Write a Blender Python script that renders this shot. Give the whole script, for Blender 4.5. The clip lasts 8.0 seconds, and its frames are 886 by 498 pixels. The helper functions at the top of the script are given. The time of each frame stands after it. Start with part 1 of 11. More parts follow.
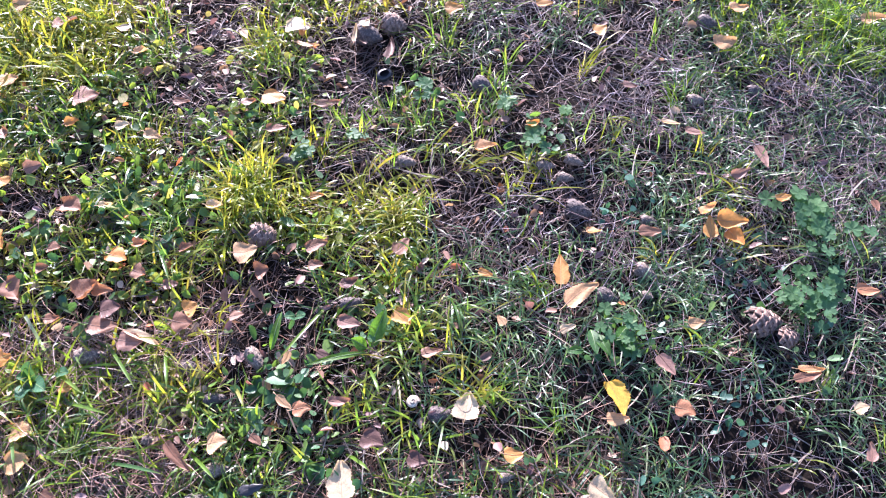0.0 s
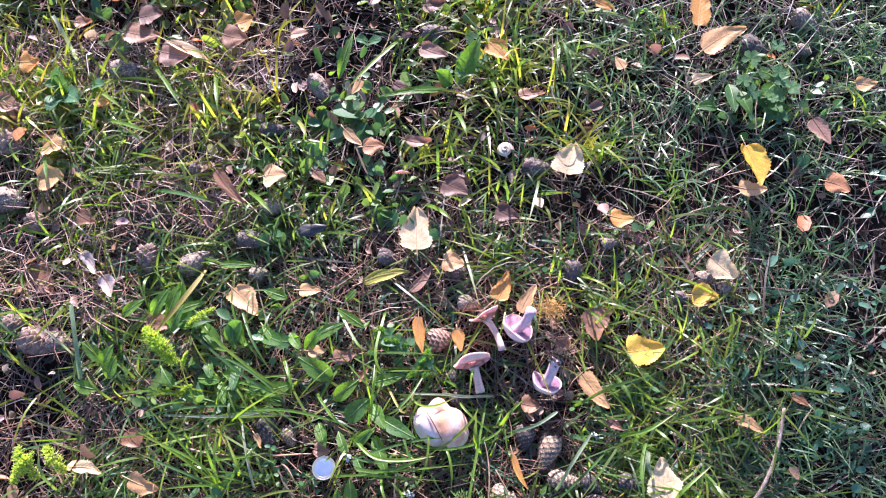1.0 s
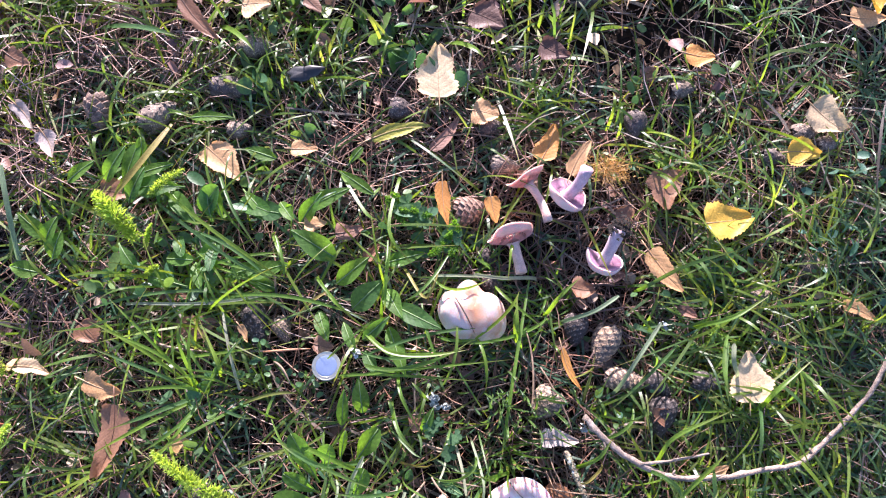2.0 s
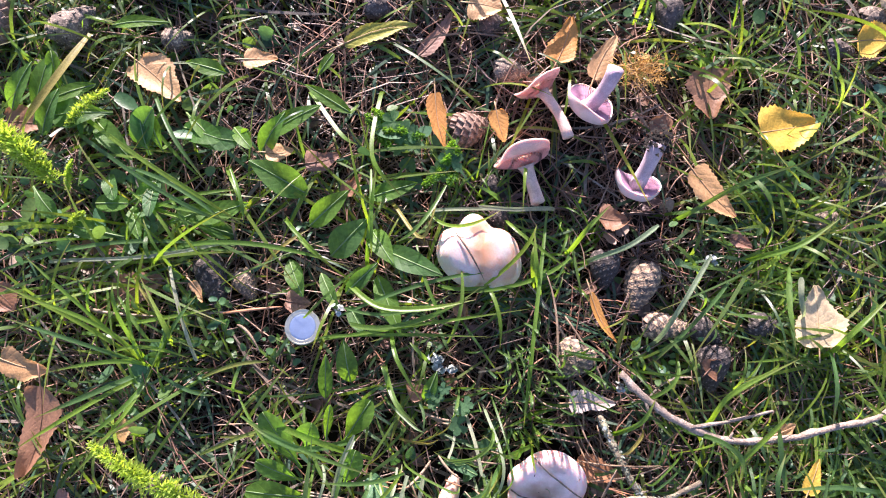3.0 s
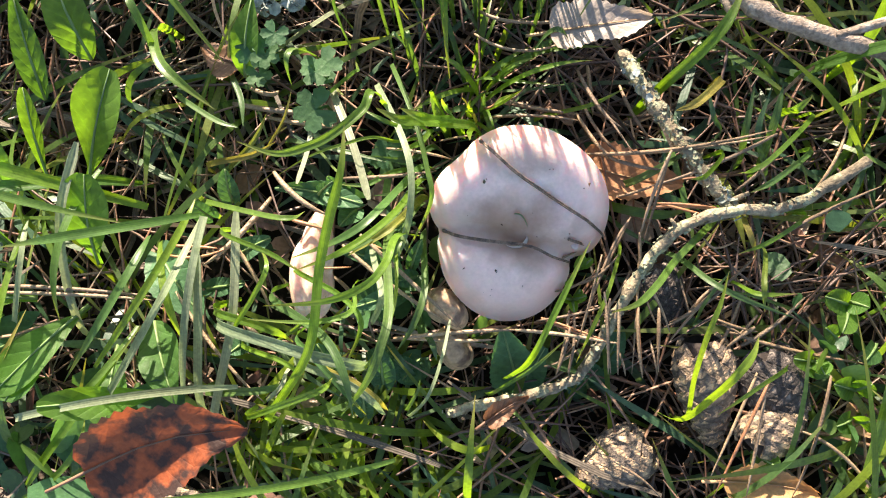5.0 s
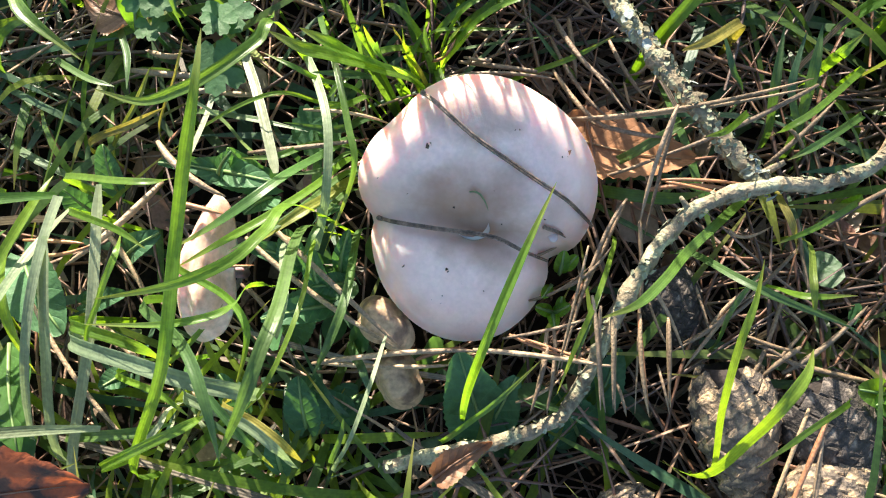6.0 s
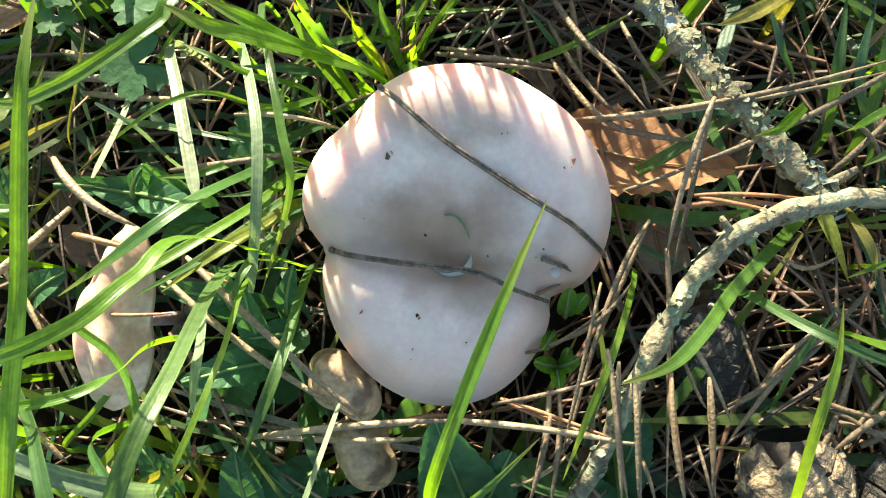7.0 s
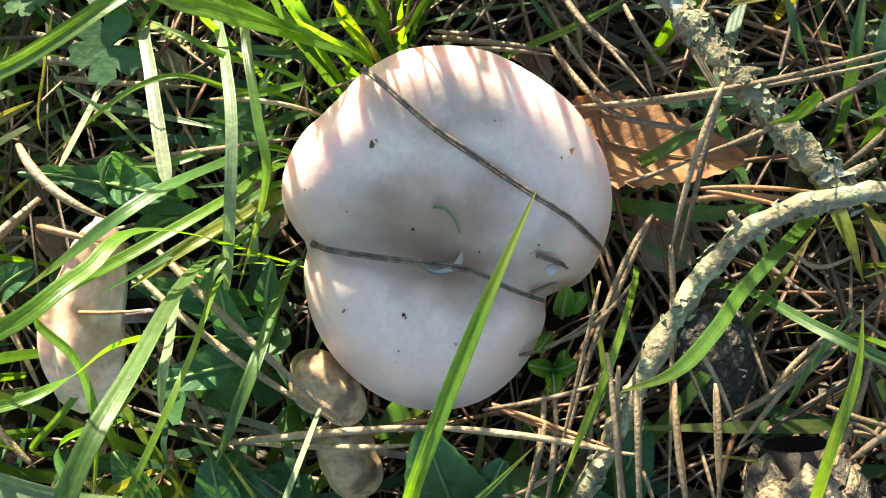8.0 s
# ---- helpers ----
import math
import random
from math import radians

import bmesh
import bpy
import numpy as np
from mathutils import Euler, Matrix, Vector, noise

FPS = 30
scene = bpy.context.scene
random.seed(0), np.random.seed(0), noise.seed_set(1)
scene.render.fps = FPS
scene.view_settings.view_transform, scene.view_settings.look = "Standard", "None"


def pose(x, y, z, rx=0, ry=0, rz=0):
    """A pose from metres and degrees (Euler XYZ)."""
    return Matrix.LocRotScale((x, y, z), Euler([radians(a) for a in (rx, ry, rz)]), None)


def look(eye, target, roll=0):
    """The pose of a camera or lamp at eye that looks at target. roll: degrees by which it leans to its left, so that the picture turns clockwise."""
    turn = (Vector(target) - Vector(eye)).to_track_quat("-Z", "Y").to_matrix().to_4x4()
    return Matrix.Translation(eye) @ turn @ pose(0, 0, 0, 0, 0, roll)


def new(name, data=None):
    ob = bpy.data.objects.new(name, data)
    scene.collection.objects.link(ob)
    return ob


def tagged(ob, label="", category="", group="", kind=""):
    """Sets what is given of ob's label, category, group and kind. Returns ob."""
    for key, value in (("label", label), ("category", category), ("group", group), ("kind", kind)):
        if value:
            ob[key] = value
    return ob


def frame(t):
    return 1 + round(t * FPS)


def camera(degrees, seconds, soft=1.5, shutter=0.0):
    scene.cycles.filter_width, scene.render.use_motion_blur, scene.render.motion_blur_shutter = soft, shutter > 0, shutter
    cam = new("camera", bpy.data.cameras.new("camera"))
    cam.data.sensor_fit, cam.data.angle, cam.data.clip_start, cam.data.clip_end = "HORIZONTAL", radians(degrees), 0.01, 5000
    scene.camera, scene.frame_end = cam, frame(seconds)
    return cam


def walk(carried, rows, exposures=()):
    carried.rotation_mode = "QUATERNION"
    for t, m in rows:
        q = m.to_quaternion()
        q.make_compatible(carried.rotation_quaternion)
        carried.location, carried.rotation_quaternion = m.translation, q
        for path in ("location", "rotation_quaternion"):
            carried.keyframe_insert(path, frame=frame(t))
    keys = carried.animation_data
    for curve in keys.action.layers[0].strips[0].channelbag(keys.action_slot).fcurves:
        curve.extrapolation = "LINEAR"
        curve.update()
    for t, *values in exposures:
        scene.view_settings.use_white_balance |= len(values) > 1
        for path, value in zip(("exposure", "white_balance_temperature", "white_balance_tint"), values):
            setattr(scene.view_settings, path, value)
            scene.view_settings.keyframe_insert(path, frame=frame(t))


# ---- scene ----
cam = camera(65.65, 8.0, soft=1.1)
# seconds, eye in metres, turn in degrees (a camera that looks straight down turns by 0, 0, 0)
PATH = [
    (0, 0.1079, 0.0842, 0.9110, 28.12, -0.12, -2.78),
    (0.5, 0.0722, 0.0598, 0.8377, 20.30, 0.77, 1.04),
    (1, 0.0443, 0.0322, 0.7228, 14.84, 1.34, 2.77),
    (1.5, 0.0192, 0.0071, 0.6387, 11.61, 1.12, 3.14),
    (1.7, 0.0182, -0.0017, 0.6088, 10.73, 1.19, 3.05),
    (2.8, -0.0022, 0.0035, 0.4700, 5.56, -0.09, 0.45),
    (3, -0.0000, -0.0000, 0.4575, 5.21, -0.22, -0.01),
    (3.5, 0.0157, -0.0508, 0.4273, 4.49, -0.21, -1.88),
    (4, 0.0258, -0.0817, 0.3802, 3.81, 0.00, -4.50),
    (4.5, 0.0402, -0.1038, 0.2786, 0.73, 1.76, -6.12),
    (5, 0.0557, -0.1219, 0.2094, 0.80, 3.43, -6.86),
    (5.2, 0.0607, -0.1244, 0.1960, 0.72, 3.32, -6.93),
    (6.3, 0.0701, -0.1419, 0.1464, 7.93, 4.91, -6.92),
    (6.5, 0.0725, -0.1401, 0.1390, 7.79, 5.17, -7.11),
    (7, 0.0731, -0.1332, 0.1251, 8.32, 5.68, -7.55),
    (7.5, 0.0758, -0.1310, 0.1193, 8.30, 5.73, -7.63),
    (8, 0.0745, -0.1323, 0.1178, 7.94, 5.75, -7.21),
]
# the camera opens up a little towards the end
EXPOSURE = [(0, 2.43, 5250, 35), (1, 2.24, 5400, 33), (1.6, 2.2, 5450, 33), (2.8, 2.06, 5750, 32), (3.4, 2.08, 5850, 28), (4.0, 2.18, 6300, 20), (4.5, 2.22, 5900, 25), (5.0, 2.22, 6650, 14), (6.3, 2.27, 6200, 5), (7.0, 2.24, 6600, -6), (8, 2.19, 6750, -5)]
walk(cam, [(t, pose(*row)) for t, *row in PATH], exposures=EXPOSURE)

# ---- light: a low autumn sun ahead of the camera, blue sky above ----
SUN_AZIMUTH, SUN_HEIGHT = 9.0, 19.0        # degrees from +y towards -x, and above the horizon
world = bpy.data.worlds.new("sky")
scene.world = world
world.use_nodes = True
sky = world.node_tree.nodes.new("ShaderNodeTexSky")
sky.sky_type, sky.sun_disc = "NISHITA", False
sky.sun_elevation, sky.sun_rotation = radians(SUN_HEIGHT), radians(-SUN_AZIMUTH)
world.node_tree.links.new(sky.outputs[0], world.node_tree.nodes["Background"].inputs[0])
world.node_tree.nodes["Background"].inputs[1].default_value = 0.073
sun = new("sun", bpy.data.lights.new("sun", "SUN"))
sun.data.energy, sun.data.angle, sun.data.color = 4.25, radians(0.6), (1.0, 0.88, 0.7)
az, el = radians(SUN_AZIMUTH), radians(SUN_HEIGHT)
SUN_WAY = Vector((-math.sin(az) * math.cos(el), math.cos(az) * math.cos(el), math.sin(el)))
sun.matrix_world = look(SUN_WAY * 10, (0, 0, 0))


# ---- materials ----
def material(name, colours, by="object", rough=0.6, grain=300.0, mottle=40.0, vary=0.35, bump=0.2, through_light=0.0, through_colour=None,
             stripes=0.0, stripe_count=9.0, metal=0.0, sheen=0.0, spots=None, spot_scale=120.0, spot_cut=0.62, tip=None, subsurface=0.0, gloss=0.5, veins=0.0, vein_count=9.0, stain=None, rim=None, fold=None):
    """colours: a ramp that is picked piece by piece; grain and mottle: two scales of noise, per metre; stripes: veins along the piece;
    through_light: the share of light that passes; stain: (reach, colour) of a blot in the middle; rim: a tint towards the edge; spots: a second colour in patches; fold: (x0, y0, x1, y1, reach, strength, colour) of a stain that runs along a line; tip: the colour of the last quarter of a blade."""
    m = bpy.data.materials.new(name)
    m.use_nodes = True
    tree = m.node_tree
    n, link = tree.nodes, tree.links.new
    shader = n["Principled BSDF"]
    coord = n.new("ShaderNodeTexCoord")
    if by == "island":
        pick = n.new("ShaderNodeNewGeometry").outputs["Random Per Island"]
    else:
        pick = n.new("ShaderNodeObjectInfo").outputs["Random"]
    ramp = n.new("ShaderNodeValToRGB")
    e = ramp.color_ramp.elements
    while len(e) < len(colours):
        e.new(0.5)
    for k, c in enumerate(colours):
        e[k].position, e[k].color = k / max(1, len(colours) - 1), (*c, 1)
    link(pick, ramp.inputs[0])
    colour = ramp.outputs[0]

    def noise_at(scale, detail=4.0):
        t = n.new("ShaderNodeTexNoise")
        t.inputs["Scale"].default_value, t.inputs["Detail"].default_value = scale, detail
        link(coord.outputs["Object"], t.inputs["Vector"])
        return t.outputs["Fac"]

    def blend(a, b, fac, kind="MIX"):
        x = n.new("ShaderNodeMix")
        x.data_type, x.blend_type = "RGBA", kind
        for socket, value in ((x.inputs[6], a), (x.inputs[7], b), (x.inputs[0], fac)):
            if isinstance(value, (int, float)):
                socket.default_value = value
            elif isinstance(value, tuple):
                socket.default_value = (*value, 1)
            else:
                link(value, socket)
        return x.outputs[2]

    def curve_of(value, low, high, to_low=0.0, to_high=1.0):
        r = n.new("ShaderNodeMapRange")
        r.inputs[1].default_value, r.inputs[2].default_value, r.inputs[3].default_value, r.inputs[4].default_value = low, high, to_low, to_high
        link(value, r.inputs[0])
        return r.outputs[0]

    fine, wide = noise_at(grain), noise_at(mottle)
    if spots:
        colour = blend(colour, spots, curve_of(noise_at(spot_scale, 6.0), spot_cut - 0.06, spot_cut + 0.06))
    for fac in (curve_of(wide, 0.3, 0.7, 1 - vary, 1 + vary), curve_of(fine, 0.3, 0.7, 1 - vary * 0.7, 1 + vary * 0.7)):
        grey = n.new("ShaderNodeCombineColor")
        for k in range(3):
            link(fac, grey.inputs[k])
        colour = blend(colour, grey.outputs[0], 1.0, "MULTIPLY")
    uv = n.new("ShaderNodeSeparateXYZ")
    link(coord.outputs["UV"], uv.inputs[0])
    if tip:
        colour = blend(colour, tip, curve_of(uv.outputs[1], 0.78, 1.0))
    if rim:
        colour = blend(colour, rim, curve_of(uv.outputs[1], 0.45, 0.95, 0.0, 0.75))
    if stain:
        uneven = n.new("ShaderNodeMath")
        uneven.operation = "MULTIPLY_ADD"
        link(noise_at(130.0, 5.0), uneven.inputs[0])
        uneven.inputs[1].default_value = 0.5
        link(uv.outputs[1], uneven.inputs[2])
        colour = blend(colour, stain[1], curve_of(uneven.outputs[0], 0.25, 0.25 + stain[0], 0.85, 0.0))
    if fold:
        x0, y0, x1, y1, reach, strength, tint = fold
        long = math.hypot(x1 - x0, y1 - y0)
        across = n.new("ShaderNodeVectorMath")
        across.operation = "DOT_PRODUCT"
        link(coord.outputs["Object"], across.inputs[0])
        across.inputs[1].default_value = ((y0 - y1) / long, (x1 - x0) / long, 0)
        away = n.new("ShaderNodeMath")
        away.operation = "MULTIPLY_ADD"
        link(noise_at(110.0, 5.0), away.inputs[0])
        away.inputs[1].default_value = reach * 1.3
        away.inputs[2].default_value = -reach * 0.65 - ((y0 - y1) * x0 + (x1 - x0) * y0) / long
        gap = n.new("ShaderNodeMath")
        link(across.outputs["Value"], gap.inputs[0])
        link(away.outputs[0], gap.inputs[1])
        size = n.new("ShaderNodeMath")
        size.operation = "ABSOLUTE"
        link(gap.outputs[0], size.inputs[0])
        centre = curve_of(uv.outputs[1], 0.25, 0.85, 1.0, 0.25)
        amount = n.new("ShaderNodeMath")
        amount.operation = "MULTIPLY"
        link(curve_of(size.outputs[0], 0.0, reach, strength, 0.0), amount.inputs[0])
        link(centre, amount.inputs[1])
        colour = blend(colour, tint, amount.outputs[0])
    height = fine
    if stripes:
        wave = n.new("ShaderNodeMath")
        wave.operation = "MULTIPLY"
        wave.inputs[1].default_value = stripe_count * 6.2832
        link(uv.outputs[0], wave.inputs[0])
        line = n.new("ShaderNodeMath")
        line.operation = "SINE"
        link(wave.outputs[0], line.inputs[0])
        dark = curve_of(line.outputs[0], -1, 1, 1 - stripes, 1.0)
        grey = n.new("ShaderNodeCombineColor")
        for k in range(3):
            link(dark, grey.inputs[k])
        colour = blend(colour, grey.outputs[0], 1.0, "MULTIPLY")
        both = n.new("ShaderNodeMath")
        both.operation = "MULTIPLY_ADD"
        link(line.outputs[0], both.inputs[0])
        both.inputs[1].default_value = stripes
        link(fine, both.inputs[2])
        height = both.outputs[0]
    if veins:
        def sums(kind, a, b):
            x = n.new("ShaderNodeMath")
            x.operation = kind
            for socket, value in ((x.inputs[0], a), (x.inputs[1], b)):
                if isinstance(value, (int, float)):
                    socket.default_value = value
                else:
                    link(value, socket)
            return x.outputs[0]
        out_from_rib = sums("ABSOLUTE", sums("SUBTRACT", uv.outputs[0], 0.5), 0.0)
        run = sums("SUBTRACT", sums("MULTIPLY", uv.outputs[1], vein_count), sums("MULTIPLY", out_from_rib, vein_count * 0.45))
        run = sums("ADD", run, sums("MULTIPLY", wide, 0.5))
        line = sums("POWER", sums("ABSOLUTE", sums("SINE", sums("MULTIPLY", run, 3.14159), 0.0), 0.0), 0.35)
        lit = curve_of(line, 0.2, 0.9, 1 + veins, 1.0)
        grey = n.new("ShaderNodeCombineColor")
        for k in range(3):
            link(lit, grey.inputs[k])
        colour = blend(colour, grey.outputs[0], 1.0, "MULTIPLY")
        height = sums("ADD", height, sums("MULTIPLY", line, 0.5))
    relief = n.new("ShaderNodeBump")
    relief.inputs["Strength"].default_value, relief.inputs["Distance"].default_value = bump, 0.0008
    link(height, relief.inputs["Height"])
    link(colour, shader.inputs["Base Color"])
    link(relief.outputs[0], shader.inputs["Normal"])
    shader.inputs["Roughness"].default_value, shader.inputs["Metallic"].default_value = rough, metal
    shader.inputs["Specular IOR Level"].default_value = gloss
    shader.inputs["Sheen Weight"].default_value = sheen
    if subsurface:
        shader.inputs["Subsurface Weight"].default_value = subsurface
        shader.inputs["Subsurface Scale"].default_value = 0.003
        shader.inputs["Subsurface Radius"].default_value = (1.0, 0.5, 0.35)
    if through_light:
        veil = n.new("ShaderNodeBsdfTranslucent")
        tint = blend(colour, through_colour or (1, 1, 1), 1.0, "MULTIPLY")
        link(tint, veil.inputs[0])
        link(relief.outputs[0], veil.inputs["Normal"])
        mix = n.new("ShaderNodeMixShader")
        mix.inputs[0].default_value = through_light
        link(shader.outputs[0], mix.inputs[1])
        link(veil.outputs[0], mix.inputs[2])
        link(mix.outputs[0], n["Material Output"].inputs[0])
    return m


GREENS = [(0.05, 0.105, 0.045), (0.075, 0.15, 0.035), (0.115, 0.19, 0.035), (0.055, 0.115, 0.065), (0.21, 0.25, 0.05)]
LIGHT_GREEN = (3.5, 3.2, 0.7)
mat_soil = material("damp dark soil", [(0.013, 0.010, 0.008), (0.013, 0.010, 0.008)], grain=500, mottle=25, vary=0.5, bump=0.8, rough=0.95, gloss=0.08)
mat_grass = material("grass", GREENS, "island", 0.36, 900, 30, 0.3, 0.1, 0.5, LIGHT_GREEN, stripes=0.08, stripe_count=3, tip=(0.2, 0.19, 0.06))
mat_blade = material("fresh grass blade", [(0.10, 0.2, 0.03), (0.15, 0.26, 0.03), (0.075, 0.16, 0.055), (0.18, 0.28, 0.03)], "object", 0.36, 900, 60, 0.22, 0.12, 0.5, (2.3, 2.2, 0.36), stripes=0.1, stripe_count=5, tip=(0.2, 0.22, 0.06))
# darker fresh blade: partly duller grass, partly shade put into the colour
mat_dull_blade = material("dull green grass blade", [(0.06, 0.12, 0.035), (0.085, 0.15, 0.035), (0.05, 0.105, 0.045)], "object", 0.45, 900, 60, 0.25, 0.15, 0.34, (2.0, 2.0, 0.5), stripes=0.1, stripe_count=4)
mat_pale_blade = material("withered grass blade", [(0.22, 0.28, 0.15), (0.3, 0.32, 0.21), (0.15, 0.23, 0.12)], "object", 0.5, 900, 60, 0.25, 0.2, 0.35, (1.6, 1.7, 1.0), stripes=0.1, stripe_count=4)
mat_yellow_blade = material("yellowing grass blade", [(0.13, 0.19, 0.03), (0.3, 0.24, 0.06)], "object", 0.5, 900, 60, 0.3, 0.2, 0.4, (2.0, 2.0, 0.8), stripes=0.1, stripe_count=4)
mat_straw = material("dry straw", [(0.12, 0.09, 0.07), (0.25, 0.205, 0.15), (0.08, 0.064, 0.052), (0.34, 0.3, 0.24)], "island", 0.6, 900, 50, 0.35, 0.3, 0.2, (1.3, 1.2, 1.0), stripes=0.25, stripe_count=3)
mat_needles = material("fallen pine needles", [(0.05, 0.036, 0.032), (0.14, 0.092, 0.078), (0.19, 0.11, 0.08), (0.12, 0.1, 0.1), (0.38, 0.3, 0.28)], "island", 0.5, 1200, 60, 0.35, 0.3)
mat_cool_needles = material("mauve grey needles", [(0.1, 0.075, 0.08), (0.19, 0.14, 0.145), (0.25, 0.165, 0.14), (0.16, 0.14, 0.155), (0.34, 0.29, 0.3)], "island", 0.5, 1200, 60, 0.35, 0.3)
mat_near_needles = material("warm fallen pine needles", [(0.055, 0.033, 0.027), (0.15, 0.08, 0.054), (0.25, 0.125, 0.075), (0.34, 0.22, 0.15), (0.095, 0.058, 0.048), (0.2, 0.14, 0.12)], "island", 0.45, 1200, 60, 0.35, 0.3)
# the warm needles again, lightened: sunshine painted into the colours
mat_needles_lit = material("reddish pine needles with painted sunlight", [(0.3, 0.16, 0.11), (0.42, 0.27, 0.2), (0.24, 0.15, 0.12), (0.5, 0.38, 0.3)], "island", 0.45, 1200, 60, 0.35, 0.3)
mat_needle = material("brown pine needle", [(0.24, 0.165, 0.11), (0.36, 0.25, 0.16), (0.45, 0.31, 0.18)], "object", 0.5, 1500, 150, 0.4, 0.4, stripes=0.5, stripe_count=4)
mat_orange_needle = material("orange pine needle", [(0.38, 0.17, 0.08), (0.3, 0.14, 0.07)], "object", 0.45, 1500, 150, 0.3, 0.3)
mat_grey_needle = material("weathered grey needle", [(0.38, 0.27, 0.165), (0.23, 0.155, 0.1), (0.33, 0.215, 0.12)], "object", 0.6, 1500, 150, 0.5, 0.5, stripes=0.6, stripe_count=4)
mat_dark_needle = material("dark wet needle", [(0.13, 0.088, 0.064), (0.17, 0.12, 0.09)], "object", 0.45, 1500, 300, 0.7, 0.5)
mat_scale = material("grey cone scale", [(0.12, 0.092, 0.075), (0.2, 0.155, 0.12), (0.15, 0.117, 0.093), (0.26, 0.185, 0.12)], "object", 0.85, 1500, 260, 0.6, 1.0, spots=(0.42, 0.28, 0.16), spot_scale=300, spot_cut=0.55)
mat_scale_dark = material("dark damp cone scale", [(0.035, 0.028, 0.026), (0.065, 0.052, 0.046), (0.05, 0.04, 0.035)], "object", 0.8, 1500, 260, 0.6, 1.0, spots=(0.2, 0.16, 0.13), spot_scale=300, spot_cut=0.62)
mat_scales = material("grey cone scales", [(0.095, 0.07, 0.054), (0.165, 0.125, 0.095), (0.125, 0.095, 0.074)], "island", 0.75, 900, 150, 0.5, 0.6, spots=(0.4, 0.31, 0.21), spot_scale=700, spot_cut=0.6)
mat_scales_dark = material("dark damp cone scales", [(0.05, 0.038, 0.034), (0.09, 0.068, 0.06), (0.07, 0.053, 0.047)], "island", 0.75, 900, 150, 0.5, 0.6, spots=(0.3, 0.23, 0.17), spot_scale=700, spot_cut=0.62)
mat_scale_brown = material("brown cone scale", [(0.16, 0.095, 0.065), (0.24, 0.16, 0.115)], "object", 0.65, 900, 150, 0.5, 0.6, spots=(0.36, 0.27, 0.2), spot_scale=300, spot_cut=0.66)
mat_scales_brown = material("brown cone scales", [(0.14, 0.085, 0.06), (0.24, 0.16, 0.115)], "island", 0.65, 900, 150, 0.5, 0.6, spots=(0.36, 0.27, 0.2), spot_scale=300, spot_cut=0.66)
mat_core = material("cone core", [(0.05, 0.036, 0.03), (0.06, 0.042, 0.034)], grain=600, vary=0.4, bump=0.5, rough=0.85)
LEAF_COLOURS = {
    "yellow": [(0.7, 0.42, 0.04), (0.64, 0.42, 0.06)], "orange": [(0.55, 0.24, 0.05), (0.5, 0.27, 0.07)], "tan": [(0.5, 0.285, 0.12), (0.55, 0.34, 0.16)], "russet": [(0.44, 0.2, 0.085), (0.4, 0.19, 0.09)],
    "grey": [(0.44, 0.37, 0.32), (0.4, 0.34, 0.31)], "cream": [(0.64, 0.5, 0.3), (0.6, 0.45, 0.25)], "brown": [(0.24, 0.115, 0.06), (0.28, 0.15, 0.085)], "mauve": [(0.25, 0.13, 0.085), (0.3, 0.175, 0.125)],
    "red": [(0.36, 0.08, 0.025), (0.33, 0.09, 0.03)], "dark": [(0.12, 0.06, 0.045), (0.15, 0.08, 0.055)], "lime": [(0.4, 0.38, 0.05), (0.33, 0.35, 0.06)],
}
mat_leaf = {}
for colour_name, ramp_colours in LEAF_COLOURS.items():
    spot = (0.05, 0.025, 0.018) if colour_name == "red" else (0.2, 0.1, 0.05)
    mat_leaf[colour_name] = material(colour_name + " fallen leaf", ramp_colours, "object", 0.55, 700, 60, 0.24, 0.35, 0.3, (1.35, 1.2, 0.9), spots=spot,
                                     spot_scale=130 if colour_name == "red" else 90, spot_cut=0.5 if colour_name == "red" else 0.7, veins=0.05, vein_count=8)
mat_rib = material("leaf rib", [(0.36, 0.22, 0.11), (0.42, 0.28, 0.14)], rough=0.6, vary=0.3)
mat_dark_rib = material("dark leaf rib", [(0.14, 0.07, 0.04), (0.18, 0.1, 0.06)], rough=0.6, vary=0.3)
mat_herb = material("herb leaf", [(0.06, 0.14, 0.035), (0.1, 0.2, 0.03), (0.05, 0.12, 0.045)], "object", 0.5, 400, 60, 0.25, 0.3, 0.5, (3.3, 3.1, 0.5), veins=0.16, vein_count=7, gloss=0.3)
mat_herbs = material("small herb leaves", [(0.05, 0.13, 0.055), (0.075, 0.16, 0.05), (0.045, 0.115, 0.065), (0.12, 0.2, 0.045), (0.06, 0.115, 0.05)], "island", 0.42, 500, 50, 0.25, 0.3, 0.34, (2.2, 2.2, 0.8))
# brighter copy of the herb leaves, with sunlight put into its colours
mat_herbs_lit = material("small herb leaves with painted sunlight", [(0.09, 0.18, 0.04), (0.17, 0.26, 0.04), (0.07, 0.15, 0.06), (0.24, 0.29, 0.05), (0.3, 0.27, 0.12), (0.11, 0.2, 0.04)], "island", 0.42, 500, 50, 0.25, 0.3, 0.5, (2.2, 2.0, 0.6))
mat_clover = material("bluish green clover", [(0.05, 0.13, 0.085), (0.075, 0.165, 0.11), (0.045, 0.11, 0.075)], "island", 0.45, 500, 50, 0.25, 0.3, 0.3, (1.7, 1.9, 1.0))
mat_violet = material("dark violet leaf", [(0.055, 0.13, 0.065), (0.07, 0.15, 0.07)], "object", 0.5, 500, 60, 0.25, 0.5, 0.28, (1.9, 2.0, 0.6), veins=0.25, vein_count=6, gloss=0.25)
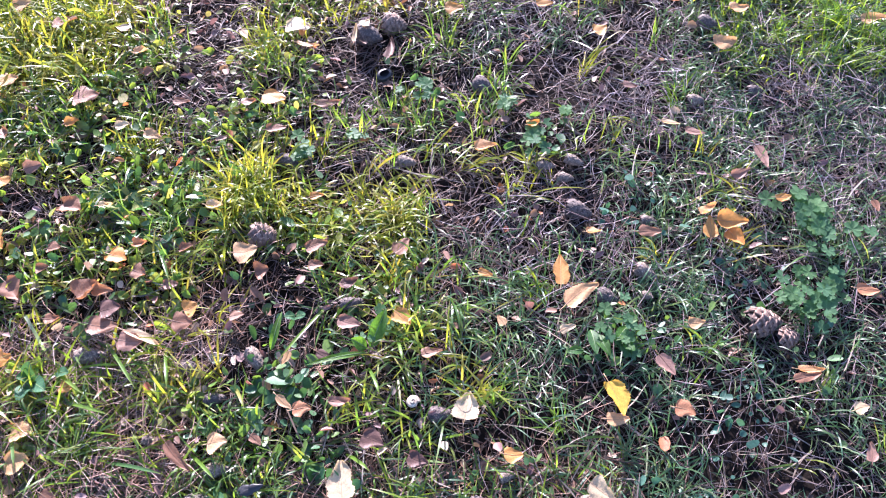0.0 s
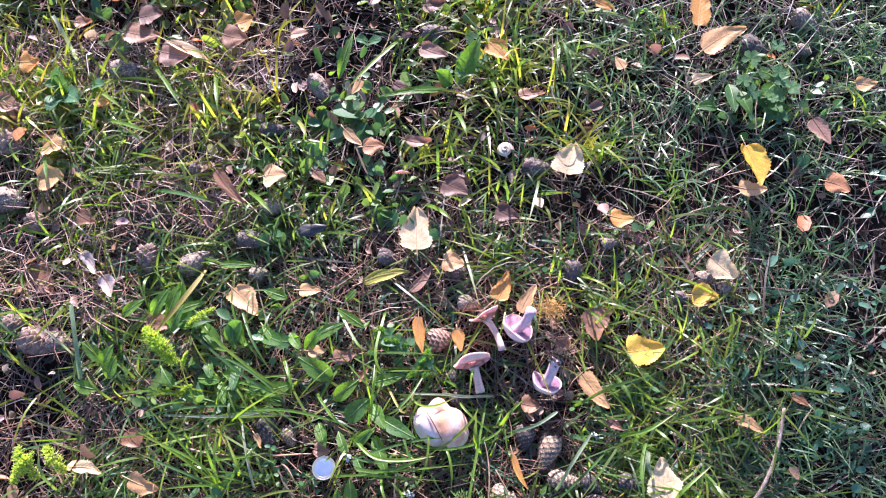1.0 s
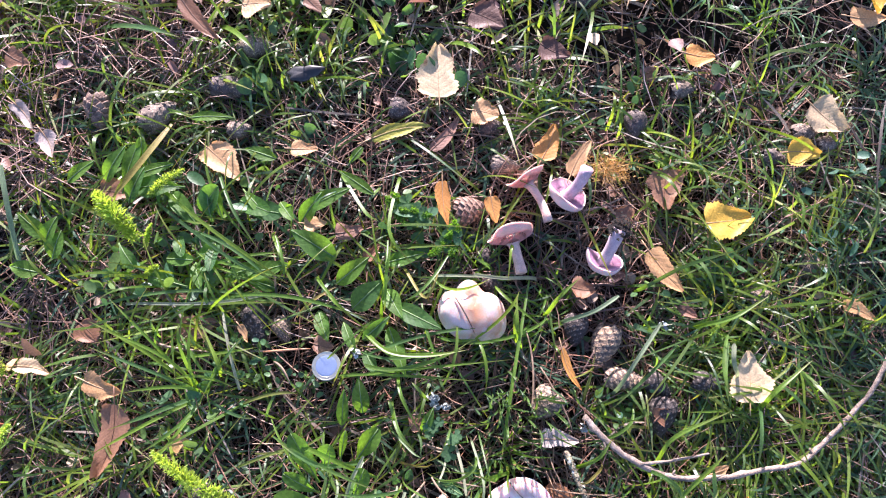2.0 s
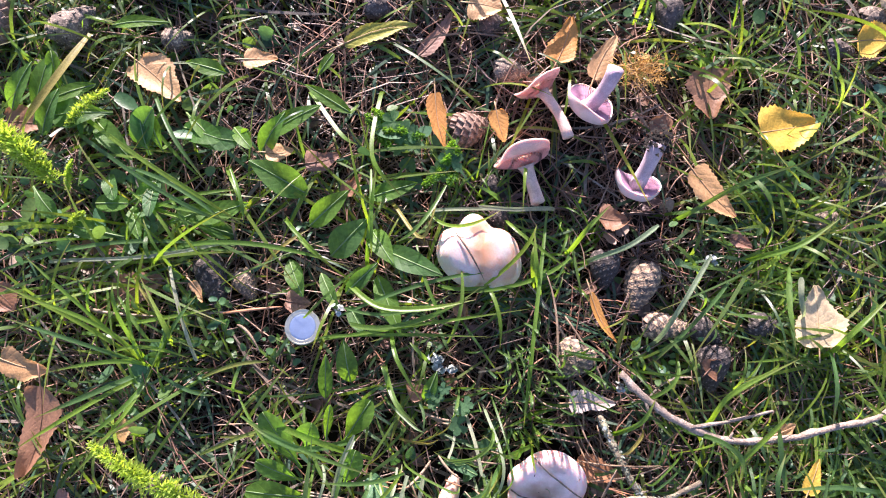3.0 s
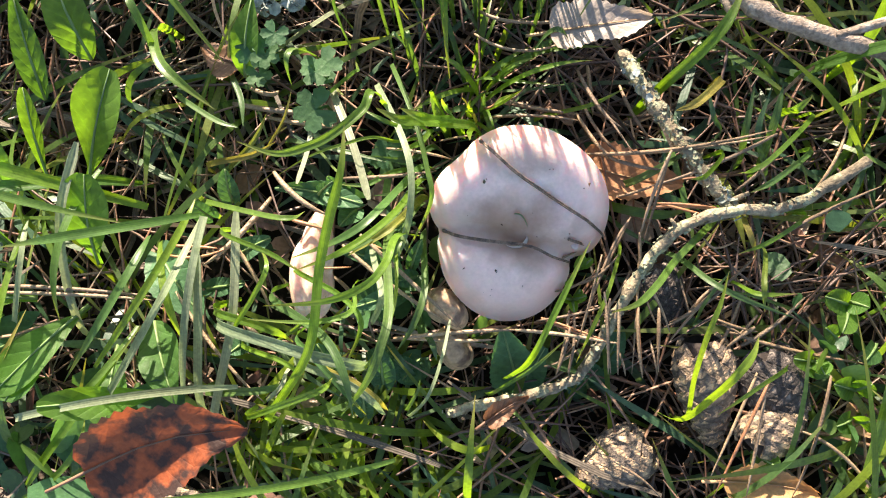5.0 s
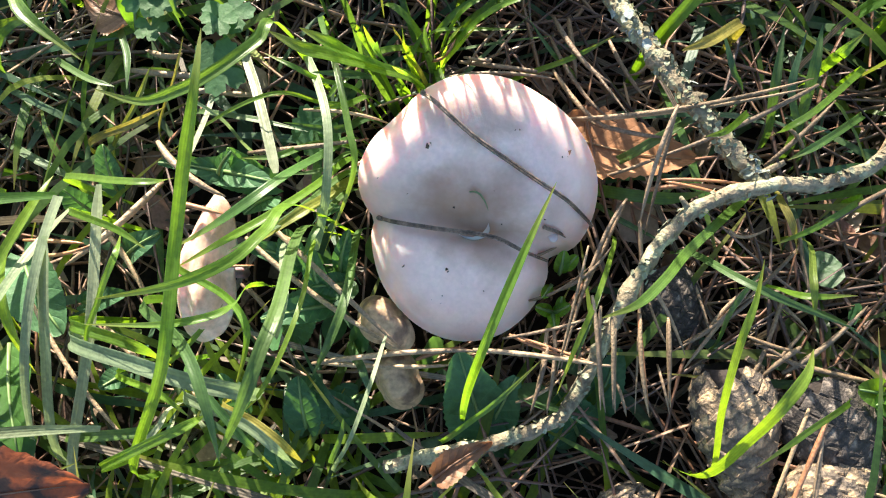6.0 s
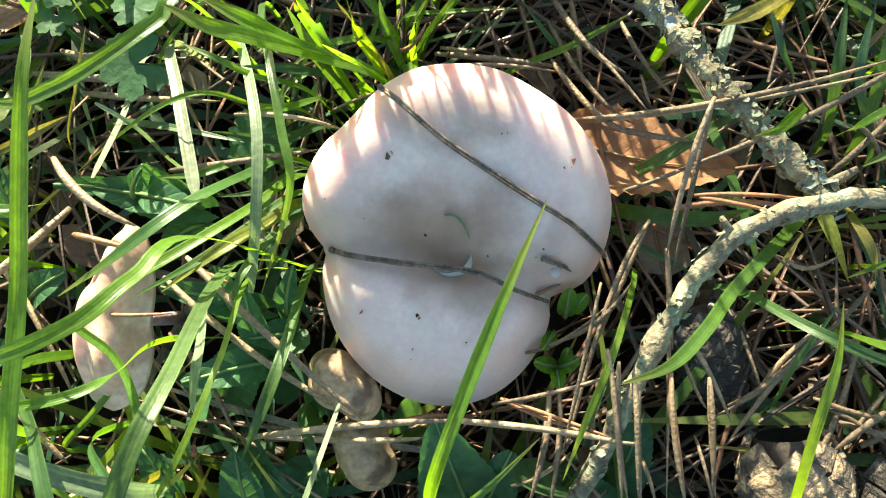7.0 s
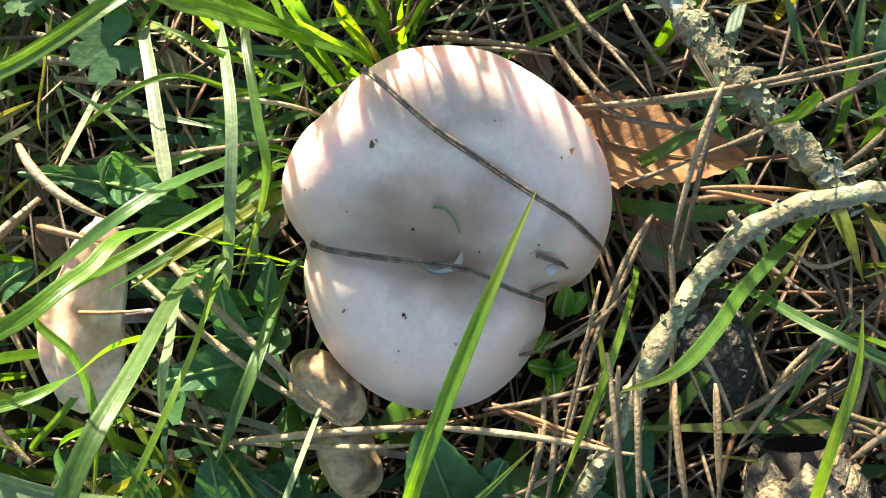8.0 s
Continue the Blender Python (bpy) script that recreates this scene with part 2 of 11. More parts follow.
mat_yarrow = material("feathery yarrow leaf", [(0.3, 0.42, 0.06), (0.36, 0.46, 0.08)], "object", 0.55, 900, 60, 0.2, 0.2, 0.5, (1.9, 1.8, 0.6))
mat_soft_leaf = material("soft grey green leaf", [(0.075, 0.16, 0.08), (0.1, 0.19, 0.075)], "object", 0.55, 500, 80, 0.25, 0.4, 0.4, (1.9, 2.0, 0.7), gloss=0.2)
mat_vein = material("pale leaf vein", [(0.13, 0.21, 0.07), (0.16, 0.24, 0.08)], rough=0.5, vary=0.2)
mat_cap = material("lilac beige mushroom skin", [(0.62, 0.485, 0.465), (0.64, 0.5, 0.48)], "object", 0.42, 900, 45, 0.1, 0.12, subsurface=0.5, spots=(0.44, 0.32, 0.28), spot_scale=45, spot_cut=0.6)
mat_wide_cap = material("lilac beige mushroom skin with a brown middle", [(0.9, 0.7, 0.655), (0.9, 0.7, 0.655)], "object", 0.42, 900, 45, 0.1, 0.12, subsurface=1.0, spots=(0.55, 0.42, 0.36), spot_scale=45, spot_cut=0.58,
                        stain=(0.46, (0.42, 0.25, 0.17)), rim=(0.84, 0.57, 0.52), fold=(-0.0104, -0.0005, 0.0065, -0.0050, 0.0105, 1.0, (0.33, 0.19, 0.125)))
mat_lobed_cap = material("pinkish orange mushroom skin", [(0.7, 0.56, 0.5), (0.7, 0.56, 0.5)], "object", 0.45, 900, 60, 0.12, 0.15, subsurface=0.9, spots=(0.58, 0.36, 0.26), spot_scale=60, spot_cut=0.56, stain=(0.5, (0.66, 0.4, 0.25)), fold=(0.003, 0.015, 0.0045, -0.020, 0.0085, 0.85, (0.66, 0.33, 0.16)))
mat_small_cap = material("tan mushroom skin", [(0.84, 0.6, 0.5), (0.84, 0.6, 0.5)], "object", 0.45, 900, 60, 0.2, 0.2, subsurface=0.8, spots=(0.56, 0.36, 0.27), spot_scale=90, spot_cut=0.5)
mat_tan_cap = material("brownish tan mushroom skin", [(0.52, 0.35, 0.21), (0.56, 0.38, 0.23)], "object", 0.6, 900, 90, 0.3, 0.3, subsurface=0.3, spots=(0.2, 0.13, 0.09), spot_scale=140, spot_cut=0.55)
mat_pink_cap = material("pinkish tan mushroom skin", [(0.7, 0.44, 0.36), (0.74, 0.48, 0.4)], "object", 0.5, 900, 60, 0.18, 0.15, subsurface=0.3)
mat_pink_gill = material("salmon pink gill", [(0.72, 0.47, 0.43), (0.76, 0.5, 0.46)], "object", 0.6, 900, 80, 0.2, 0.2, 0.5, (1.3, 1.0, 0.9))
mat_pink_stem = material("pinkish cream stem", [(0.66, 0.46, 0.37), (0.68, 0.48, 0.41)], "object", 0.6, 1200, 90, 0.25, 0.4, subsurface=0.3, stripes=0.15, stripe_count=10)
mat_gill = material("lilac gill", [(0.52, 0.36, 0.48), (0.56, 0.4, 0.5)], "object", 0.6, 900, 80, 0.2, 0.2, 0.25, (1.2, 1.05, 1.1))
mat_stem = material("pale lilac stem", [(0.5, 0.36, 0.44), (0.56, 0.42, 0.46)], "object", 0.6, 1200, 90, 0.25, 0.4, subsurface=0.2, stripes=0.2, stripe_count=10)
mat_dirt = material("clinging soil", [(0.03, 0.024, 0.02), (0.05, 0.04, 0.03)], grain=900, vary=0.6, bump=0.8, rough=0.95)
mat_moss = material("brown moss", [(0.4, 0.24, 0.07), (0.5, 0.33, 0.11), (0.28, 0.16, 0.05)], "island", 0.8, 900, 90, 0.4, 0.3, 0.3, (1.4, 1.2, 0.8))
mat_bark = material("grey twig bark", [(0.2, 0.16, 0.105), (0.24, 0.19, 0.125)], grain=900, mottle=120, vary=0.5, bump=0.9, rough=0.85, spots=(0.33, 0.32, 0.2), spot_scale=220, spot_cut=0.55)
mat_brown_bark = material("brown twig bark", [(0.25, 0.19, 0.145), (0.29, 0.225, 0.17)], grain=900, mottle=120, vary=0.5, bump=0.9, rough=0.85, spots=(0.38, 0.33, 0.27), spot_scale=200, spot_cut=0.64)
mat_lichen = material("grey green lichen", [(0.2, 0.225, 0.15), (0.27, 0.29, 0.2), (0.19, 0.165, 0.115), (0.23, 0.245, 0.125)], "island", 0.9, 900, 200, 0.3, 0.6)
mat_blue_lichen = material("pale blue lichen", [(0.27, 0.31, 0.3), (0.34, 0.375, 0.35), (0.2, 0.225, 0.195)], "island", 0.9, 900, 200, 0.3, 0.6)
# the mirrored sky's blue is painted into this metal colour
mat_silver = material("sky-tinted nickel coin centre", [(0.62, 0.69, 0.8), (0.62, 0.69, 0.8)], grain=900, mottle=150, vary=0.05, bump=0.05, rough=0.3, metal=1.0)
mat_gold = material("brass coin ring", [(0.74, 0.68, 0.5), (0.74, 0.68, 0.5)], grain=900, mottle=150, vary=0.1, bump=0.06, rough=0.3, metal=1.0)
mat_black = material("black rubber", [(0.012, 0.012, 0.013), (0.02, 0.02, 0.022)], rough=0.45, vary=0.3)
mat_litter = material("leaf litter crumbs", [(0.035, 0.023, 0.018), (0.075, 0.048, 0.032), (0.13, 0.09, 0.06), (0.045, 0.034, 0.028), (0.2, 0.155, 0.11)], "island", 0.8, 900, 90, 0.4, 0.5)
mat_shell = material("pale snail shell", [(0.5, 0.42, 0.3), (0.52, 0.44, 0.32)], rough=0.4, vary=0.3, stripes=0.3, stripe_count=6)
mat_trunk = material("pine bark", [(0.12, 0.075, 0.05), (0.14, 0.09, 0.06)], grain=60, mottle=8, vary=0.5, bump=1.0, rough=0.9)
mat_pine = material("pine foliage", [(0.03, 0.06, 0.03), (0.045, 0.08, 0.035)], "island", 0.6, 90, 9, 0.3, 0.2)


# ---- builders ----
def mesh_of(name, verts, faces, uvs=None, smooth=True):
    me = bpy.data.meshes.new(name)
    me.from_pydata([tuple(v) for v in verts], [], [tuple(f) for f in faces])
    if uvs is not None:
        layer = me.uv_layers.new(name="uv")
        loops = np.empty(len(me.loops), dtype=np.int32)
        me.loops.foreach_get("vertex_index", loops)
        layer.data.foreach_set("uv", np.asarray(uvs, dtype=np.float32)[loops].ravel())
    if smooth:
        me.polygons.foreach_set("use_smooth", np.ones(len(me.polygons), dtype=bool))
    return me


def part(name, me, mat, parent=None, label="", m=None):
    """One mesh object under a thing or a part, or on its own."""
    if not me.materials:
        me.materials.append(mat)
    ob = new(name, me)
    if parent:
        ob.parent = parent
    if m is not None:
        ob.matrix_basis = m
    return tagged(ob, label) if label else ob


def thing(name, label, category, place=(0, 0, 0), group="", turn=None):
    ob = new(name)
    ob.empty_display_size = 0.005
    ob.matrix_basis = Matrix.Translation(place) @ (turn or Matrix())
    return tagged(ob, label, category, group)


def grid_mesh(name, nu, nv, fn, smooth=True, closed=False):
    """A sheet of nu x nv cells; fn(u, v) gives the place for u and v in 0..1."""
    verts, uvs, faces = [], [], []
    cols = nu if closed else nu + 1
    for j in range(nv + 1):
        for i in range(cols):
            u, v = i / nu, j / nv
            verts.append(fn(u, v))
            uvs.append((u, v))
    for j in range(nv):
        for i in range(nu):
            a, b = j * cols + i, j * cols + (i + 1) % cols
            faces.append((a, b, b + cols, a + cols))
    return mesh_of(name, verts, faces, uvs, smooth)


def joined(name, pieces, smooth=True):
    """Many (verts, faces) as one mesh."""
    verts, faces = [], []
    for v, f in pieces:
        k = len(verts)
        verts.extend(v)
        faces.extend([tuple(i + k for i in face) for face in f])
    return mesh_of(name, verts, faces, None, smooth)


def tube(points, radii, sides=8, wobble=0.0, seed=0):
    """Verts and faces of a tapered round bar along points."""
    rng = random.Random(seed)
    pts = [Vector(p) for p in points]
    verts, faces = [], []
    a = None
    for k, p in enumerate(pts):
        t = (pts[min(k + 1, len(pts) - 1)] - pts[max(k - 1, 0)]).normalized()
        if a is None:
            a = t.cross(Vector((0, 0, 1)) if abs(t.z) < 0.8 else Vector((0, 1, 0)))
        a = (a - t * a.dot(t)).normalized()
        b = a.cross(t)
        for s in range(sides):
            w = 2 * math.pi * s / sides
            r = radii[k] * (1 + wobble * rng.uniform(-1, 1))
            verts.append(p + a * math.cos(w) * r + b * math.sin(w) * r)
    for k in range(len(pts) - 1):
        for s in range(sides):
            a, b = k * sides + s, k * sides + (s + 1) % sides
            faces.append((a, b, b + sides, a + sides))
    faces.append(tuple(range(sides))[::-1])
    faces.append(tuple(range((len(pts) - 1) * sides, len(pts) * sides)))
    return verts, faces


def smooth_line(points, steps):
    """A Catmull-Rom line through points."""
    p = [Vector(q) for q in points]
    p = [2 * p[0] - p[1]] + p + [2 * p[-1] - p[-2]]
    line = []
    for k in range(1, len(p) - 2):
        for s in range(steps):
            t = s / steps
            line.append(0.5 * (2 * p[k] + (p[k + 1] - p[k - 1]) * t + (2 * p[k - 1] - 5 * p[k] + 4 * p[k + 1] - p[k + 2]) * t * t
                               + (3 * p[k] - p[k - 1] - 3 * p[k + 1] + p[k + 2]) * t ** 3))
    return line + [p[-2]]


def bezier(a, b, c, t):
    return a * (1 - t) ** 2 + b * 2 * t * (1 - t) + c * t * t


def soil_height(x, y):
    return -0.022 + 0.010 * noise.noise((x * 7, y * 7, 0.3)) + 0.004 * noise.noise((x * 31, y * 31, 1.7))


# ---- ground ----
steps = [-1.3 + 0.013 * k for k in range(208)]
far_steps = [1.45 * 1.22 ** k for k in range(19)]
xs = [-s for s in far_steps[::-1]] + steps + [1.41] + far_steps
ys = [-s for s in far_steps[::-1]] + steps + [1.41] + far_steps
verts = [(x, y, soil_height(x, y)) for y in ys for x in xs]
faces = [(j * len(xs) + i, j * len(xs) + i + 1, (j + 1) * len(xs) + i + 1, (j + 1) * len(xs) + i) for j in range(len(ys) - 1) for i in range(len(xs) - 1)]
mat_sward = material("distant lawn sward", [(0.05, 0.055, 0.026), (0.05, 0.055, 0.026)], grain=60, mottle=1.5, vary=0.45, bump=1.0, rough=0.95, gloss=0.1, spots=(0.07, 0.058, 0.036), spot_scale=2.5, spot_cut=0.55)
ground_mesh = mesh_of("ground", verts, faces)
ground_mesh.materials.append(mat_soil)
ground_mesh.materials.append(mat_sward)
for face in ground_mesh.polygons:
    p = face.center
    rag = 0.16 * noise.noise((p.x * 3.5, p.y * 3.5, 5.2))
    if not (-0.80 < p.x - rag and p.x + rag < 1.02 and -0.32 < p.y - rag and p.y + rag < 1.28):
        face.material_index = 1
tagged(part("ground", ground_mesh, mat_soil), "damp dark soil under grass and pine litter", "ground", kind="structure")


# ---- kinds of things ----
def leaf_outline(s):
    """Half width of a birch leaf, 0..1, from its stalk (0) to its tip (1)."""
    return math.sin(math.pi * s ** 0.58) ** 0.66 * (1.06 - 0.16 * s) if 0 < s < 1 else 0.0


LEAF_WORDS = {"russet": "russet brown", "grey": "weathered pale grey", "yellow": "bright yellow", "orange": "orange", "tan": "pale tan", "cream": "bleached cream", "brown": "dry brown", "mauve": "faded mauve-brown",
              "red": "glossy red-brown spotted", "dark": "dark rotting brown", "lime": "yellow-green"}
leaf_seed = 0


def birch_leaf(x, y, z, heading, length, width, colour, curl=0.08, tilt=0, roll=0, word="birch"):
    """A fallen toothed leaf: stalk at (x, y), its tip `length` away along `heading` degrees from +y."""
    global leaf_seed
    leaf_seed += 1
    rng = random.Random(leaf_seed)
    rows, phase, twist = 26, rng.uniform(0, 6), rng.uniform(-0.4, 0.4)
    lean = rng.uniform(-0.08, 0.08)
    torn, rolled = rng.uniform(0.1, 0.5), rng.choice((0.0, 0.0, 0.0, 0.4, -0.4, 0.7))

    def place(u, v):
        across = 2 * u - 1
        s = v
        tooth = 1 + (0.055 if round(v * rows) % 2 else -0.04) * (abs(across) > 0.9)
        half = width / 2 * leaf_outline(0.02 + 0.96 * s) * tooth
        px = across * half + lean * length * math.sin(3 * s)
        edge = 3.0 if across > 0 else -3.0
        half *= 1 + 0.09 * math.sin(phase + 4 * s + across) + torn * noise.noise((phase * 3, s * 2.6, edge)) + 0.16 * noise.noise((phase * 5, s * 7, edge))
        px = across * half * (1 - 0.45 * max(0.0, across * rolled) ** 2) + lean * length * math.sin(3 * s)
        roll_up = max(0.0, across * rolled) ** 2
        lift = 0.55 * width * roll_up + curl * width * (across ** 2) * (0.6 + 0.4 * math.sin(phase + 5 * s)) + curl * length * 0.5 * (s - 0.5) ** 2
        lift += 0.035 * width * math.sin(across * 5 + phase + 6 * s) * abs(across) + twist * 0.35 * across * half
        lift -= 0.012 * width * math.exp(-(across / 0.1) ** 2)
        return (px, s * length, lift)

    words = LEAF_WORDS[colour]
    turn = pose(0, 0, 0, tilt, roll, heading)
    leaf = thing("fallen_leaf", f"{words} fallen {word} leaf lying on grass", "leaf", (x, y, z), "fallen leaves", turn)
    part("blade", grid_mesh("blade", 10, rows, place), mat_leaf[colour], leaf)
    line = [Vector((lean * length * math.sin(3 * s), s * length, 0.0006 + curl * length * 0.5 * (s - 0.5) ** 2 - 0.03 * width)) for s in (-0.25, -0.1, 0.0, 0.15, 0.35, 0.6, 0.9)]
    v, f = tube(line, [0.0005, 0.0005, 0.0005, 0.0003, 0.00025, 0.0002, 0.0001], 5)
    part("stalk", mesh_of("stalk", v, f), mat_dark_rib if colour in ("red", "brown", "dark", "mauve") else mat_rib, leaf)
    return leaf


def scale_piece(size, thick):
    """One cone scale: a flat rhombic shield with worn edges and a small dented boss, its outer side towards +z, its tip towards +y."""
    verts = []
    for spread, z in ((0.9, -thick), (1.0, -0.02 * size), (0.9, 0.035 * size), (0.3, 0.05 * size)):
        for k in range(8):
            w = 2 * math.pi * k / 8
            c, n = math.cos(w), math.sin(w)
            r = spread / (abs(c) + abs(n)) ** 0.86 * (0.94 if k % 2 else 1.0)
            rough = 0.03 * size * math.sin(k * 2.4 + spread * 9)
            verts.append((0.70 * size * r * c, 0.62 * size * r * n, z + (rough if spread > 0.5 else 0)))
    verts.append((0, 0.05 * size, 0.02 * size))
    faces = [(r * 8 + k, r * 8 + (k + 1) % 8, r * 8 + 8 + (k + 1) % 8, r * 8 + 8 + k) for r in range(3) for k in range(8)]
    return verts, faces + [(24 + k, 24 + (k + 1) % 8, 32) for k in range(8)]


CONE_MESHES = {}
cone_seed = 0


def pine_cone(x, y, z, heading, length, width, kind="grey", fine=False, tilt=0):
    """A pine cone lying on its side, its base at (x, y), its tip along heading."""
    global cone_seed
    cone_seed += 1
    rng = random.Random(100 + cone_seed)
    opened = kind == "brown"
    words = {"grey": "closed grey weathered pine cone half sunk in grass", "brown": "brown pine cone with spread scales in grass", "dark": "dark damp closed pine cone in grass"}[kind]
    z0 = z + width * 0.12
    cone = thing("pine_cone", words, "pine cone", (x, y, z0), "pine cones", pose(0, 0, 0, tilt + rng.uniform(-6, 6), rng.uniform(0, 360), heading))

    def radius(s):
        return width / 2 * (max(0.0, math.sin(math.pi * (0.1 + 0.86 * s) ** 0.72)) ** 0.75) * (1 - 0.22 * s)

    def body(u, v):
        r = radius(v) * 0.84
        return (r * math.cos(2 * math.pi * u), v * length, r * math.sin(2 * math.pi * u))

    part("core", grid_mesh("core", 10, 8, body, closed=True), mat_core, cone)
    count = 72 if fine else 56
    size = 1.2 * math.sqrt(math.pi * width * length * 0.8 / count)
    pieces = []
    scale_me = None
    if fine:
        key = (round(size, 4), kind)
        if key not in CONE_MESHES:
            v, f = scale_piece(size, size * (0.45 if opened else 0.25))
            CONE_MESHES[key] = mesh_of("scale", v, f, None, False)
        scale_me = CONE_MESHES[key]
    for k in range(count):
        s = 0.03 + 0.95 * (k + 0.5) / count
        angle = k * 2.39996
        r = radius(s) * (1.04 if opened else 0.98)
        slope = (radius(min(1, s + 0.03)) - radius(max(0, s - 0.03))) / (length * 0.06)
        out = Vector((math.cos(angle), -slope * 0.9, math.sin(angle))).normalized()
        along = (Vector((0, 1, 0)) - out * out.y).normalized()
        if opened:
            out, along = (out * 0.9 + along * 0.45).normalized(), (along * 0.9 - out * 0.45).normalized()
            along = (along - out * along.dot(out)).normalized()
        side = along.cross(out)
        fit = (0.62 + 0.5 * math.sin(math.pi * min(1, 0.12 + s * 0.8))) * rng.uniform(0.92, 1.08)
        m = Matrix.Translation(Vector((r * math.cos(angle), s * length, r * math.sin(angle)))) @ Matrix((side, along, out)).transposed().to_4x4() @ Matrix.Scale(fit, 4)
        if fine:
            part("scale", scale_me, mat_scale_brown if opened else mat_scale_dark if kind == "dark" else mat_scale, cone, m=m)
        else:
            v, f = scale_piece(size, size * 0.25)
            pieces.append(([m @ Vector(p) for p in v], f))
    if pieces:
        tagged(part("scale_coat", joined("scale_coat", pieces), mat_scales_brown if opened else mat_scales_dark if kind == "dark" else mat_scales, cone), kind="stuff")
    return cone


def ribbon(name, a, b, c, width, rows=12, crease=0.25, blunt=False):
    """A grass blade along a bent line from a to c, creased along its middle."""
    a, b, c = Vector(a), Vector(b), Vector(c)
    verts, uvs, faces = [], [], []
    for j in range(rows + 1):
        t = j / rows
        p = bezier(a, b, c, t)
        d = ((b - a) * (1 - t) + (c - b) * t).normalized()
        side = d.cross(Vector((0, 0, 1)))
        side = (side if side.length > 0.05 else Vector((1, 0, 0))).normalized()
        up = side.cross(d)
        half = width / 2 * min(1, 0.55 + t * 2.2) * (1 if blunt else min(1, (1 - t) * 3.2 + 0.06))
        for k in range(5):
            u = k / 4
            verts.append(p + side * (2 * u - 1) * half + up * (abs(2 * u - 1) * crease * half))
            uvs.append((u, t))
    for j in range(rows):
        for k in range(4):
            i = j * 5 + k
            faces.append((i, i + 1, i + 6, i + 5))
    return mesh_of(name, verts, faces, uvs)


BLADES = {"fresh": mat_blade, "dull": mat_dull_blade, "pale": mat_pale_blade, "yellow": mat_yellow_blade}
KEEP = []          # discs (x, y, radius) that the loose grass and litter leave free
THIN = []          # discs where grass grows thinly


def grass_tuft(label, place):
    return thing("grass_tuft", label, "grass", place, "grass tufts")


def blade(tuft, a, b, c, width, look_of="fresh"):
    o = tuft.matrix_basis.translation
    part("blade", ribbon("blade", Vector(a) - o, Vector(b) - o, Vector(c) - o, width, blunt=look_of == "pale"), BLADES[look_of], tuft)


def blade_along(tuft, points, width, look_of="fresh"):
    """A blade through several points, from its foot to its tip, folded along its middle and turning a little on its way."""
    o = tuft.matrix_basis.translation
    line = smooth_line([Vector(p) - o for p in points], 6)
    r2 = random.Random(int(abs(points[1][0] * 1e6)))
    turn, twist, fold = r2.uniform(-0.25, 0.25), r2.uniform(-0.4, 0.4), r2.uniform(0.12, 0.4)
    n = len(line) - 1
    verts, uvs, faces = [], [], []
    for j, p in enumerate(line):
        t = j / n
        d = (line[min(j + 1, n)] - line[max(j - 1, 0)]).normalized()
        side = d.cross(Vector((0, 0, 1)))
        side = (side if side.length > 0.05 else Vector((1, 0, 0))).normalized()
        side = (side * math.cos(turn + twist * t) + side.cross(d) * math.sin(turn + twist * t)).normalized()
        up = side.cross(d)
        end = min(1, (1 - t) * 9 + 0.5) if look_of == "pale" else min(1, ((1 - t) * 3.4) ** 0.8 + 0.05)
        half = width * 0.58 * min(1, 0.5 + t * 2.6) * end
        for k in range(7):
            u = k / 6
            w = 2 * u - 1
            verts.append(p + side * w * half + up * half * (fold * abs(w) + 0.05 * math.cos(w * 9.4)))
            uvs.append((u, t))
    for j in range(n):
        for k in range(6):
            i = j * 7 + k
            faces.append((i, i + 1, i + 8, i + 7))
    part("blade", mesh_of("blade", verts, faces, uvs), BLADES[look_of], tuft)


def random_tuft(label, x, y, count, spread, height, reach, width, lean=(0, 0), seed=1, look_of="fresh"):
    """A tuft whose blades fan out from a small foot."""
    r2 = random.Random(seed)
    z = soil_height(x, y)
    tuft = grass_tuft(label, (x, y, z))
    for k in range(count):
        a = Vector((x + r2.gauss(0, spread), y + r2.gauss(0, spread), z))
        w = r2.uniform(0, 6.283)
        d = Vector((math.cos(w) + lean[0], math.sin(w) + lean[1], 0)) * reach * r2.uniform(0.4, 1.0)
        up = height * r2.uniform(0.5, 1.0)
        blade(tuft, a, a + d * 0.35 + Vector((0, 0, up * 1.25)), a + d + Vector((0, 0, up * r2.uniform(0.55, 1.0))), width * r2.uniform(0.6, 1.1), look_of)


def speck(x, y, z, size, mat, label="tiny dark soil speck on a mushroom cap"):
    r2 = random.Random(int(x * 1e6))
    v = [Vector((r2.uniform(-1, 1), r2.uniform(-1, 1), r2.uniform(0, 0.8))) * size for k in range(6)]
    me = mesh_of("speck", v, [(0, 1, 2), (0, 2, 3), (1, 2, 4), (2, 3, 4), (3, 4, 5), (0, 3, 5), (0, 1, 5), (1, 4, 5)], None, False)
    tagged(part("soil_speck", me, mat, m=Matrix.Translation((x, y, z))), label, "soil speck", "soil specks")


NEEDLES = {"brown": (mat_needle, "dry brown pine needle lying over the grass"), "orange": (mat_orange_needle, "fresh orange-brown fallen pine needle"),
           "grey": (mat_grey_needle, "weathered grey pine needle on the litter"), "dark": (mat_dark_needle, "dark wet pine needle stuck to a mushroom cap"),
           "straw": (mat_grey_needle, "flattened dry grass straw on the litter"), "bleached": (mat_pale_blade, "tiny bleached grass fibre on a mushroom cap")}


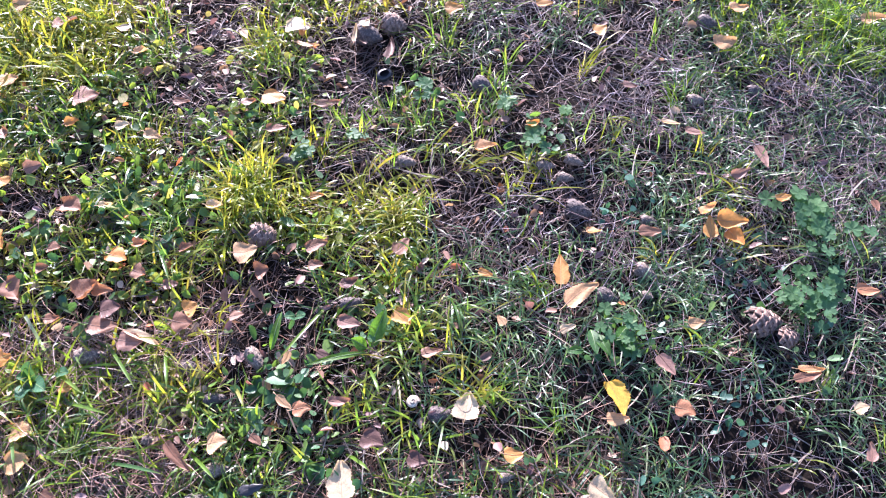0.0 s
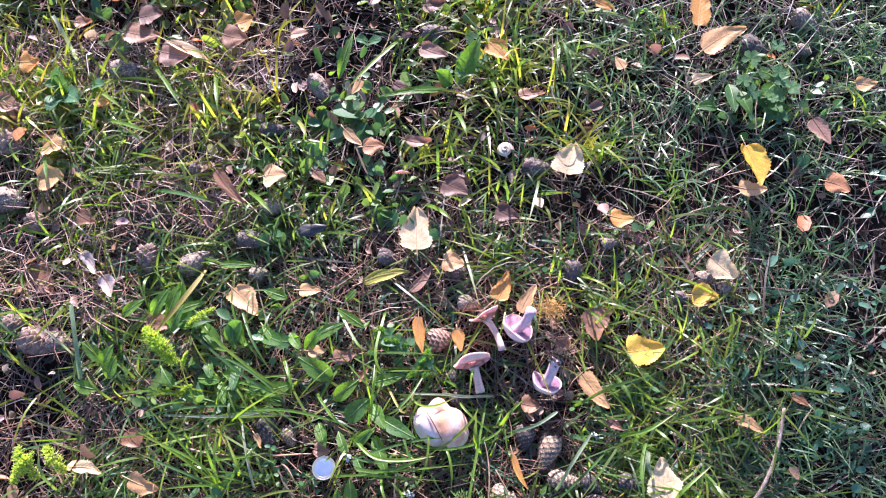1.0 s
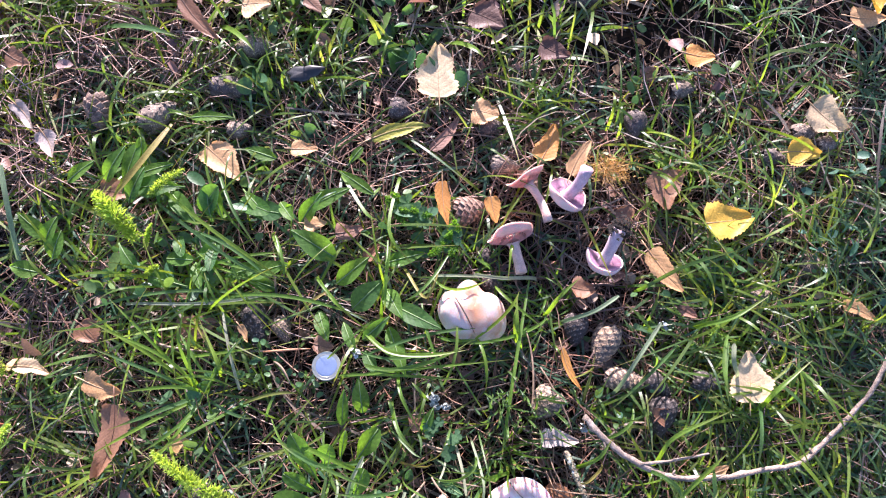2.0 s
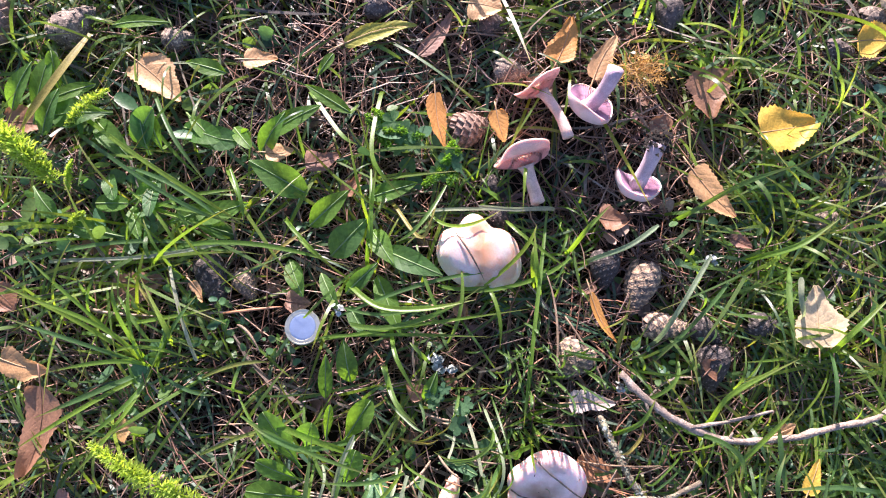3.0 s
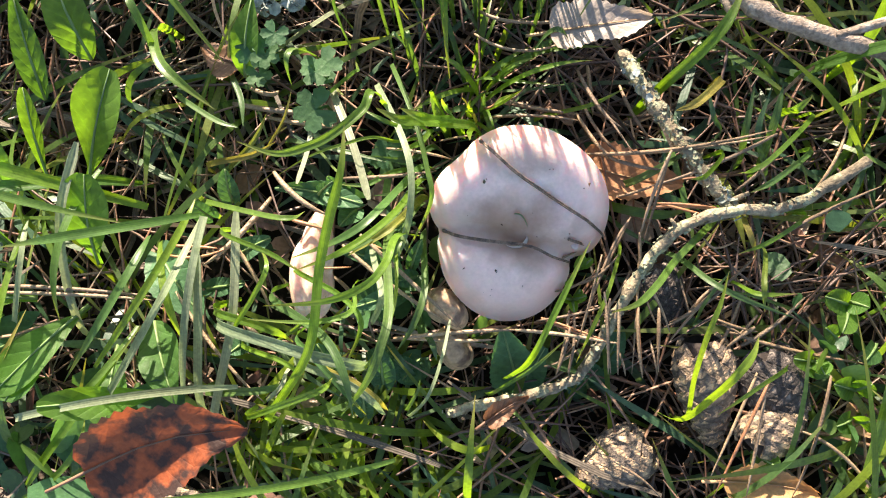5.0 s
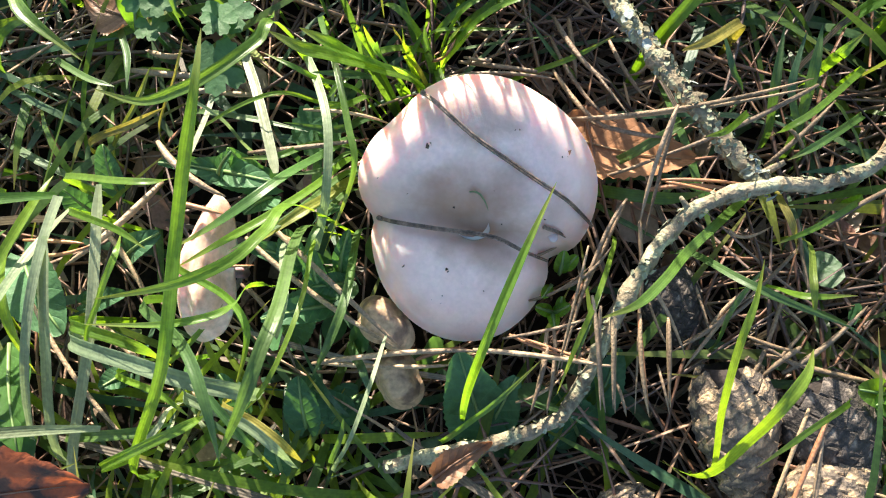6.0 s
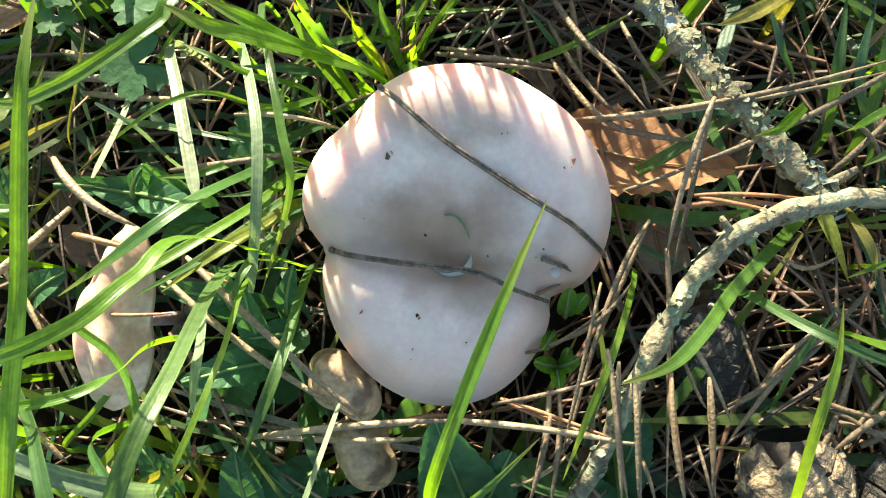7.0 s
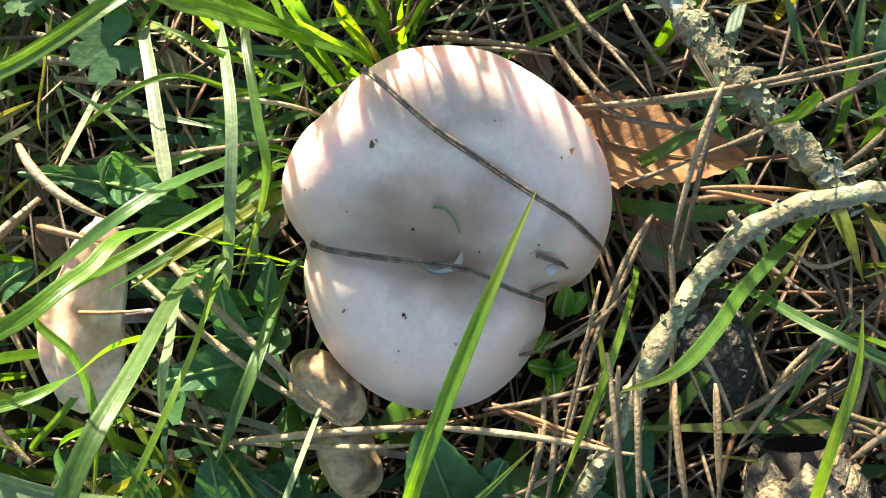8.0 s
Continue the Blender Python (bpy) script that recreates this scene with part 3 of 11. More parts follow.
def needle(a, b, c, width, look_of="brown"):
    a, b, c = Vector(a), Vector(b), Vector(c)
    mat, words = NEEDLES[look_of]
    line = [bezier(a, b, c, t / 10) - a for t in range(11)]
    r = max(width, 0.0004) / 2
    v, f = tube(line, [r * k for k in (0.55, 0.8, 0.9, 0.9, 0.88, 0.85, 0.82, 0.75, 0.65, 0.5, 0.15)], 6, 0.08)
    ob = part("pine_needle" if look_of != "straw" else "dry_straw", mesh_of("needle", v, f), mat, m=Matrix.Translation(a))
    tagged(ob, words, "pine needle" if look_of != "straw" else "straw", "loose needles")


def needle_along(points, width, look_of="brown"):
    """A needle pair through several points: two thin bars side by side that part towards the tip."""
    mat, words = NEEDLES[look_of]
    line = smooth_line(points, 5)
    o = line[0].copy()
    n = len(line) - 1
    ob = thing("pine_needle", words, "pine needle", o, "loose needles")
    for sign in (-1, 1):
        bar = []
        for k, p in enumerate(line):
            d = (line[min(k + 1, n)] - line[max(k - 1, 0)]).normalized()
            side = d.cross(Vector((0, 0, 1))).normalized()
            bar.append(p - o + side * sign * width * (0.17 + 0.06 * math.sin(3.1 * k / n)))
        v, f = tube(bar, [width * 0.27 * min(1, 0.6 + 6 * k / n) * (1 - 0.45 * (k / n) ** 4) for k in range(n + 1)], 6, 0.08, 3 + sign)
        part("leaflet", mesh_of("leaflet", v, f), mat, ob)
    v, f = tube([line[0] - o - (line[1] - line[0]) * 0.5, line[0] - o, line[1] - o], [width * 0.3, width * 0.62, width * 0.5], 7, 0.1, 2)
    part("sheath", mesh_of("sheath", v, f), mat_dark_needle, ob)


def herb(label, place):
    return thing("herb", label, "herb", place, "herbs")


def herb_leaf(plant, kind, a, b, width):
    """A leaf of a low herb from a to b: lance, spoon, round or violet."""
    o = plant.matrix_basis.translation
    a, b = Vector(a) - o, Vector(b) - o
    d = b - a
    length = d.length
    side = d.cross(Vector((0, 0, 1))).normalized()
    up = side.cross(d.normalized())
    rng = random.Random(int(abs(a.x * 9e5 + b.y * 7e5)))
    bow, wave = rng.uniform(0.05, 0.2), rng.uniform(0, 6)
    shape = {"lance": lambda s: math.sin(math.pi * s ** 0.8) ** 0.85, "spoon": lambda s: 0.16 + 0.84 * math.sin(math.pi * min(1, max(0, (s - 0.15) / 0.85)) ** 1.5) ** 0.62 if s > 0.15 else 0.16,
             "round": lambda s: math.sqrt(max(0, 1 - (2 * s - 1) ** 2)), "violet": lambda s: (max(0, 1 - (2 * s - 1) ** 2) ** 0.45) * (1.1 - 0.55 * s)}[kind]
    rows = 24

    def place(u, v):
        w = 2 * u - 1
        tooth = 1 + (0.05 if kind == "violet" and abs(w) > 0.9 and round(v * rows) % 2 else 0)
        half = width / 2 * max(0.0, shape(min(1, max(0, 0.01 + 0.98 * v)))) * tooth
        lift = 0.22 * half * abs(w) ** 1.5 + 0.05 * width * math.sin(7 * v + wave) * abs(w) + bow * length * math.sin(math.pi * v) * 0.5
        if kind == "violet" and v < 0.16:
            v = v - 0.16 * abs(w) * (1 - v / 0.16)
        p = a + d * v + side * w * half + up * lift
        return tuple(p)

    ob = part("leaf", grid_mesh("leaf", 8, rows, place), mat_violet if kind == "violet" else mat_herb, plant)
    line = [a + d * (s / 6) + up * (bow * length * math.sin(math.pi * s / 6) * 0.5 + 0.0002) for s in range(7)]
    v, f = tube(line, [0.0006, 0.0005, 0.0005, 0.0004, 0.0003, 0.0003, 0.0002], 4)
    part("midrib", mesh_of("midrib", v, f), mat_vein, ob)


def palmate_leaf(place, radius, turn):
    """A soft round leaf cut into five toothed lobes, on a thin stalk."""
    plant = thing("cranesbill_leaf", "lobed soft green cranesbill leaf on a thin stalk", "herb", place, "cranesbill leaves", pose(0, 0, 0, 8, -6, turn))
    rng = random.Random(int(abs(place[0] * 1e5)))
    cup, wave = rng.uniform(0.05, 0.2), rng.uniform(0, 6)

    def at(u, v):
        w = (u - 0.5) * 5.6
        lobe = abs(math.sin(u * 5 * math.pi))
        reach = 0.6 + 0.4 * lobe ** 0.45 + 0.05 * math.sin(u * 30 * math.pi)
        r = radius * v * (1 + (reach - 1) * v)
        return (r * math.sin(w), r * math.cos(w), cup * r * (1 - lobe * 0.5) + 0.04 * radius * math.sin(7 * u + wave) * v)

    part("leaf", grid_mesh("leaf", 60, 6, at), mat_soft_leaf, plant)
    v, f = tube([(0, 0, -0.0002), (0.001, -radius * 0.5, -0.006), (0, -radius * 0.8, -place[2] - 0.02)], [0.0005, 0.0005, 0.0006], 5)
    part("stalk", mesh_of("stalk", v, f), mat_soft_leaf, plant)


def yarrow(a, b, width, label="feathery light green yarrow leaf in the grass", mat=None, lush=5):
    """A feathery leaf: a rib with two rows of finely cut leaflets."""
    a, b = Vector(a), Vector(b)
    d = b - a
    side = d.cross(Vector((0, 0, 1))).normalized()
    plant = thing("yarrow_leaf", label, "herb", a, "yarrow leaves")
    line = [d * (s / 12) + Vector((0, 0, 0.12 * d.length * math.sin(math.pi * s / 12))) for s in range(13)]
    v, f = tube(line, [0.0008 - 0.00004 * s for s in range(13)], 5)
    part("rib", mesh_of("rib", v, f), mat or mat_yarrow, plant)
    rng = random.Random(int(abs(a.x * 1e5)))
    pieces = []
    for k in range(90 * lush):
        t = rng.uniform(0.04, 1.0)
        p = d * t + Vector((0, 0, 0.12 * d.length * math.sin(math.pi * t)))
        reach = width / 2 * math.sin(math.pi * (0.12 + 0.82 * t)) ** 0.7
        turn = rng.uniform(-0.5, 3.64)
        out = (side * math.cos(turn) + Vector((0, 0, 1)) * math.sin(turn) * 0.7 + d.normalized() * rng.uniform(-0.1, 0.6)).normalized()
        start = p + out * reach * rng.uniform(0.0, 0.55)
        end = start + (out + Vector((rng.gauss(0, 0.5), rng.gauss(0, 0.5), rng.gauss(0, 0.5)))).normalized() * reach * rng.uniform(0.3, 0.5)
        w = Vector((rng.uniform(-1, 1), rng.uniform(-1, 1), rng.uniform(-1, 1))).normalized() * 0.0007
        pieces.append(([start - w, start + w, end + w * 0.4, end - w * 0.4], [(0, 1, 2, 3)]))
    tagged(part("foliage", joined("foliage", pieces), mat or mat_yarrow, plant), kind="stuff")


def twig(name, label, points, radius, mat, steps=8, end=0.5, knots=()):
    line = smooth_line(points, steps)
    n = len(line)
    o = line[0].copy()
    rng = random.Random(n)
    line = [p - o + Vector((rng.uniform(-1, 1), rng.uniform(-1, 1), rng.uniform(-1, 1))) * radius * 0.18 for p in line]
    v, f = tube(line, [radius * (1 + (end - 1) * k / n) * (1.22 if k % 7 == 3 else 1) * rng.uniform(0.9, 1.08) for k in range(n)], 10, 0.14, n)
    ob = thing(name, label, "twig", o, "twigs")
    part("stem", mesh_of("stem", v, f), mat, ob)
    for at, way, long in knots:
        p = line[min(n - 1, int(at * n))]
        w = Vector(way).normalized()
        v, f = tube([p, p + w * long * 0.5, p + w * long], [radius * 0.5, radius * 0.4, radius * 0.25], 7, 0.15)
        part("side_shoot", mesh_of("side_shoot", v, f), mat, ob)
    return ob, line


def lichen_flakes(parent, centres, spread, count, mat, size=0.0016, seed=3, name="lichen"):
    rng = random.Random(seed)
    pieces = []
    for k in range(count):
        v = Vector((rng.gauss(0, 1), rng.gauss(0, 1), abs(rng.gauss(0.3, 0.8)))).normalized()
        j = rng.randrange(len(centres) - 1)
        c = Vector(centres[j]).lerp(Vector(centres[j + 1]), rng.random()) + v * spread * rng.uniform(0.98, 1.06)
        v = (v + Vector((rng.gauss(0, 0.16), rng.gauss(0, 0.16), rng.gauss(0, 0.16)))).normalized()
        tilt = v.to_track_quat("Z", "Y").to_matrix() @ Euler((0, 0, rng.uniform(0, 6))).to_matrix()
        r = size * rng.uniform(0.5, 1.3)
        rim = [c + tilt @ Vector((r * math.cos(w) * rng.uniform(0.6, 1.2), r * math.sin(w) * rng.uniform(0.6, 1.2), r * 0.3 * rng.uniform(-0.4, 1))) for w in [q * 1.0472 for q in range(6)]]
        pieces.append(([c] + rim, [(0, 1 + q, 1 + (q + 1) % 6) for q in range(6)]))
    return tagged(part(name, joined(name, pieces, False), mat, parent), kind="stuff")


def cap_mesh(lobes, height, crease=None, depth=0.004, rim=0.004, dip=0.002, soft=5, seed=1, slope=0.0, fold=0.0036, flat=4.5, bend_at=-1.0, near_slope=0.0, lean=0.0, notches=()):
    """A mushroom cap whose outline is the hull of round lobes (x, y, rx, ry), seen from its middle; crease: lines (x0, y0, x1, y1)."""
    n, rings = 96, 22
    reach = []
    for k in range(n):
        w = 2 * math.pi * k / n
        dx, dy = math.cos(w), math.sin(w)
        best = 0.002
        for cx, cy, rx, ry in lobes:
            a = (dx / rx) ** 2 + (dy / ry) ** 2
            b = -2 * (dx * cx / rx ** 2 + dy * cy / ry ** 2)
            c = (cx / rx) ** 2 + (cy / ry) ** 2 - 1
            q = b * b - 4 * a * c
            if q > 0:
                best = max(best, (-b + math.sqrt(q)) / (2 * a))
        reach.append(best)
    reach = [sum(reach[(k + j) % n] for j in range(-soft, soft + 1)) / (2 * soft + 1) for k in range(n)]

    reach = [q * (1 + 0.02 * noise.noise((math.cos(2 * math.pi * k / n) * 2.2, math.sin(2 * math.pi * k / n) * 2.2, seed))) for k, q in enumerate(reach)]

    for at, cut, wide in notches:
        for k in range(n):
            w = (math.degrees(2 * math.pi * k / n) - at + 180) % 360 - 180
            reach[k] *= 1 - cut * math.exp(-(w / wide) ** 2)

    def top(x, y, s):
        z = height * (1 - s ** flat) - dip * math.exp(-(s / 0.35) ** 2)
        for x0, y0, x1, y1 in crease or ():
            px, py, qx, qy = x - x0, y - y0, x1 - x0, y1 - y0
            t = max(0, min(1, (px * qx + py * qy) / (qx * qx + qy * qy)))
            gap = math.hypot(px - t * qx, py - t * qy)
            z -= depth * math.exp(-(gap / fold) ** 2) * min(1, 0.35 + s)
        z += 0.0007 * noise.noise((x * 90, y * 90, seed)) + slope * max(y, bend_at) + near_slope * min(0.0, y - bend_at) + lean * x
        return z

    verts, uvs, faces = [], [], []
    for j in range(rings + 1):
        s = j / rings
        for k in range(n):
            w = 2 * math.pi * k / n
            if s <= 0.86:
                q = s / 0.86
                r = reach[k] * (0.97 * q)
                z = top(r * math.cos(w), r * math.sin(w), 0.97 * q)
            else:
                q = (s - 0.86) / 0.14
                bend = q * math.pi * 0.95
                edge = top(reach[k] * 0.97 * math.cos(w), reach[k] * 0.97 * math.sin(w), 0.97)
                r = reach[k] * 0.97 + rim * 0.5 * math.sin(bend) - (0.12 * reach[k] * max(0, q - 0.6))
                z = edge - rim * 0.5 * (1 - math.cos(bend))
            verts.append((r * math.cos(w), r * math.sin(w), z))
            uvs.append((k / n, s))
    for j in range(rings):
        for k in range(n):
            a, b = j * n + k, j * n + (k + 1) % n
            faces.append((a, b, b + n, a + n))
    # underside, drawn in to the stem
    last = rings * n
    inner = len(verts)
    for k in range(n):
        x, y, z = verts[last + k]
        verts.append((x * 0.25, y * 0.25, height * 0.25))
        uvs.append((k / n, 1))
    for k in range(n):
        a, b = last + k, last + (k + 1) % n
        faces.append((a, b, inner + (k + 1) % n, inner + k))
    return mesh_of("cap", verts, faces, uvs)


def standing_mushroom(x, y, z, turn, label, lobes, height, crease, stem_length, skin=None, **more):
    ob = thing("mushroom", label, "mushroom", (x, y, z), "mushrooms", pose(0, 0, 0, 0, 0, turn))
    part("cap", cap_mesh(lobes, height, crease, **more), skin or mat_cap, ob)
    wide = min(lobes[0][2:]) * 0.3
    v, f = tube([(0, 0, height * 0.35 - 0.005), (0.001, 0, -stem_length * 0.4), (0, 0.001, -stem_length)], [wide, wide * 0.9, wide * 1.15], 12, 0.06)
    part("stem", mesh_of("stem", v, f), mat_stem, ob)
    return ob


def picked_mushroom(x, y, z, stem_way, radius, stem_length, stem_radius, label, bow=0.35, wave=0.12, spin=0, cup=0.25, dirt=True, seed=2, squash=1.0, skin=None):
    """A picked mushroom: the gills face along stem_way, the cap behind them."""
    w = Vector(stem_way).normalized()
    turn = w.to_track_quat("Z", "Y").to_matrix().to_4x4() @ Matrix.Rotation(radians(spin), 4, "Z")
    ob = thing("picked_mushroom", label, "mushroom", (x, y, z), "picked mushrooms", turn)
    n = 56

    def rim_at(a):
        return radius * (1 + wave * 0.35 * math.sin(2 * a + seed) + wave * 0.25 * math.sin(5 * a + 2 * seed)), wave * radius * (math.sin(2 * a + seed * 1.7) + 0.5 * math.sin(3 * a + seed))

    def cap(u, v):
        a = 2 * math.pi * u
        r, dz = rim_at(a)
        if v < 0.72:                              # outer skin, from its crown to the rim
            q = v / 0.72
            rr = r * math.sin(q * math.pi / 2)
            zz = -bow * radius * math.cos(q * math.pi / 2) + cup * radius * q * q + dz * q * q
        elif v < 0.82:
            q = (v - 0.72) / 0.10
            rr, zz = r * (1 - 0.05 * q), cup * radius + dz + 0.06 * radius * math.sin(math.pi * q)
        else:
            q = (v - 0.82) / 0.18
            rr = r * 0.95 * max(0.0, 1 - q)
            zz = (cup * radius + dz) * max(0.0, 1 - q) ** 1.4 - 0.1 * radius * q
        return (rr * math.cos(a) * squash, rr * math.sin(a), zz)

    part("cap", grid_mesh("cap", n, 26, cap, closed=True), skin or mat_cap, ob)
    for k in range(64):
        a = 2 * math.pi * k / 64
        r, dz = rim_at(a)
        short = 0.3 if k % 2 == 0 else 0.58
        line = []
        for q in (0.93, 0.75, 0.5, short, ):
            base = (cup * radius + dz) * q ** 1.4 - 0.1 * radius * (1 - q)
            line.append((r * q, base))
        vs = []
        for rr, zz in line:
            vs.append((rr * math.cos(a) * squash, rr * math.sin(a), zz - 0.0006))
            vs.append((rr * math.cos(a) * squash, rr * math.sin(a), zz + 0.075 * radius + 0.0004))
        part("gill", mesh_of("gill", vs, [(2 * i, 2 * i + 2, 2 * i + 3, 2 * i + 1) for i in range(3)]), mat_pink_gill if skin else mat_gill, ob, "thin salmon pink gill" if skin else "thin pale lilac gill")
    sway = Vector((math.cos(seed), math.sin(seed), 0)) * stem_length * 0.07
    line = [Vector((0, 0, -0.08 * radius)) + Vector((0, 0, stem_length)) * t + sway * math.sin(math.pi * t) for t in (0, 0.1, 0.25, 0.45, 0.65, 0.85, 1.0)]
    v, f = tube(line, [stem_radius * k for k in (1.5, 1.1, 1, 0.95, 1, 1.08, 1.15)], 14, 0.03, seed)
    part("stem", mesh_of("stem", v, f), mat_pink_stem if skin else mat_stem, ob)
    if dirt:
        rng = random.Random(seed)
        pieces = []
        for k in range(170):
            p = line[-1] + Vector((rng.gauss(0, 1), rng.gauss(0, 1), rng.gauss(0.1, 0.9))) * stem_radius * 0.8
            r = stem_radius * rng.uniform(0.2, 0.5)
            pieces.append(([p + Vector((r, 0, 0)), p + Vector((-r * 0.5, r * 0.8, 0)), p + Vector((-r * 0.5, -r * 0.8, 0)), p + Vector((0, 0, r))], [(0, 1, 2), (0, 1, 3), (1, 2, 3), (2, 0, 3)]))
        tagged(part("clinging_soil", joined("clinging_soil", pieces, False), mat_dirt, ob), kind="stuff")
    return ob


# ---- the things ----
# the mushrooms
THIN += [(-0.11, -0.155, 0.05), (-0.11, 0.0, 0.03), (0.095, -0.125, 0.050), (0.020, -0.105, 0.030), (0.05, -0.16, 0.03), (-0.09, -0.105, 0.040), (-0.035, 0.03, 0.04), (-0.2, 0.13, 0.05), (0.06, 0.10, 0.035), (0.10, 0.05, 0.03), (0.13, 0.02, 0.035), (-0.09, -0.01, 0.03), (-0.12, 0.10, 0.04), (0.09, -0.05, 0.03)]
KEEP += [(0.0990, -0.0310, 0.013), (0.1168, -0.1690, 0.011), (0.1170, -0.1580, 0.010), (0.1345, -0.1720, 0.011), (0.0885, -0.1880, 0.011), (0.1320, -0.1800, 0.008), (0.1440, 0.0180, 0.012), (0.1510, -0.0085, 0.010), (0.0660, -0.1090, 0.024), (0.0600, -0.1270, 0.016), (0.0055, -0.1165, 0.009), (0.0040, -0.1290, 0.007), (0.0075, -0.1060, 0.007), (0.0420, -0.1352, 0.007), (0.0428, -0.1482, 0.006), (0.0620, 0.0840, 0.007), (0.0640, 0.0720, 0.006), (0.0760, 0.1300, 0.007), (0.0810, 0.1200, 0.006), (0.1100, 0.1520, 0.007), (0.1180, 0.1640, 0.006), (0.1380, 0.1000, 0.007), (0.0245, 0.0400, 0.025), (-0.0890, -0.0100, 0.0135), (0.0980, 0.1370, 0.017), (0.1300, 0.0830, 0.0135), (0.0580, 0.1010, 0.015), (0.0660, 0.1480, 0.010)]
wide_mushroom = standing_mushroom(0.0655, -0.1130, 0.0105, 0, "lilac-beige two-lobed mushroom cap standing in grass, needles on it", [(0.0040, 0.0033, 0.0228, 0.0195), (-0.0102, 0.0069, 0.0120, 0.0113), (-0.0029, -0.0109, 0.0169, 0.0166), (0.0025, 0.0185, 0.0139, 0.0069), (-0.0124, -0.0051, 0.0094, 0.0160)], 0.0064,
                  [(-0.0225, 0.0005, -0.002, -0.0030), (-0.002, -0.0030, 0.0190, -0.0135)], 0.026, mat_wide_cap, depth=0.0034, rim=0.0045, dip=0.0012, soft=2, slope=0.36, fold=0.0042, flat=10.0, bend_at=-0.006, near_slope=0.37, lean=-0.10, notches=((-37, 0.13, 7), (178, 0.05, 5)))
CAP_SKIN = np.array([tuple(wide_mushroom.matrix_basis @ v.co) for v in wide_mushroom.children[0].data.vertices])


def on_cap(x, y, above=0.0):
    """The place on the wide cap's skin over (x, y)."""
    top = CAP_SKIN[CAP_SKIN[:, 2] > 0.0]
    gap = (top[:, 0] - x) ** 2 + (top[:, 1] - y) ** 2
    k = np.argsort(gap)[:4]
    w = 1 / (gap[k] + 1e-8)
    return (x, y, float((top[k, 2] * w).sum() / w.sum()) + above)


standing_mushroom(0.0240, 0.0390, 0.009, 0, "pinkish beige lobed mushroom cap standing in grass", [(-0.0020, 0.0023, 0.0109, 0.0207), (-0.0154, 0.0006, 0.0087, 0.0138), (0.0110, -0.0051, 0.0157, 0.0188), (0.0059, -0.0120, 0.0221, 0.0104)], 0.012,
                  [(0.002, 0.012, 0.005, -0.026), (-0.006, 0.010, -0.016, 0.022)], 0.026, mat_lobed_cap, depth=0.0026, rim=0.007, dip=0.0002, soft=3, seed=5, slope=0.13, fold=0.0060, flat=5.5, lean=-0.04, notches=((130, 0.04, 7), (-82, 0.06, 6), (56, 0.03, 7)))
standing_mushroom(0.0050, -0.1185, 0.0100, -9, "small pale folded mushroom cap squeezed between grass blades", [(-0.0012, -0.004, 0.0042, 0.0120), (0.0016, 0.006, 0.0040, 0.0105), (0.0012, -0.0060, 0.0046, 0.0090)], 0.0075,
                  [(-0.0018, -0.018, -0.0006, 0.016)], 0.024, mat_small_cap, depth=0.0022, rim=0.003, dip=0.0005, soft=2, seed=9, slope=0.10, fold=0.0016)
standing_mushroom(0.0420, -0.1352, 0.0040, 24, "small tan mushroom cap curled under the wide cap", [(0.0, 0.001, 0.0042, 0.0050), (0.0016, -0.003, 0.0034, 0.0046)], 0.0060,
                  [(-0.003, 0.004, 0.003, -0.005)], 0.020, mat_tan_cap, depth=0.0016, rim=0.0020, dip=0.0004, soft=2, seed=12, slope=0.18, fold=0.0018)
standing_mushroom(0.0428, -0.1482, -0.0050, 10, "small tan mushroom cap in the dark litter", [(0.0, 0.001, 0.0046, 0.0056), (0.0006, -0.003, 0.0044, 0.0040)], 0.0050,
                  [(-0.004, 0.001, 0.004, 0.002)], 0.016, mat_tan_cap, depth=0.0010, rim=0.0020, dip=0.0004, soft=2, seed=14, slope=0.22, fold=0.0018)
picked_mushroom(0.0568, 0.0945, 0.0120, (0.28, -0.95, 0.06), 0.0205, 0.026, 0.0042, "picked pinkish mushroom lying on its side, gills showing", bow=0.24, wave=0.14, cup=-0.52, dirt=False, seed=5, squash=1.0, skin=mat_pink_cap)
picked_mushroom(0.0680, 0.1450, 0.0120, (0.47, -0.87, 0.04), 0.0170, 0.036, 0.0034, "picked slender lilac mushroom lying on its edge", bow=0.2, wave=0.13, cup=-0.42, dirt=False, seed=6, skin=mat_pink_cap)
picked_mushroom(0.0985, 0.1365, 0.0080, (0.42, 0.56, 0.71), 0.0170, 0.034, 0.0048, "picked lilac mushroom upside down with mossy stem foot", bow=0.4, wave=0.08, cup=0.30, dirt=False, seed=3)
picked_mushroom(0.1295, 0.0825, 0.0070, (0.26, 0.70, 0.66), 0.0150, 0.036, 0.0050, "picked lilac mushroom upside down with soil on its foot", bow=0.45, wave=0.16, cup=0.25, dirt=True, seed=8)
clump = thing("moss_clump", "brown-green moss clump torn out with a mushroom", "moss", (0.1340, 0.1600, 0.010))
threads = []
moss_rng = random.Random(5)
for k in range(700):
    c = Vector((moss_rng.gauss(0, 0.0085), moss_rng.gauss(0, 0.0065), moss_rng.gauss(0.004, 0.004)))
    d = Vector((moss_rng.gauss(0, 1), moss_rng.gauss(0, 1), moss_rng.gauss(0.2, 1))).normalized() * moss_rng.uniform(0.002, 0.006)
    w = Vector((moss_rng.gauss(0, 1), moss_rng.gauss(0, 1), moss_rng.gauss(0, 1))).normalized() * 0.0004
    threads.append(([c - w, c + w, c + d + w * 0.3, c + d - w * 0.3], [(0, 1, 2, 3)]))
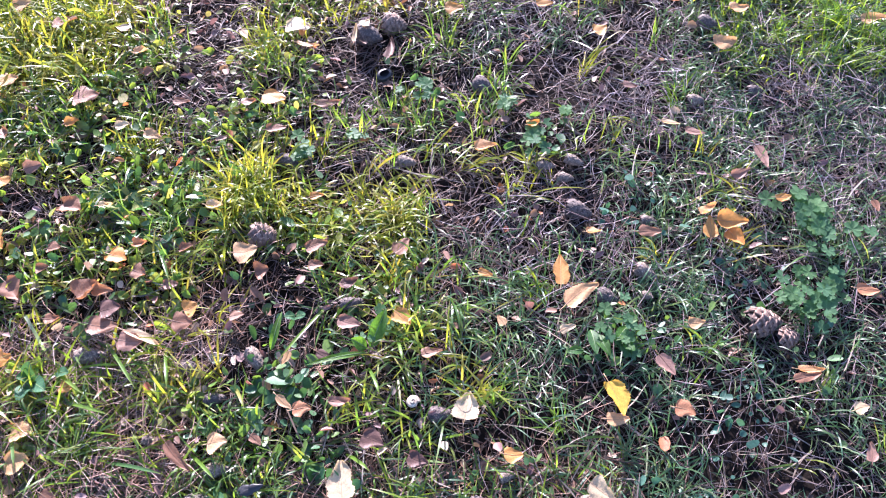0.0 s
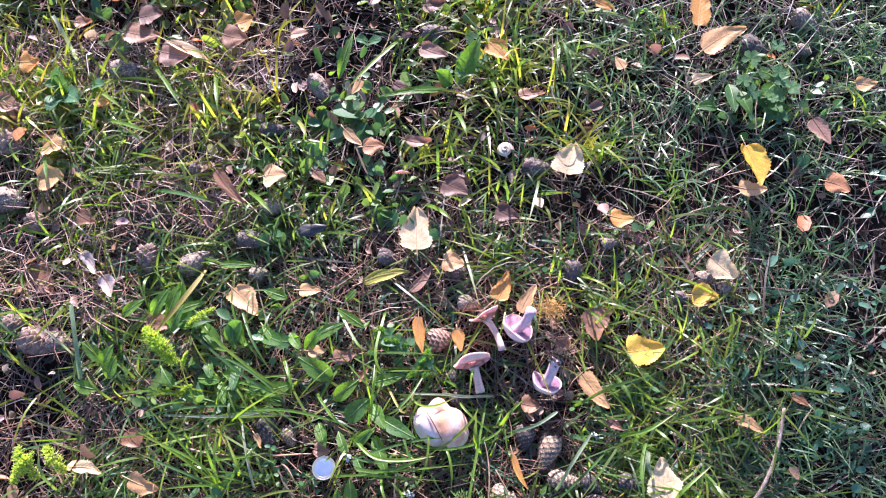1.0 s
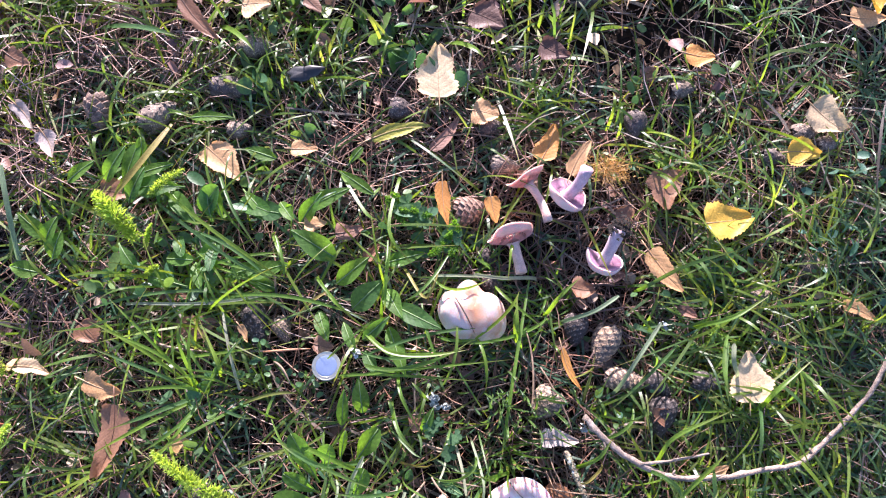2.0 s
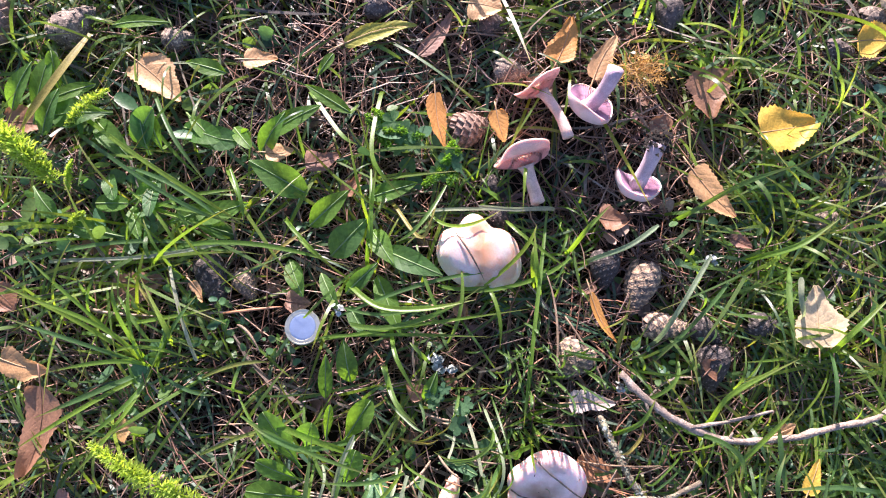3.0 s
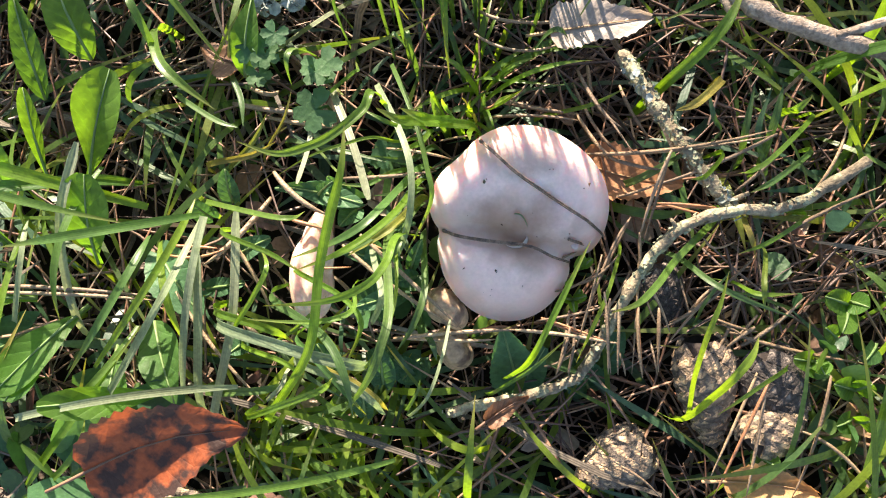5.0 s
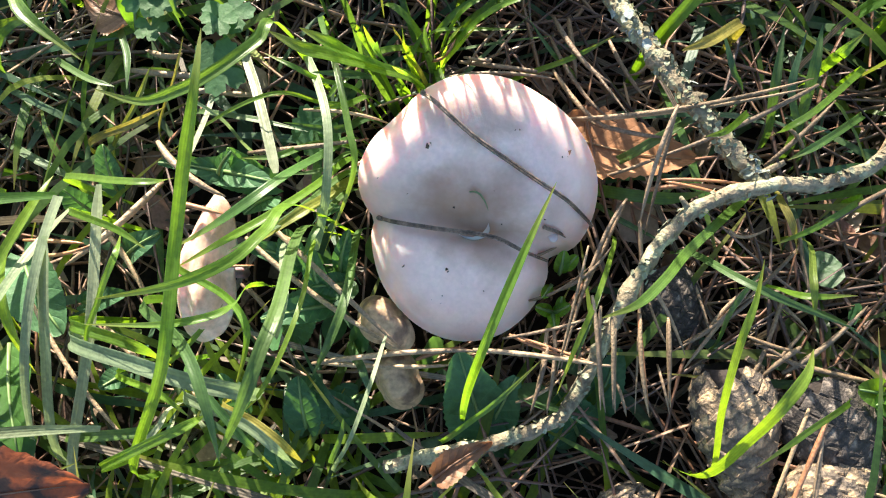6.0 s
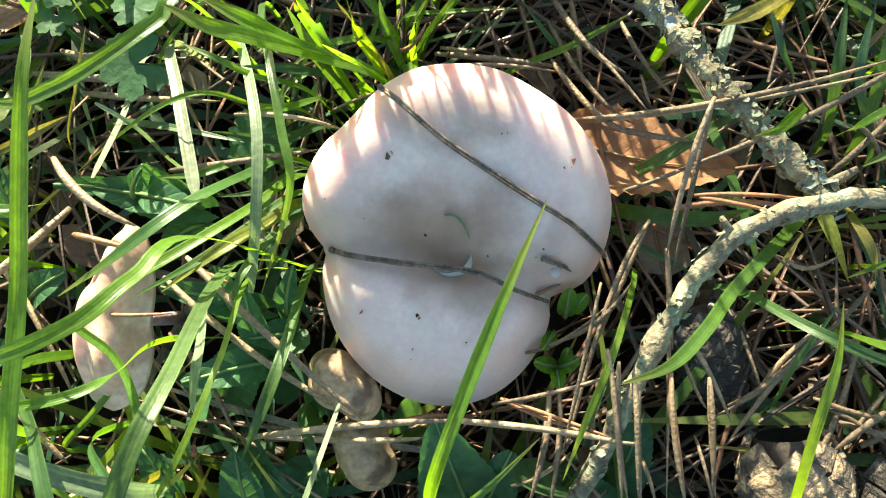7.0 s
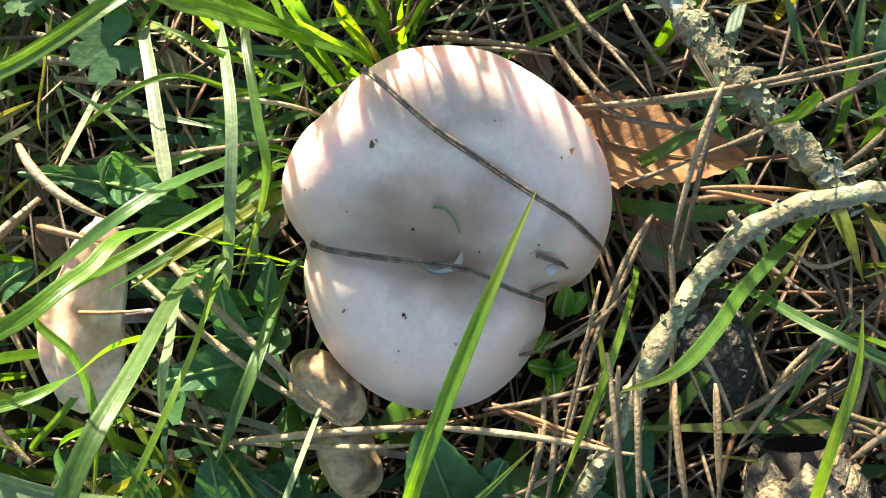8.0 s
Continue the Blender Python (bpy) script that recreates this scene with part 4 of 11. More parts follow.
tagged(part("moss_threads", joined("moss_threads", threads), mat_moss, clump), kind="stuff")

# a coin laid down for scale
coin = thing("coin", "two-coloured coin with silver centre and brass ring", "coin", (-0.0893, -0.0100, 0.0085), turn=pose(0, 0, 0, -9, 3, 20))
def coin_ring(u, v):
    profile = [(0.00860, 0.00095), (0.0088, 0.00112), (0.0107, 0.00112), (0.0109, 0.0013), (0.01145, 0.0013), (0.011625, 0.00115), (0.011625, -0.0010), (0.0114, -0.00115), (0.0086, -0.00115)]
    r, z = profile[round(v * 8)]
    return (r * math.cos(2 * math.pi * u), r * math.sin(2 * math.pi * u), z)
def coin_centre(u, v):
    profile = [(0.0001, 0.00105), (0.004, 0.00108), (0.0075, 0.00104), (0.0085, 0.00096), (0.0086, 0.0007), (0.0086, -0.0011), (0.0001, -0.0011)]
    r, z = profile[round(v * 6)]
    return (r * math.cos(2 * math.pi * u), r * math.sin(2 * math.pi * u), z)
part("ring", grid_mesh("ring", 64, 8, coin_ring, False, True), mat_gold, coin, "brass-coloured outer ring")
part("centre", grid_mesh("centre", 48, 6, coin_centre, False, True), mat_silver, coin, "silver centre that mirrors the sky")


# fallen leaves
birch_leaf(0.0882, -0.0971, 0.002, -109, 0.0302, 0.0168, "russet", 0.08, 0, 0)
birch_leaf(-0.0576, -0.1660, 0.030, -82, 0.0464, 0.0259, "red", 0.12, 0, 20)
birch_leaf(0.1163, -0.1935, 0.006, -103, 0.0262, 0.0135, "tan", 0.25, 0, 10)
birch_leaf(0.0506, -0.1685, 0.010, -65, 0.0143, 0.0062, "brown", 0.4, 0, 0)
birch_leaf(-0.0248, -0.1913, 0.006, -88, 0.0341, 0.0147, "mauve", 0.08, 0, 0)
birch_leaf(0.1787, -0.1737, 0.012, -80, 0.0180, 0.0179, "yellow", 0.08, 0, 0)
birch_leaf(0.2316, -0.1975, 0.004, -81, 0.0247, 0.0258, "mauve", 0.08, 0, 0)
birch_leaf(0.1725, -0.1761, 0.012, -136, 0.0185, 0.0066, "mauve", 0.08, 0, 0)
birch_leaf(-0.1604, 0.0191, 0.014, -149, 0.0153, 0.0067, "tan", 0.3, 0, 0)
birch_leaf(0.2128, 0.1187, 0.010, -80, 0.0375, 0.0339, "yellow", 0.08, 0, 0)
birch_leaf(0.1848, 0.1645, 0.004, 177, 0.0354, 0.0300, "brown", 0.08, 0, 0)
birch_leaf(0.1668, 0.0938, 0.010, -140, 0.0418, 0.0195, "tan", 0.08, 0, 0)
birch_leaf(0.2453, -0.0231, 0.010, 2, 0.0402, 0.0308, "cream", 0.08, 0, 0)
birch_leaf(0.2328, -0.1155, 0.010, -22, 0.0238, 0.0101, "yellow", 0.08, 0, 0)
birch_leaf(0.2154, -0.0779, 0.010, -65, 0.0135, 0.0087, "tan", 0.08, 0, 0)
birch_leaf(0.0829, -0.0586, 0.008, -90, 0.0294, 0.0154, "grey", 0.08, 0, 0)
birch_leaf(0.0977, 0.0124, 0.010, -153, 0.0361, 0.0074, "orange", 0.08, 0, 0)
birch_leaf(-0.2023, 0.1666, 0.010, -133, 0.0399, 0.0249, "tan", 0.08, 0, 0)
birch_leaf(-0.1316, 0.1686, 0.010, -90, 0.0227, 0.0151, "tan", 0.08, 0, 0)
birch_leaf(-0.0035, 0.1454, 0.010, -170, 0.0379, 0.0113, "orange", 0.08, 0, 0)
birch_leaf(0.0372, 0.1339, 0.010, -166, 0.0225, 0.0128, "orange", 0.08, 0, 0)
birch_leaf(-0.0652, 0.1817, 0.004, -76, 0.0507, 0.0123, "lime", 0.08, 0, 0)
birch_leaf(-0.0144, 0.1738, 0.004, -36, 0.0383, 0.0108, "mauve", 0.08, 0, 0)
birch_leaf(0.0193, 0.2082, 0.010, -103, 0.0227, 0.0252, "tan", 0.08, 0, 0)
birch_leaf(0.0780, 0.1669, 0.010, -18, 0.0330, 0.0190, "orange", 0.08, 0, 0)
birch_leaf(0.1025, 0.1553, 0.010, -29, 0.0337, 0.0129, "tan", 0.08, 0, 0)
birch_leaf(-0.2373, 0.0439, 0.004, -92, 0.0348, 0.0082, "brown", 0.08, 0, 0)
birch_leaf(-0.2135, 0.0100, 0.004, -67, 0.0330, 0.0223, "mauve", 0.08, 0, 0)
birch_leaf(-0.2826, -0.0301, 0.010, -103, 0.0324, 0.0199, "tan", 0.08, 0, 0)
birch_leaf(-0.2530, -0.0470, 0.014, 172, 0.0560, 0.0230, "brown", 0.3, 0, 0)
birch_leaf(-0.2069, -0.0765, 0.010, -71, 0.0139, 0.0115, "tan", 0.08, 0, 0)
birch_leaf(-0.2925, 0.1276, 0.004, -97, 0.0308, 0.0228, "brown", 0.08, 0, 0)
birch_leaf(0.1057, 0.0625, 0.004, -96, 0.0189, 0.0207, "brown", 0.08, 0, 0)
birch_leaf(0.1527, 0.1202, 0.004, 55, 0.0137, 0.0191, "brown", 0.08, 0, 0)
birch_leaf(-0.0906, 0.0988, 0.004, -76, 0.0234, 0.0151, "mauve", 0.08, 0, 0)
birch_leaf(-0.1158, 0.1050, 0.010, -84, 0.0188, 0.0127, "tan", 0.08, 0, 0)
birch_leaf(-0.0639, 0.0777, 0.004, -40, 0.0174, 0.0113, "brown", 0.08, 0, 0)
birch_leaf(-0.1030, 0.0075, -0.002, -100, 0.0168, 0.0150, "mauve", 0.04, 0, 0)
birch_leaf(-0.0108, -0.0542, 0.004, 57, 0.0132, 0.0125, "brown", 0.08, 0, 0)
birch_leaf(0.0151, -0.0030, 0.004, 7, 0.0149, 0.0111, "brown", 0.08, 0, 0)
birch_leaf(0.1738, -0.0398, 0.004, -52, 0.0120, 0.0148, "brown", 0.08, 0, 0)
birch_leaf(0.1919, 0.0493, 0.004, -117, 0.0166, 0.0113, "mauve", 0.08, 0, 0)
birch_leaf(0.3444, 0.3496, 0.017, -166, 0.0486, 0.0321, "yellow", 0.08, 0, 0)
birch_leaf(0.3341, 0.3002, 0.017, -90, 0.0297, 0.0183, "tan", 0.08, 0, 0)
birch_leaf(0.3021, 0.4627, 0.021, -60, 0.0585, 0.0270, "tan", 0.08, 0, 0)
birch_leaf(0.2984, 0.4942, 0.021, -6, 0.0478, 0.0234, "orange", 0.08, 0, 0)
birch_leaf(-0.0094, 0.2183, 0.010, 4, 0.0473, 0.0377, "cream", 0.08, 0, 0)
birch_leaf(0.3029, 0.2234, 0.010, -131, 0.0329, 0.0297, "cream", 0.08, 0, 0)
birch_leaf(0.2809, 0.1816, 0.010, -93, 0.0268, 0.0246, "yellow", 0.08, 0, 0)
birch_leaf(0.1487, 0.3086, 0.017, -12, 0.0359, 0.0371, "cream", 0.08, 0, 0)
birch_leaf(-0.0758, 0.3319, 0.017, -88, 0.0249, 0.0205, "russet", 0.08, 0, 0)
birch_leaf(-0.0977, 0.3519, 0.017, -132, 0.0277, 0.0115, "tan", 0.08, 0, 0)
birch_leaf(0.0952, 0.3998, 0.017, -82, 0.0299, 0.0181, "brown", 0.08, 0, 0)
birch_leaf(0.0607, 0.4640, 0.021, -135, 0.0302, 0.0236, "orange", 0.08, 0, 0)
birch_leaf(-0.1825, 0.2929, 0.017, -86, 0.0252, 0.0266, "tan", 0.08, 0, 0)
birch_leaf(-0.4348, 0.2802, 0.017, -83, 0.0299, 0.0308, "tan", 0.08, 0, 0)
birch_leaf(-0.4363, 0.3169, 0.017, -85, 0.0284, 0.0247, "tan", 0.08, 0, 0)
birch_leaf(-0.4815, 0.4209, 0.021, -88, 0.0229, 0.0270, "orange", 0.08, 0, 0)
birch_leaf(-0.3646, 0.4644, 0.021, -94, 0.0417, 0.0287, "brown", 0.08, 0, 0)
birch_leaf(-0.3512, 0.4831, 0.021, -79, 0.0286, 0.0288, "dark", 0.08, 0, 0)
birch_leaf(-0.3184, 0.4396, 0.021, -97, 0.0346, 0.0310, "mauve", 0.08, 0, 0)
birch_leaf(-0.2343, 0.4786, 0.021, -61, 0.0196, 0.0283, "orange", 0.08, 0, 0)
birch_leaf(-0.2486, 0.4645, 0.021, -98, 0.0293, 0.0284, "brown", 0.08, 0, 0)
birch_leaf(-0.3872, 0.3777, 0.017, -97, 0.0191, 0.0185, "orange", 0.08, 0, 0)
birch_leaf(-0.2359, 0.2971, 0.017, -135, 0.0512, 0.0154, "brown", 0.08, 0, 0)
birch_leaf(0.0154, 0.2936, 0.017, -116, 0.0306, 0.0263, "dark", 0.08, 0, 0)
birch_leaf(0.0745, 0.2664, 0.017, -112, 0.0269, 0.0210, "dark", 0.08, 0, 0)
birch_leaf(0.1963, 0.2624, 0.017, -97, 0.0243, 0.0182, "orange", 0.08, 0, 0)
birch_leaf(0.2889, 0.4235, 0.021, -74, 0.0234, 0.0127, "cream", 0.08, 0, 0)
birch_leaf(0.4196, 0.3838, 0.017, -151, 0.0335, 0.0188, "mauve", 0.08, 0, 0)
birch_leaf(0.4268, 0.3113, 0.017, -114, 0.0267, 0.0232, "russet", 0.08, 0, 0)
birch_leaf(0.4681, 0.4271, 0.021, -88, 0.0238, 0.0176, "tan", 0.08, 0, 0)
birch_leaf(0.1825, 0.5211, 0.021, -113, 0.0214, 0.0119, "orange", 0.08, 0, 0)
birch_leaf(-0.2951, 0.0152, 0.004, -133, 0.0217, 0.0222, "brown", 0.08, 0, 0)
birch_leaf(-0.3387, -0.0209, 0.010, -101, 0.0280, 0.0138, "cream", 0.08, 0, 0)
birch_leaf(0.3202, 0.0581, 0.010, -117, 0.0289, 0.0134, "tan", 0.08, 0, 0)
birch_leaf(-0.4272, 0.1844, 0.004, -140, 0.0411, 0.0200, "brown", 0.08, 0, 0)
birch_leaf(-0.3811, 0.2412, 0.017, -113, 0.0226, 0.0153, "brown", 0.08, 0, 0)
birch_leaf(-0.4985, 0.4000, 0.017, -114, 0.0165, 0.0122, "dark", 0.08, 0, 0)
birch_leaf(0.2127, 0.4365, 0.021, 34, 0.0170, 0.0129, "tan", 0.08, 0, 0)
birch_leaf(-0.0457, 0.4090, 0.021, -124, 0.0246, 0.0144, "dark", 0.08, 0, 0)
birch_leaf(-0.1275, 0.3014, 0.017, -133, 0.0190, 0.0114, "brown", 0.08, 0, 0)
birch_leaf(-0.0845, 0.4116, 0.021, 155, 0.0200, 0.0104, "tan", 0.08, 0, 0)
birch_leaf(0.3783, 0.0833, 0.004, -123, 0.0191, 0.0125, "brown", 0.08, 0, 0)
birch_leaf(-0.1239, 1.0198, 0.021, -96, 0.0447, 0.0343, "cream", 0.08, 0, 0)
birch_leaf(0.1610, 1.0545, 0.021, -93, 0.0329, 0.0247, "orange", 0.08, 0, 0)
birch_leaf(0.3269, 1.0583, 0.021, -93, 0.0310, 0.0166, "orange", 0.08, 0, 0)
birch_leaf(0.6268, 0.9468, 0.021, -85, 0.0414, 0.0299, "tan", 0.08, 0, 0)
birch_leaf(0.4216, 0.9835, 0.021, -67, 0.0259, 0.0282, "orange", 0.08, 0, 0)
birch_leaf(0.1925, 0.7394, 0.021, -82, 0.0354, 0.0254, "tan", 0.08, 0, 0)
birch_leaf(0.5469, 0.5891, 0.021, -100, 0.0440, 0.0300, "orange", 0.3, 8, 10)
birch_leaf(0.5250, 0.6000, 0.021, -60, 0.0300, 0.0200, "tan", 0.35, 0, -14)
birch_leaf(0.5600, 0.5700, 0.021, -150, 0.0320, 0.0220, "orange", 0.35, 10, 16)
birch_leaf(0.4260, 0.5751, 0.021, -94, 0.0339, 0.0187, "brown", 0.08, 0, 0)
birch_leaf(-0.1740, 0.5681, 0.021, -80, 0.0349, 0.0333, "tan", 0.08, 0, 0)
birch_leaf(-0.5989, 0.9133, 0.021, -74, 0.0313, 0.0326, "tan", 0.08, 0, 0)
birch_leaf(-0.4671, 0.8703, 0.021, -79, 0.0423, 0.0396, "brown", 0.08, 0, 0)
birch_leaf(-0.3549, 0.5739, 0.021, -113, 0.0290, 0.0299, "orange", 0.08, 0, 0)
birch_leaf(0.6422, 0.7228, 0.021, -171, 0.0427, 0.0182, "mauve", 0.08, 0, 0)
birch_leaf(0.5010, 0.7797, 0.021, -106, 0.0295, 0.0130, "cream", 0.08, 0, 0)
birch_leaf(0.6757, 1.0307, 0.021, -88, 0.0358, 0.0268, "tan", 0.08, 0, 0)
birch_leaf(-0.0685, 0.5688, 0.021, -73, 0.0337, 0.0201, "brown", 0.08, 0, 0)
birch_leaf(0.0609, 0.5570, 0.021, -46, 0.0312, 0.0234, "brown", 0.08, 0, 0)
birch_leaf(-0.1526, 0.8641, 0.021, -105, 0.0398, 0.0341, "orange", 0.08, 0, 0)
birch_leaf(0.6463, 0.6248, 0.021, -86, 0.0254, 0.0140, "orange", 0.08, 0, 0)
birch_leaf(-0.5375, 1.0418, 0.021, -70, 0.0436, 0.0323, "brown", 0.08, 0, 0)
birch_leaf(0.0092, 1.0164, 0.021, -49, 0.0201, 0.0202, "cream", 0.08, 0, 0)
birch_leaf(0.5363, 0.7607, 0.021, -107, 0.0319, 0.0148, "mauve", 0.08, 0, 0)
birch_leaf(-0.5334, 0.7065, 0.021, 63, 0.0202, 0.0229, "orange", 0.08, 0, 0)
birch_leaf(0.7196, 0.4678, 0.021, -101, 0.0316, 0.0195, "russet", 0.08, 0, 0)
birch_leaf(-0.3006, 0.8589, 0.021, -93, 0.0283, 0.0151, "brown", 0.08, 0, 0)
birch_leaf(0.4512, 0.8605, 0.021, -108, 0.0240, 0.0173, "dark", 0.08, 0, 0)
birch_leaf(-0.0184, 0.4550, 0.021, -107, 0.0333, 0.0206, "mauve", 0.08, 0, 0)
birch_leaf(-0.3378, 0.7960, 0.021, -114, 0.0318, 0.0184, "tan", 0.08, 0, 0)
birch_leaf(-0.6169, 1.0905, 0.021, -64, 0.0304, 0.0308, "tan", 0.08, 0, 0)
birch_leaf(0.5688, 1.0573, 0.021, -105, 0.0205, 0.0125, "brown", 0.08, 0, 0)
birch_leaf(-0.2018, 1.0152, 0.021, -151, 0.0241, 0.0141, "cream", 0.08, 0, 0)
birch_leaf(0.7947, 0.6127, 0.021, 180, 0.0203, 0.0122, "brown", 0.08, 0, 0)
birch_leaf(-0.4026, 1.0245, 0.021, 70, 0.0227, 0.0201, "cream", 0.08, 0, 0)
birch_leaf(-0.0293, 0.3419, 0.017, -93, 0.0297, 0.0136, "mauve", 0.30, 0, -14)
birch_leaf(-0.3669, 0.5170, 0.021, -97, 0.0314, 0.0180, "russet", 0.25, 7, 9)
birch_leaf(-0.3831, 0.9708, 0.021, -88, 0.0249, 0.0193, "tan", 0.25, 6, 11)
birch_leaf(-0.3569, 0.9210, 0.025, -84, 0.0170, 0.0162, "brown", 0.08, 7, 11)
birch_leaf(-0.4720, 0.8207, 0.018, -71, 0.0223, 0.0193, "orange", 0.25, -5, 13)
birch_leaf(-0.5577, 0.7918, 0.024, 26, 0.0261, 0.0164, "brown", 0.25, -9, 3)
birch_leaf(-0.1873, 0.8483, 0.021, -74, 0.0243, 0.0218, "brown", 0.15, -6, -7)
birch_leaf(-0.1407, 0.7877, 0.024, -70, 0.0318, 0.0207, "brown", 0.25, -11, -7)
birch_leaf(-0.3886, 0.8113, 0.019, -75, 0.0224, 0.0170, "cream", 0.15, -2, 3)
birch_leaf(-0.3881, 0.6606, 0.018, -85, 0.0218, 0.0131, "cream", 0.25, -5, 10)
birch_leaf(-0.2228, 0.6523, 0.021, -94, 0.0255, 0.0166, "cream", 0.25, 0, 5)
birch_leaf(-0.0670, 0.6607, 0.017, -77, 0.0216, 0.0130, "orange", 0.15, -10, 14)
birch_leaf(-0.0655, 0.8435, 0.020, -83, 0.0420, 0.0152, "brown", 0.15, -3, 8)
birch_leaf(-0.1028, 0.9786, 0.022, -93, 0.0393, 0.0121, "tan", 0.25, -9, -15)
birch_leaf(0.0546, 0.9334, 0.024, -8, 0.0529, 0.0177, "dark", 0.15, -9, 15)
birch_leaf(-0.0043, 0.9823, 0.016, -5, 0.0410, 0.0090, "cream", 0.25, 4, 14)
birch_leaf(0.2805, 0.7797, 0.023, -67, 0.0229, 0.0187, "orange", 0.25, -11, -7)
birch_leaf(0.5861, 0.6661, 0.024, -72, 0.0320, 0.0156, "mauve", 0.30, 8, 13)
birch_leaf(0.5326, 0.5616, 0.017, -8, 0.0357, 0.0198, "orange", 0.15, 9, -7)
birch_leaf(0.3468, 0.5777, 0.022, -87, 0.0229, 0.0175, "tan", 0.15, -4, -17)
birch_leaf(0.9054, 0.9924, 0.018, -98, 0.0426, 0.0211, "tan", 0.25, 11, 2)
birch_leaf(0.6028, 0.3540, 0.018, -88, 0.0392, 0.0147, "tan", 0.15, -9, -15)
birch_leaf(0.5907, 0.3390, 0.022, -80, 0.0389, 0.0144, "brown", 0.15, 2, 1)
birch_leaf(0.6604, 0.2959, 0.019, -80, 0.0237, 0.0154, "cream", 0.08, -9, 1)
birch_leaf(0.6598, 0.2295, 0.020, -11, 0.0249, 0.0142, "mauve", 0.15, 0, -9)
birch_leaf(-0.4618, 0.5577, 0.016, -82, 0.0205, 0.0171, "brown", 0.30, -1, 5)
birch_leaf(-0.2704, 0.5213, 0.018, -81, 0.0206, 0.0180, "mauve", 0.15, -11, -8)
birch_leaf(-0.4285, 0.4767, 0.018, -87, 0.0213, 0.0174, "brown", 0.15, -1, -8)
birch_leaf(-0.3212, 0.5883, 0.025, -85, 0.0212, 0.0174, "russet", 0.25, 1, 17)
birch_leaf(-0.1687, 0.4645, 0.025, -83, 0.0203, 0.0154, "brown", 0.08, 0, -14)
birch_leaf(-0.0630, 0.5388, 0.025, -89, 0.0230, 0.0166, "brown", 0.15, -3, 5)
birch_leaf(-0.0143, 0.5091, 0.022, -73, 0.0244, 0.0177, "dark", 0.30, 0, 5)
birch_leaf(-0.2536, 0.5756, 0.019, -75, 0.0212, 0.0172, "brown", 0.30, 10, -15)
birch_leaf(-0.5114, 0.7277, 0.026, -66, 0.0255, 0.0219, "mauve", 0.15, -10, 14)
birch_leaf(-0.4435, 0.5847, 0.026, -90, 0.0208, 0.0175, "brown", 0.08, 8, 6)
birch_leaf(-0.2475, -0.1317, 0.004, -86, 0.0306, 0.0374, "mauve", 0.08, 0, 0)

# pine cones
pine_cone(0.5615, 0.8372, -0.003, -91, 0.0289, 0.0231, "grey", False)
pine_cone(0.6702, 0.8546, -0.003, -91, 0.0253, 0.0194, "dark", False)
pine_cone(0.1168, -0.1534, -0.002, -178, 0.0325, 0.0190, "grey", True)
pine_cone(0.1335, -0.1586, -0.003, -172, 0.0280, 0.0205, "dark", True)
pine_cone(0.1252, -0.1857, 0.002, -54, 0.0222, 0.0154, "grey", True)
pine_cone(0.0980, -0.1835, -0.006, 111, 0.0240, 0.0190, "grey", True)
pine_cone(0.1072, -0.1301, -0.010, -166, 0.0200, 0.0155, "dark", True)
pine_cone(-0.2151, -0.1662, -0.008, -51, 0.0322, 0.0219, "grey", False)
pine_cone(-0.0565, -0.1874, 0.002, -99, 0.0276, 0.0185, "grey", True)
pine_cone(0.0945, -0.0212, -0.001, 149, 0.0265, 0.0270, "grey", True)
pine_cone(-0.1590, 0.0387, -0.008, -157, 0.0410, 0.0218, "dark", True)
pine_cone(-0.1360, 0.0272, -0.008, -150, 0.0215, 0.0165, "grey", True)
pine_cone(0.1117, 0.0409, -0.008, -179, 0.0255, 0.0215, "dark", True)
pine_cone(0.1399, 0.0328, -0.008, 160, 0.0360, 0.0240, "grey", True)
pine_cone(0.1341, -0.0083, -0.008, -92, 0.0345, 0.0195, "grey", True)
pine_cone(0.1679, -0.0058, -0.008, -131, 0.0255, 0.0178, "dark", True)
pine_cone(0.1829, -0.0223, -0.008, 170, 0.0305, 0.0240, "dark", True)
pine_cone(0.2052, -0.0070, -0.008, -96, 0.0266, 0.0176, "dark", True)
pine_cone(-0.2649, 0.1862, -0.003, -46, 0.0333, 0.0244, "grey", False)
pine_cone(-0.1900, 0.1847, -0.003, -76, 0.0202, 0.0165, "grey", False)
pine_cone(-0.3081, 0.2119, -0.003, -162, 0.0302, 0.0213, "brown", False)
pine_cone(0.0369, 0.1655, -0.003, -96, 0.0233, 0.0181, "grey", False)
pine_cone(0.0248, 0.2001, -0.003, -99, 0.0210, 0.0182, "dark", False)
pine_cone(-0.0522, 0.2123, -0.003, -99, 0.0228, 0.0198, "dark", False)
pine_cone(0.0073, 0.1213, -0.008, -67, 0.0269, 0.0234, "brown", True)
pine_cone(0.2517, 0.0615, -0.008, -81, 0.0206, 0.0155, "grey", False)
pine_cone(0.2896, 0.2017, -0.003, -83, 0.0218, 0.0167, "grey", False)
pine_cone(0.0350, 0.0681, -0.008, -120, 0.0196, 0.0170, "dark", True)
pine_cone(0.1594, 0.2147, -0.003, 172, 0.0229, 0.0199, "dark", False)
pine_cone(-0.1915, -0.1135, -0.008, -77, 0.0171, 0.0149, "brown", False)
pine_cone(0.0294, 0.0896, -0.008, -126, 0.0179, 0.0155, "dark", True)
pine_cone(0.2655, 0.1820, -0.003, -102, 0.0200, 0.0135, "dark", False)
pine_cone(-0.2089, 0.2257, -0.003, -92, 0.0409, 0.0203, "dark", False)
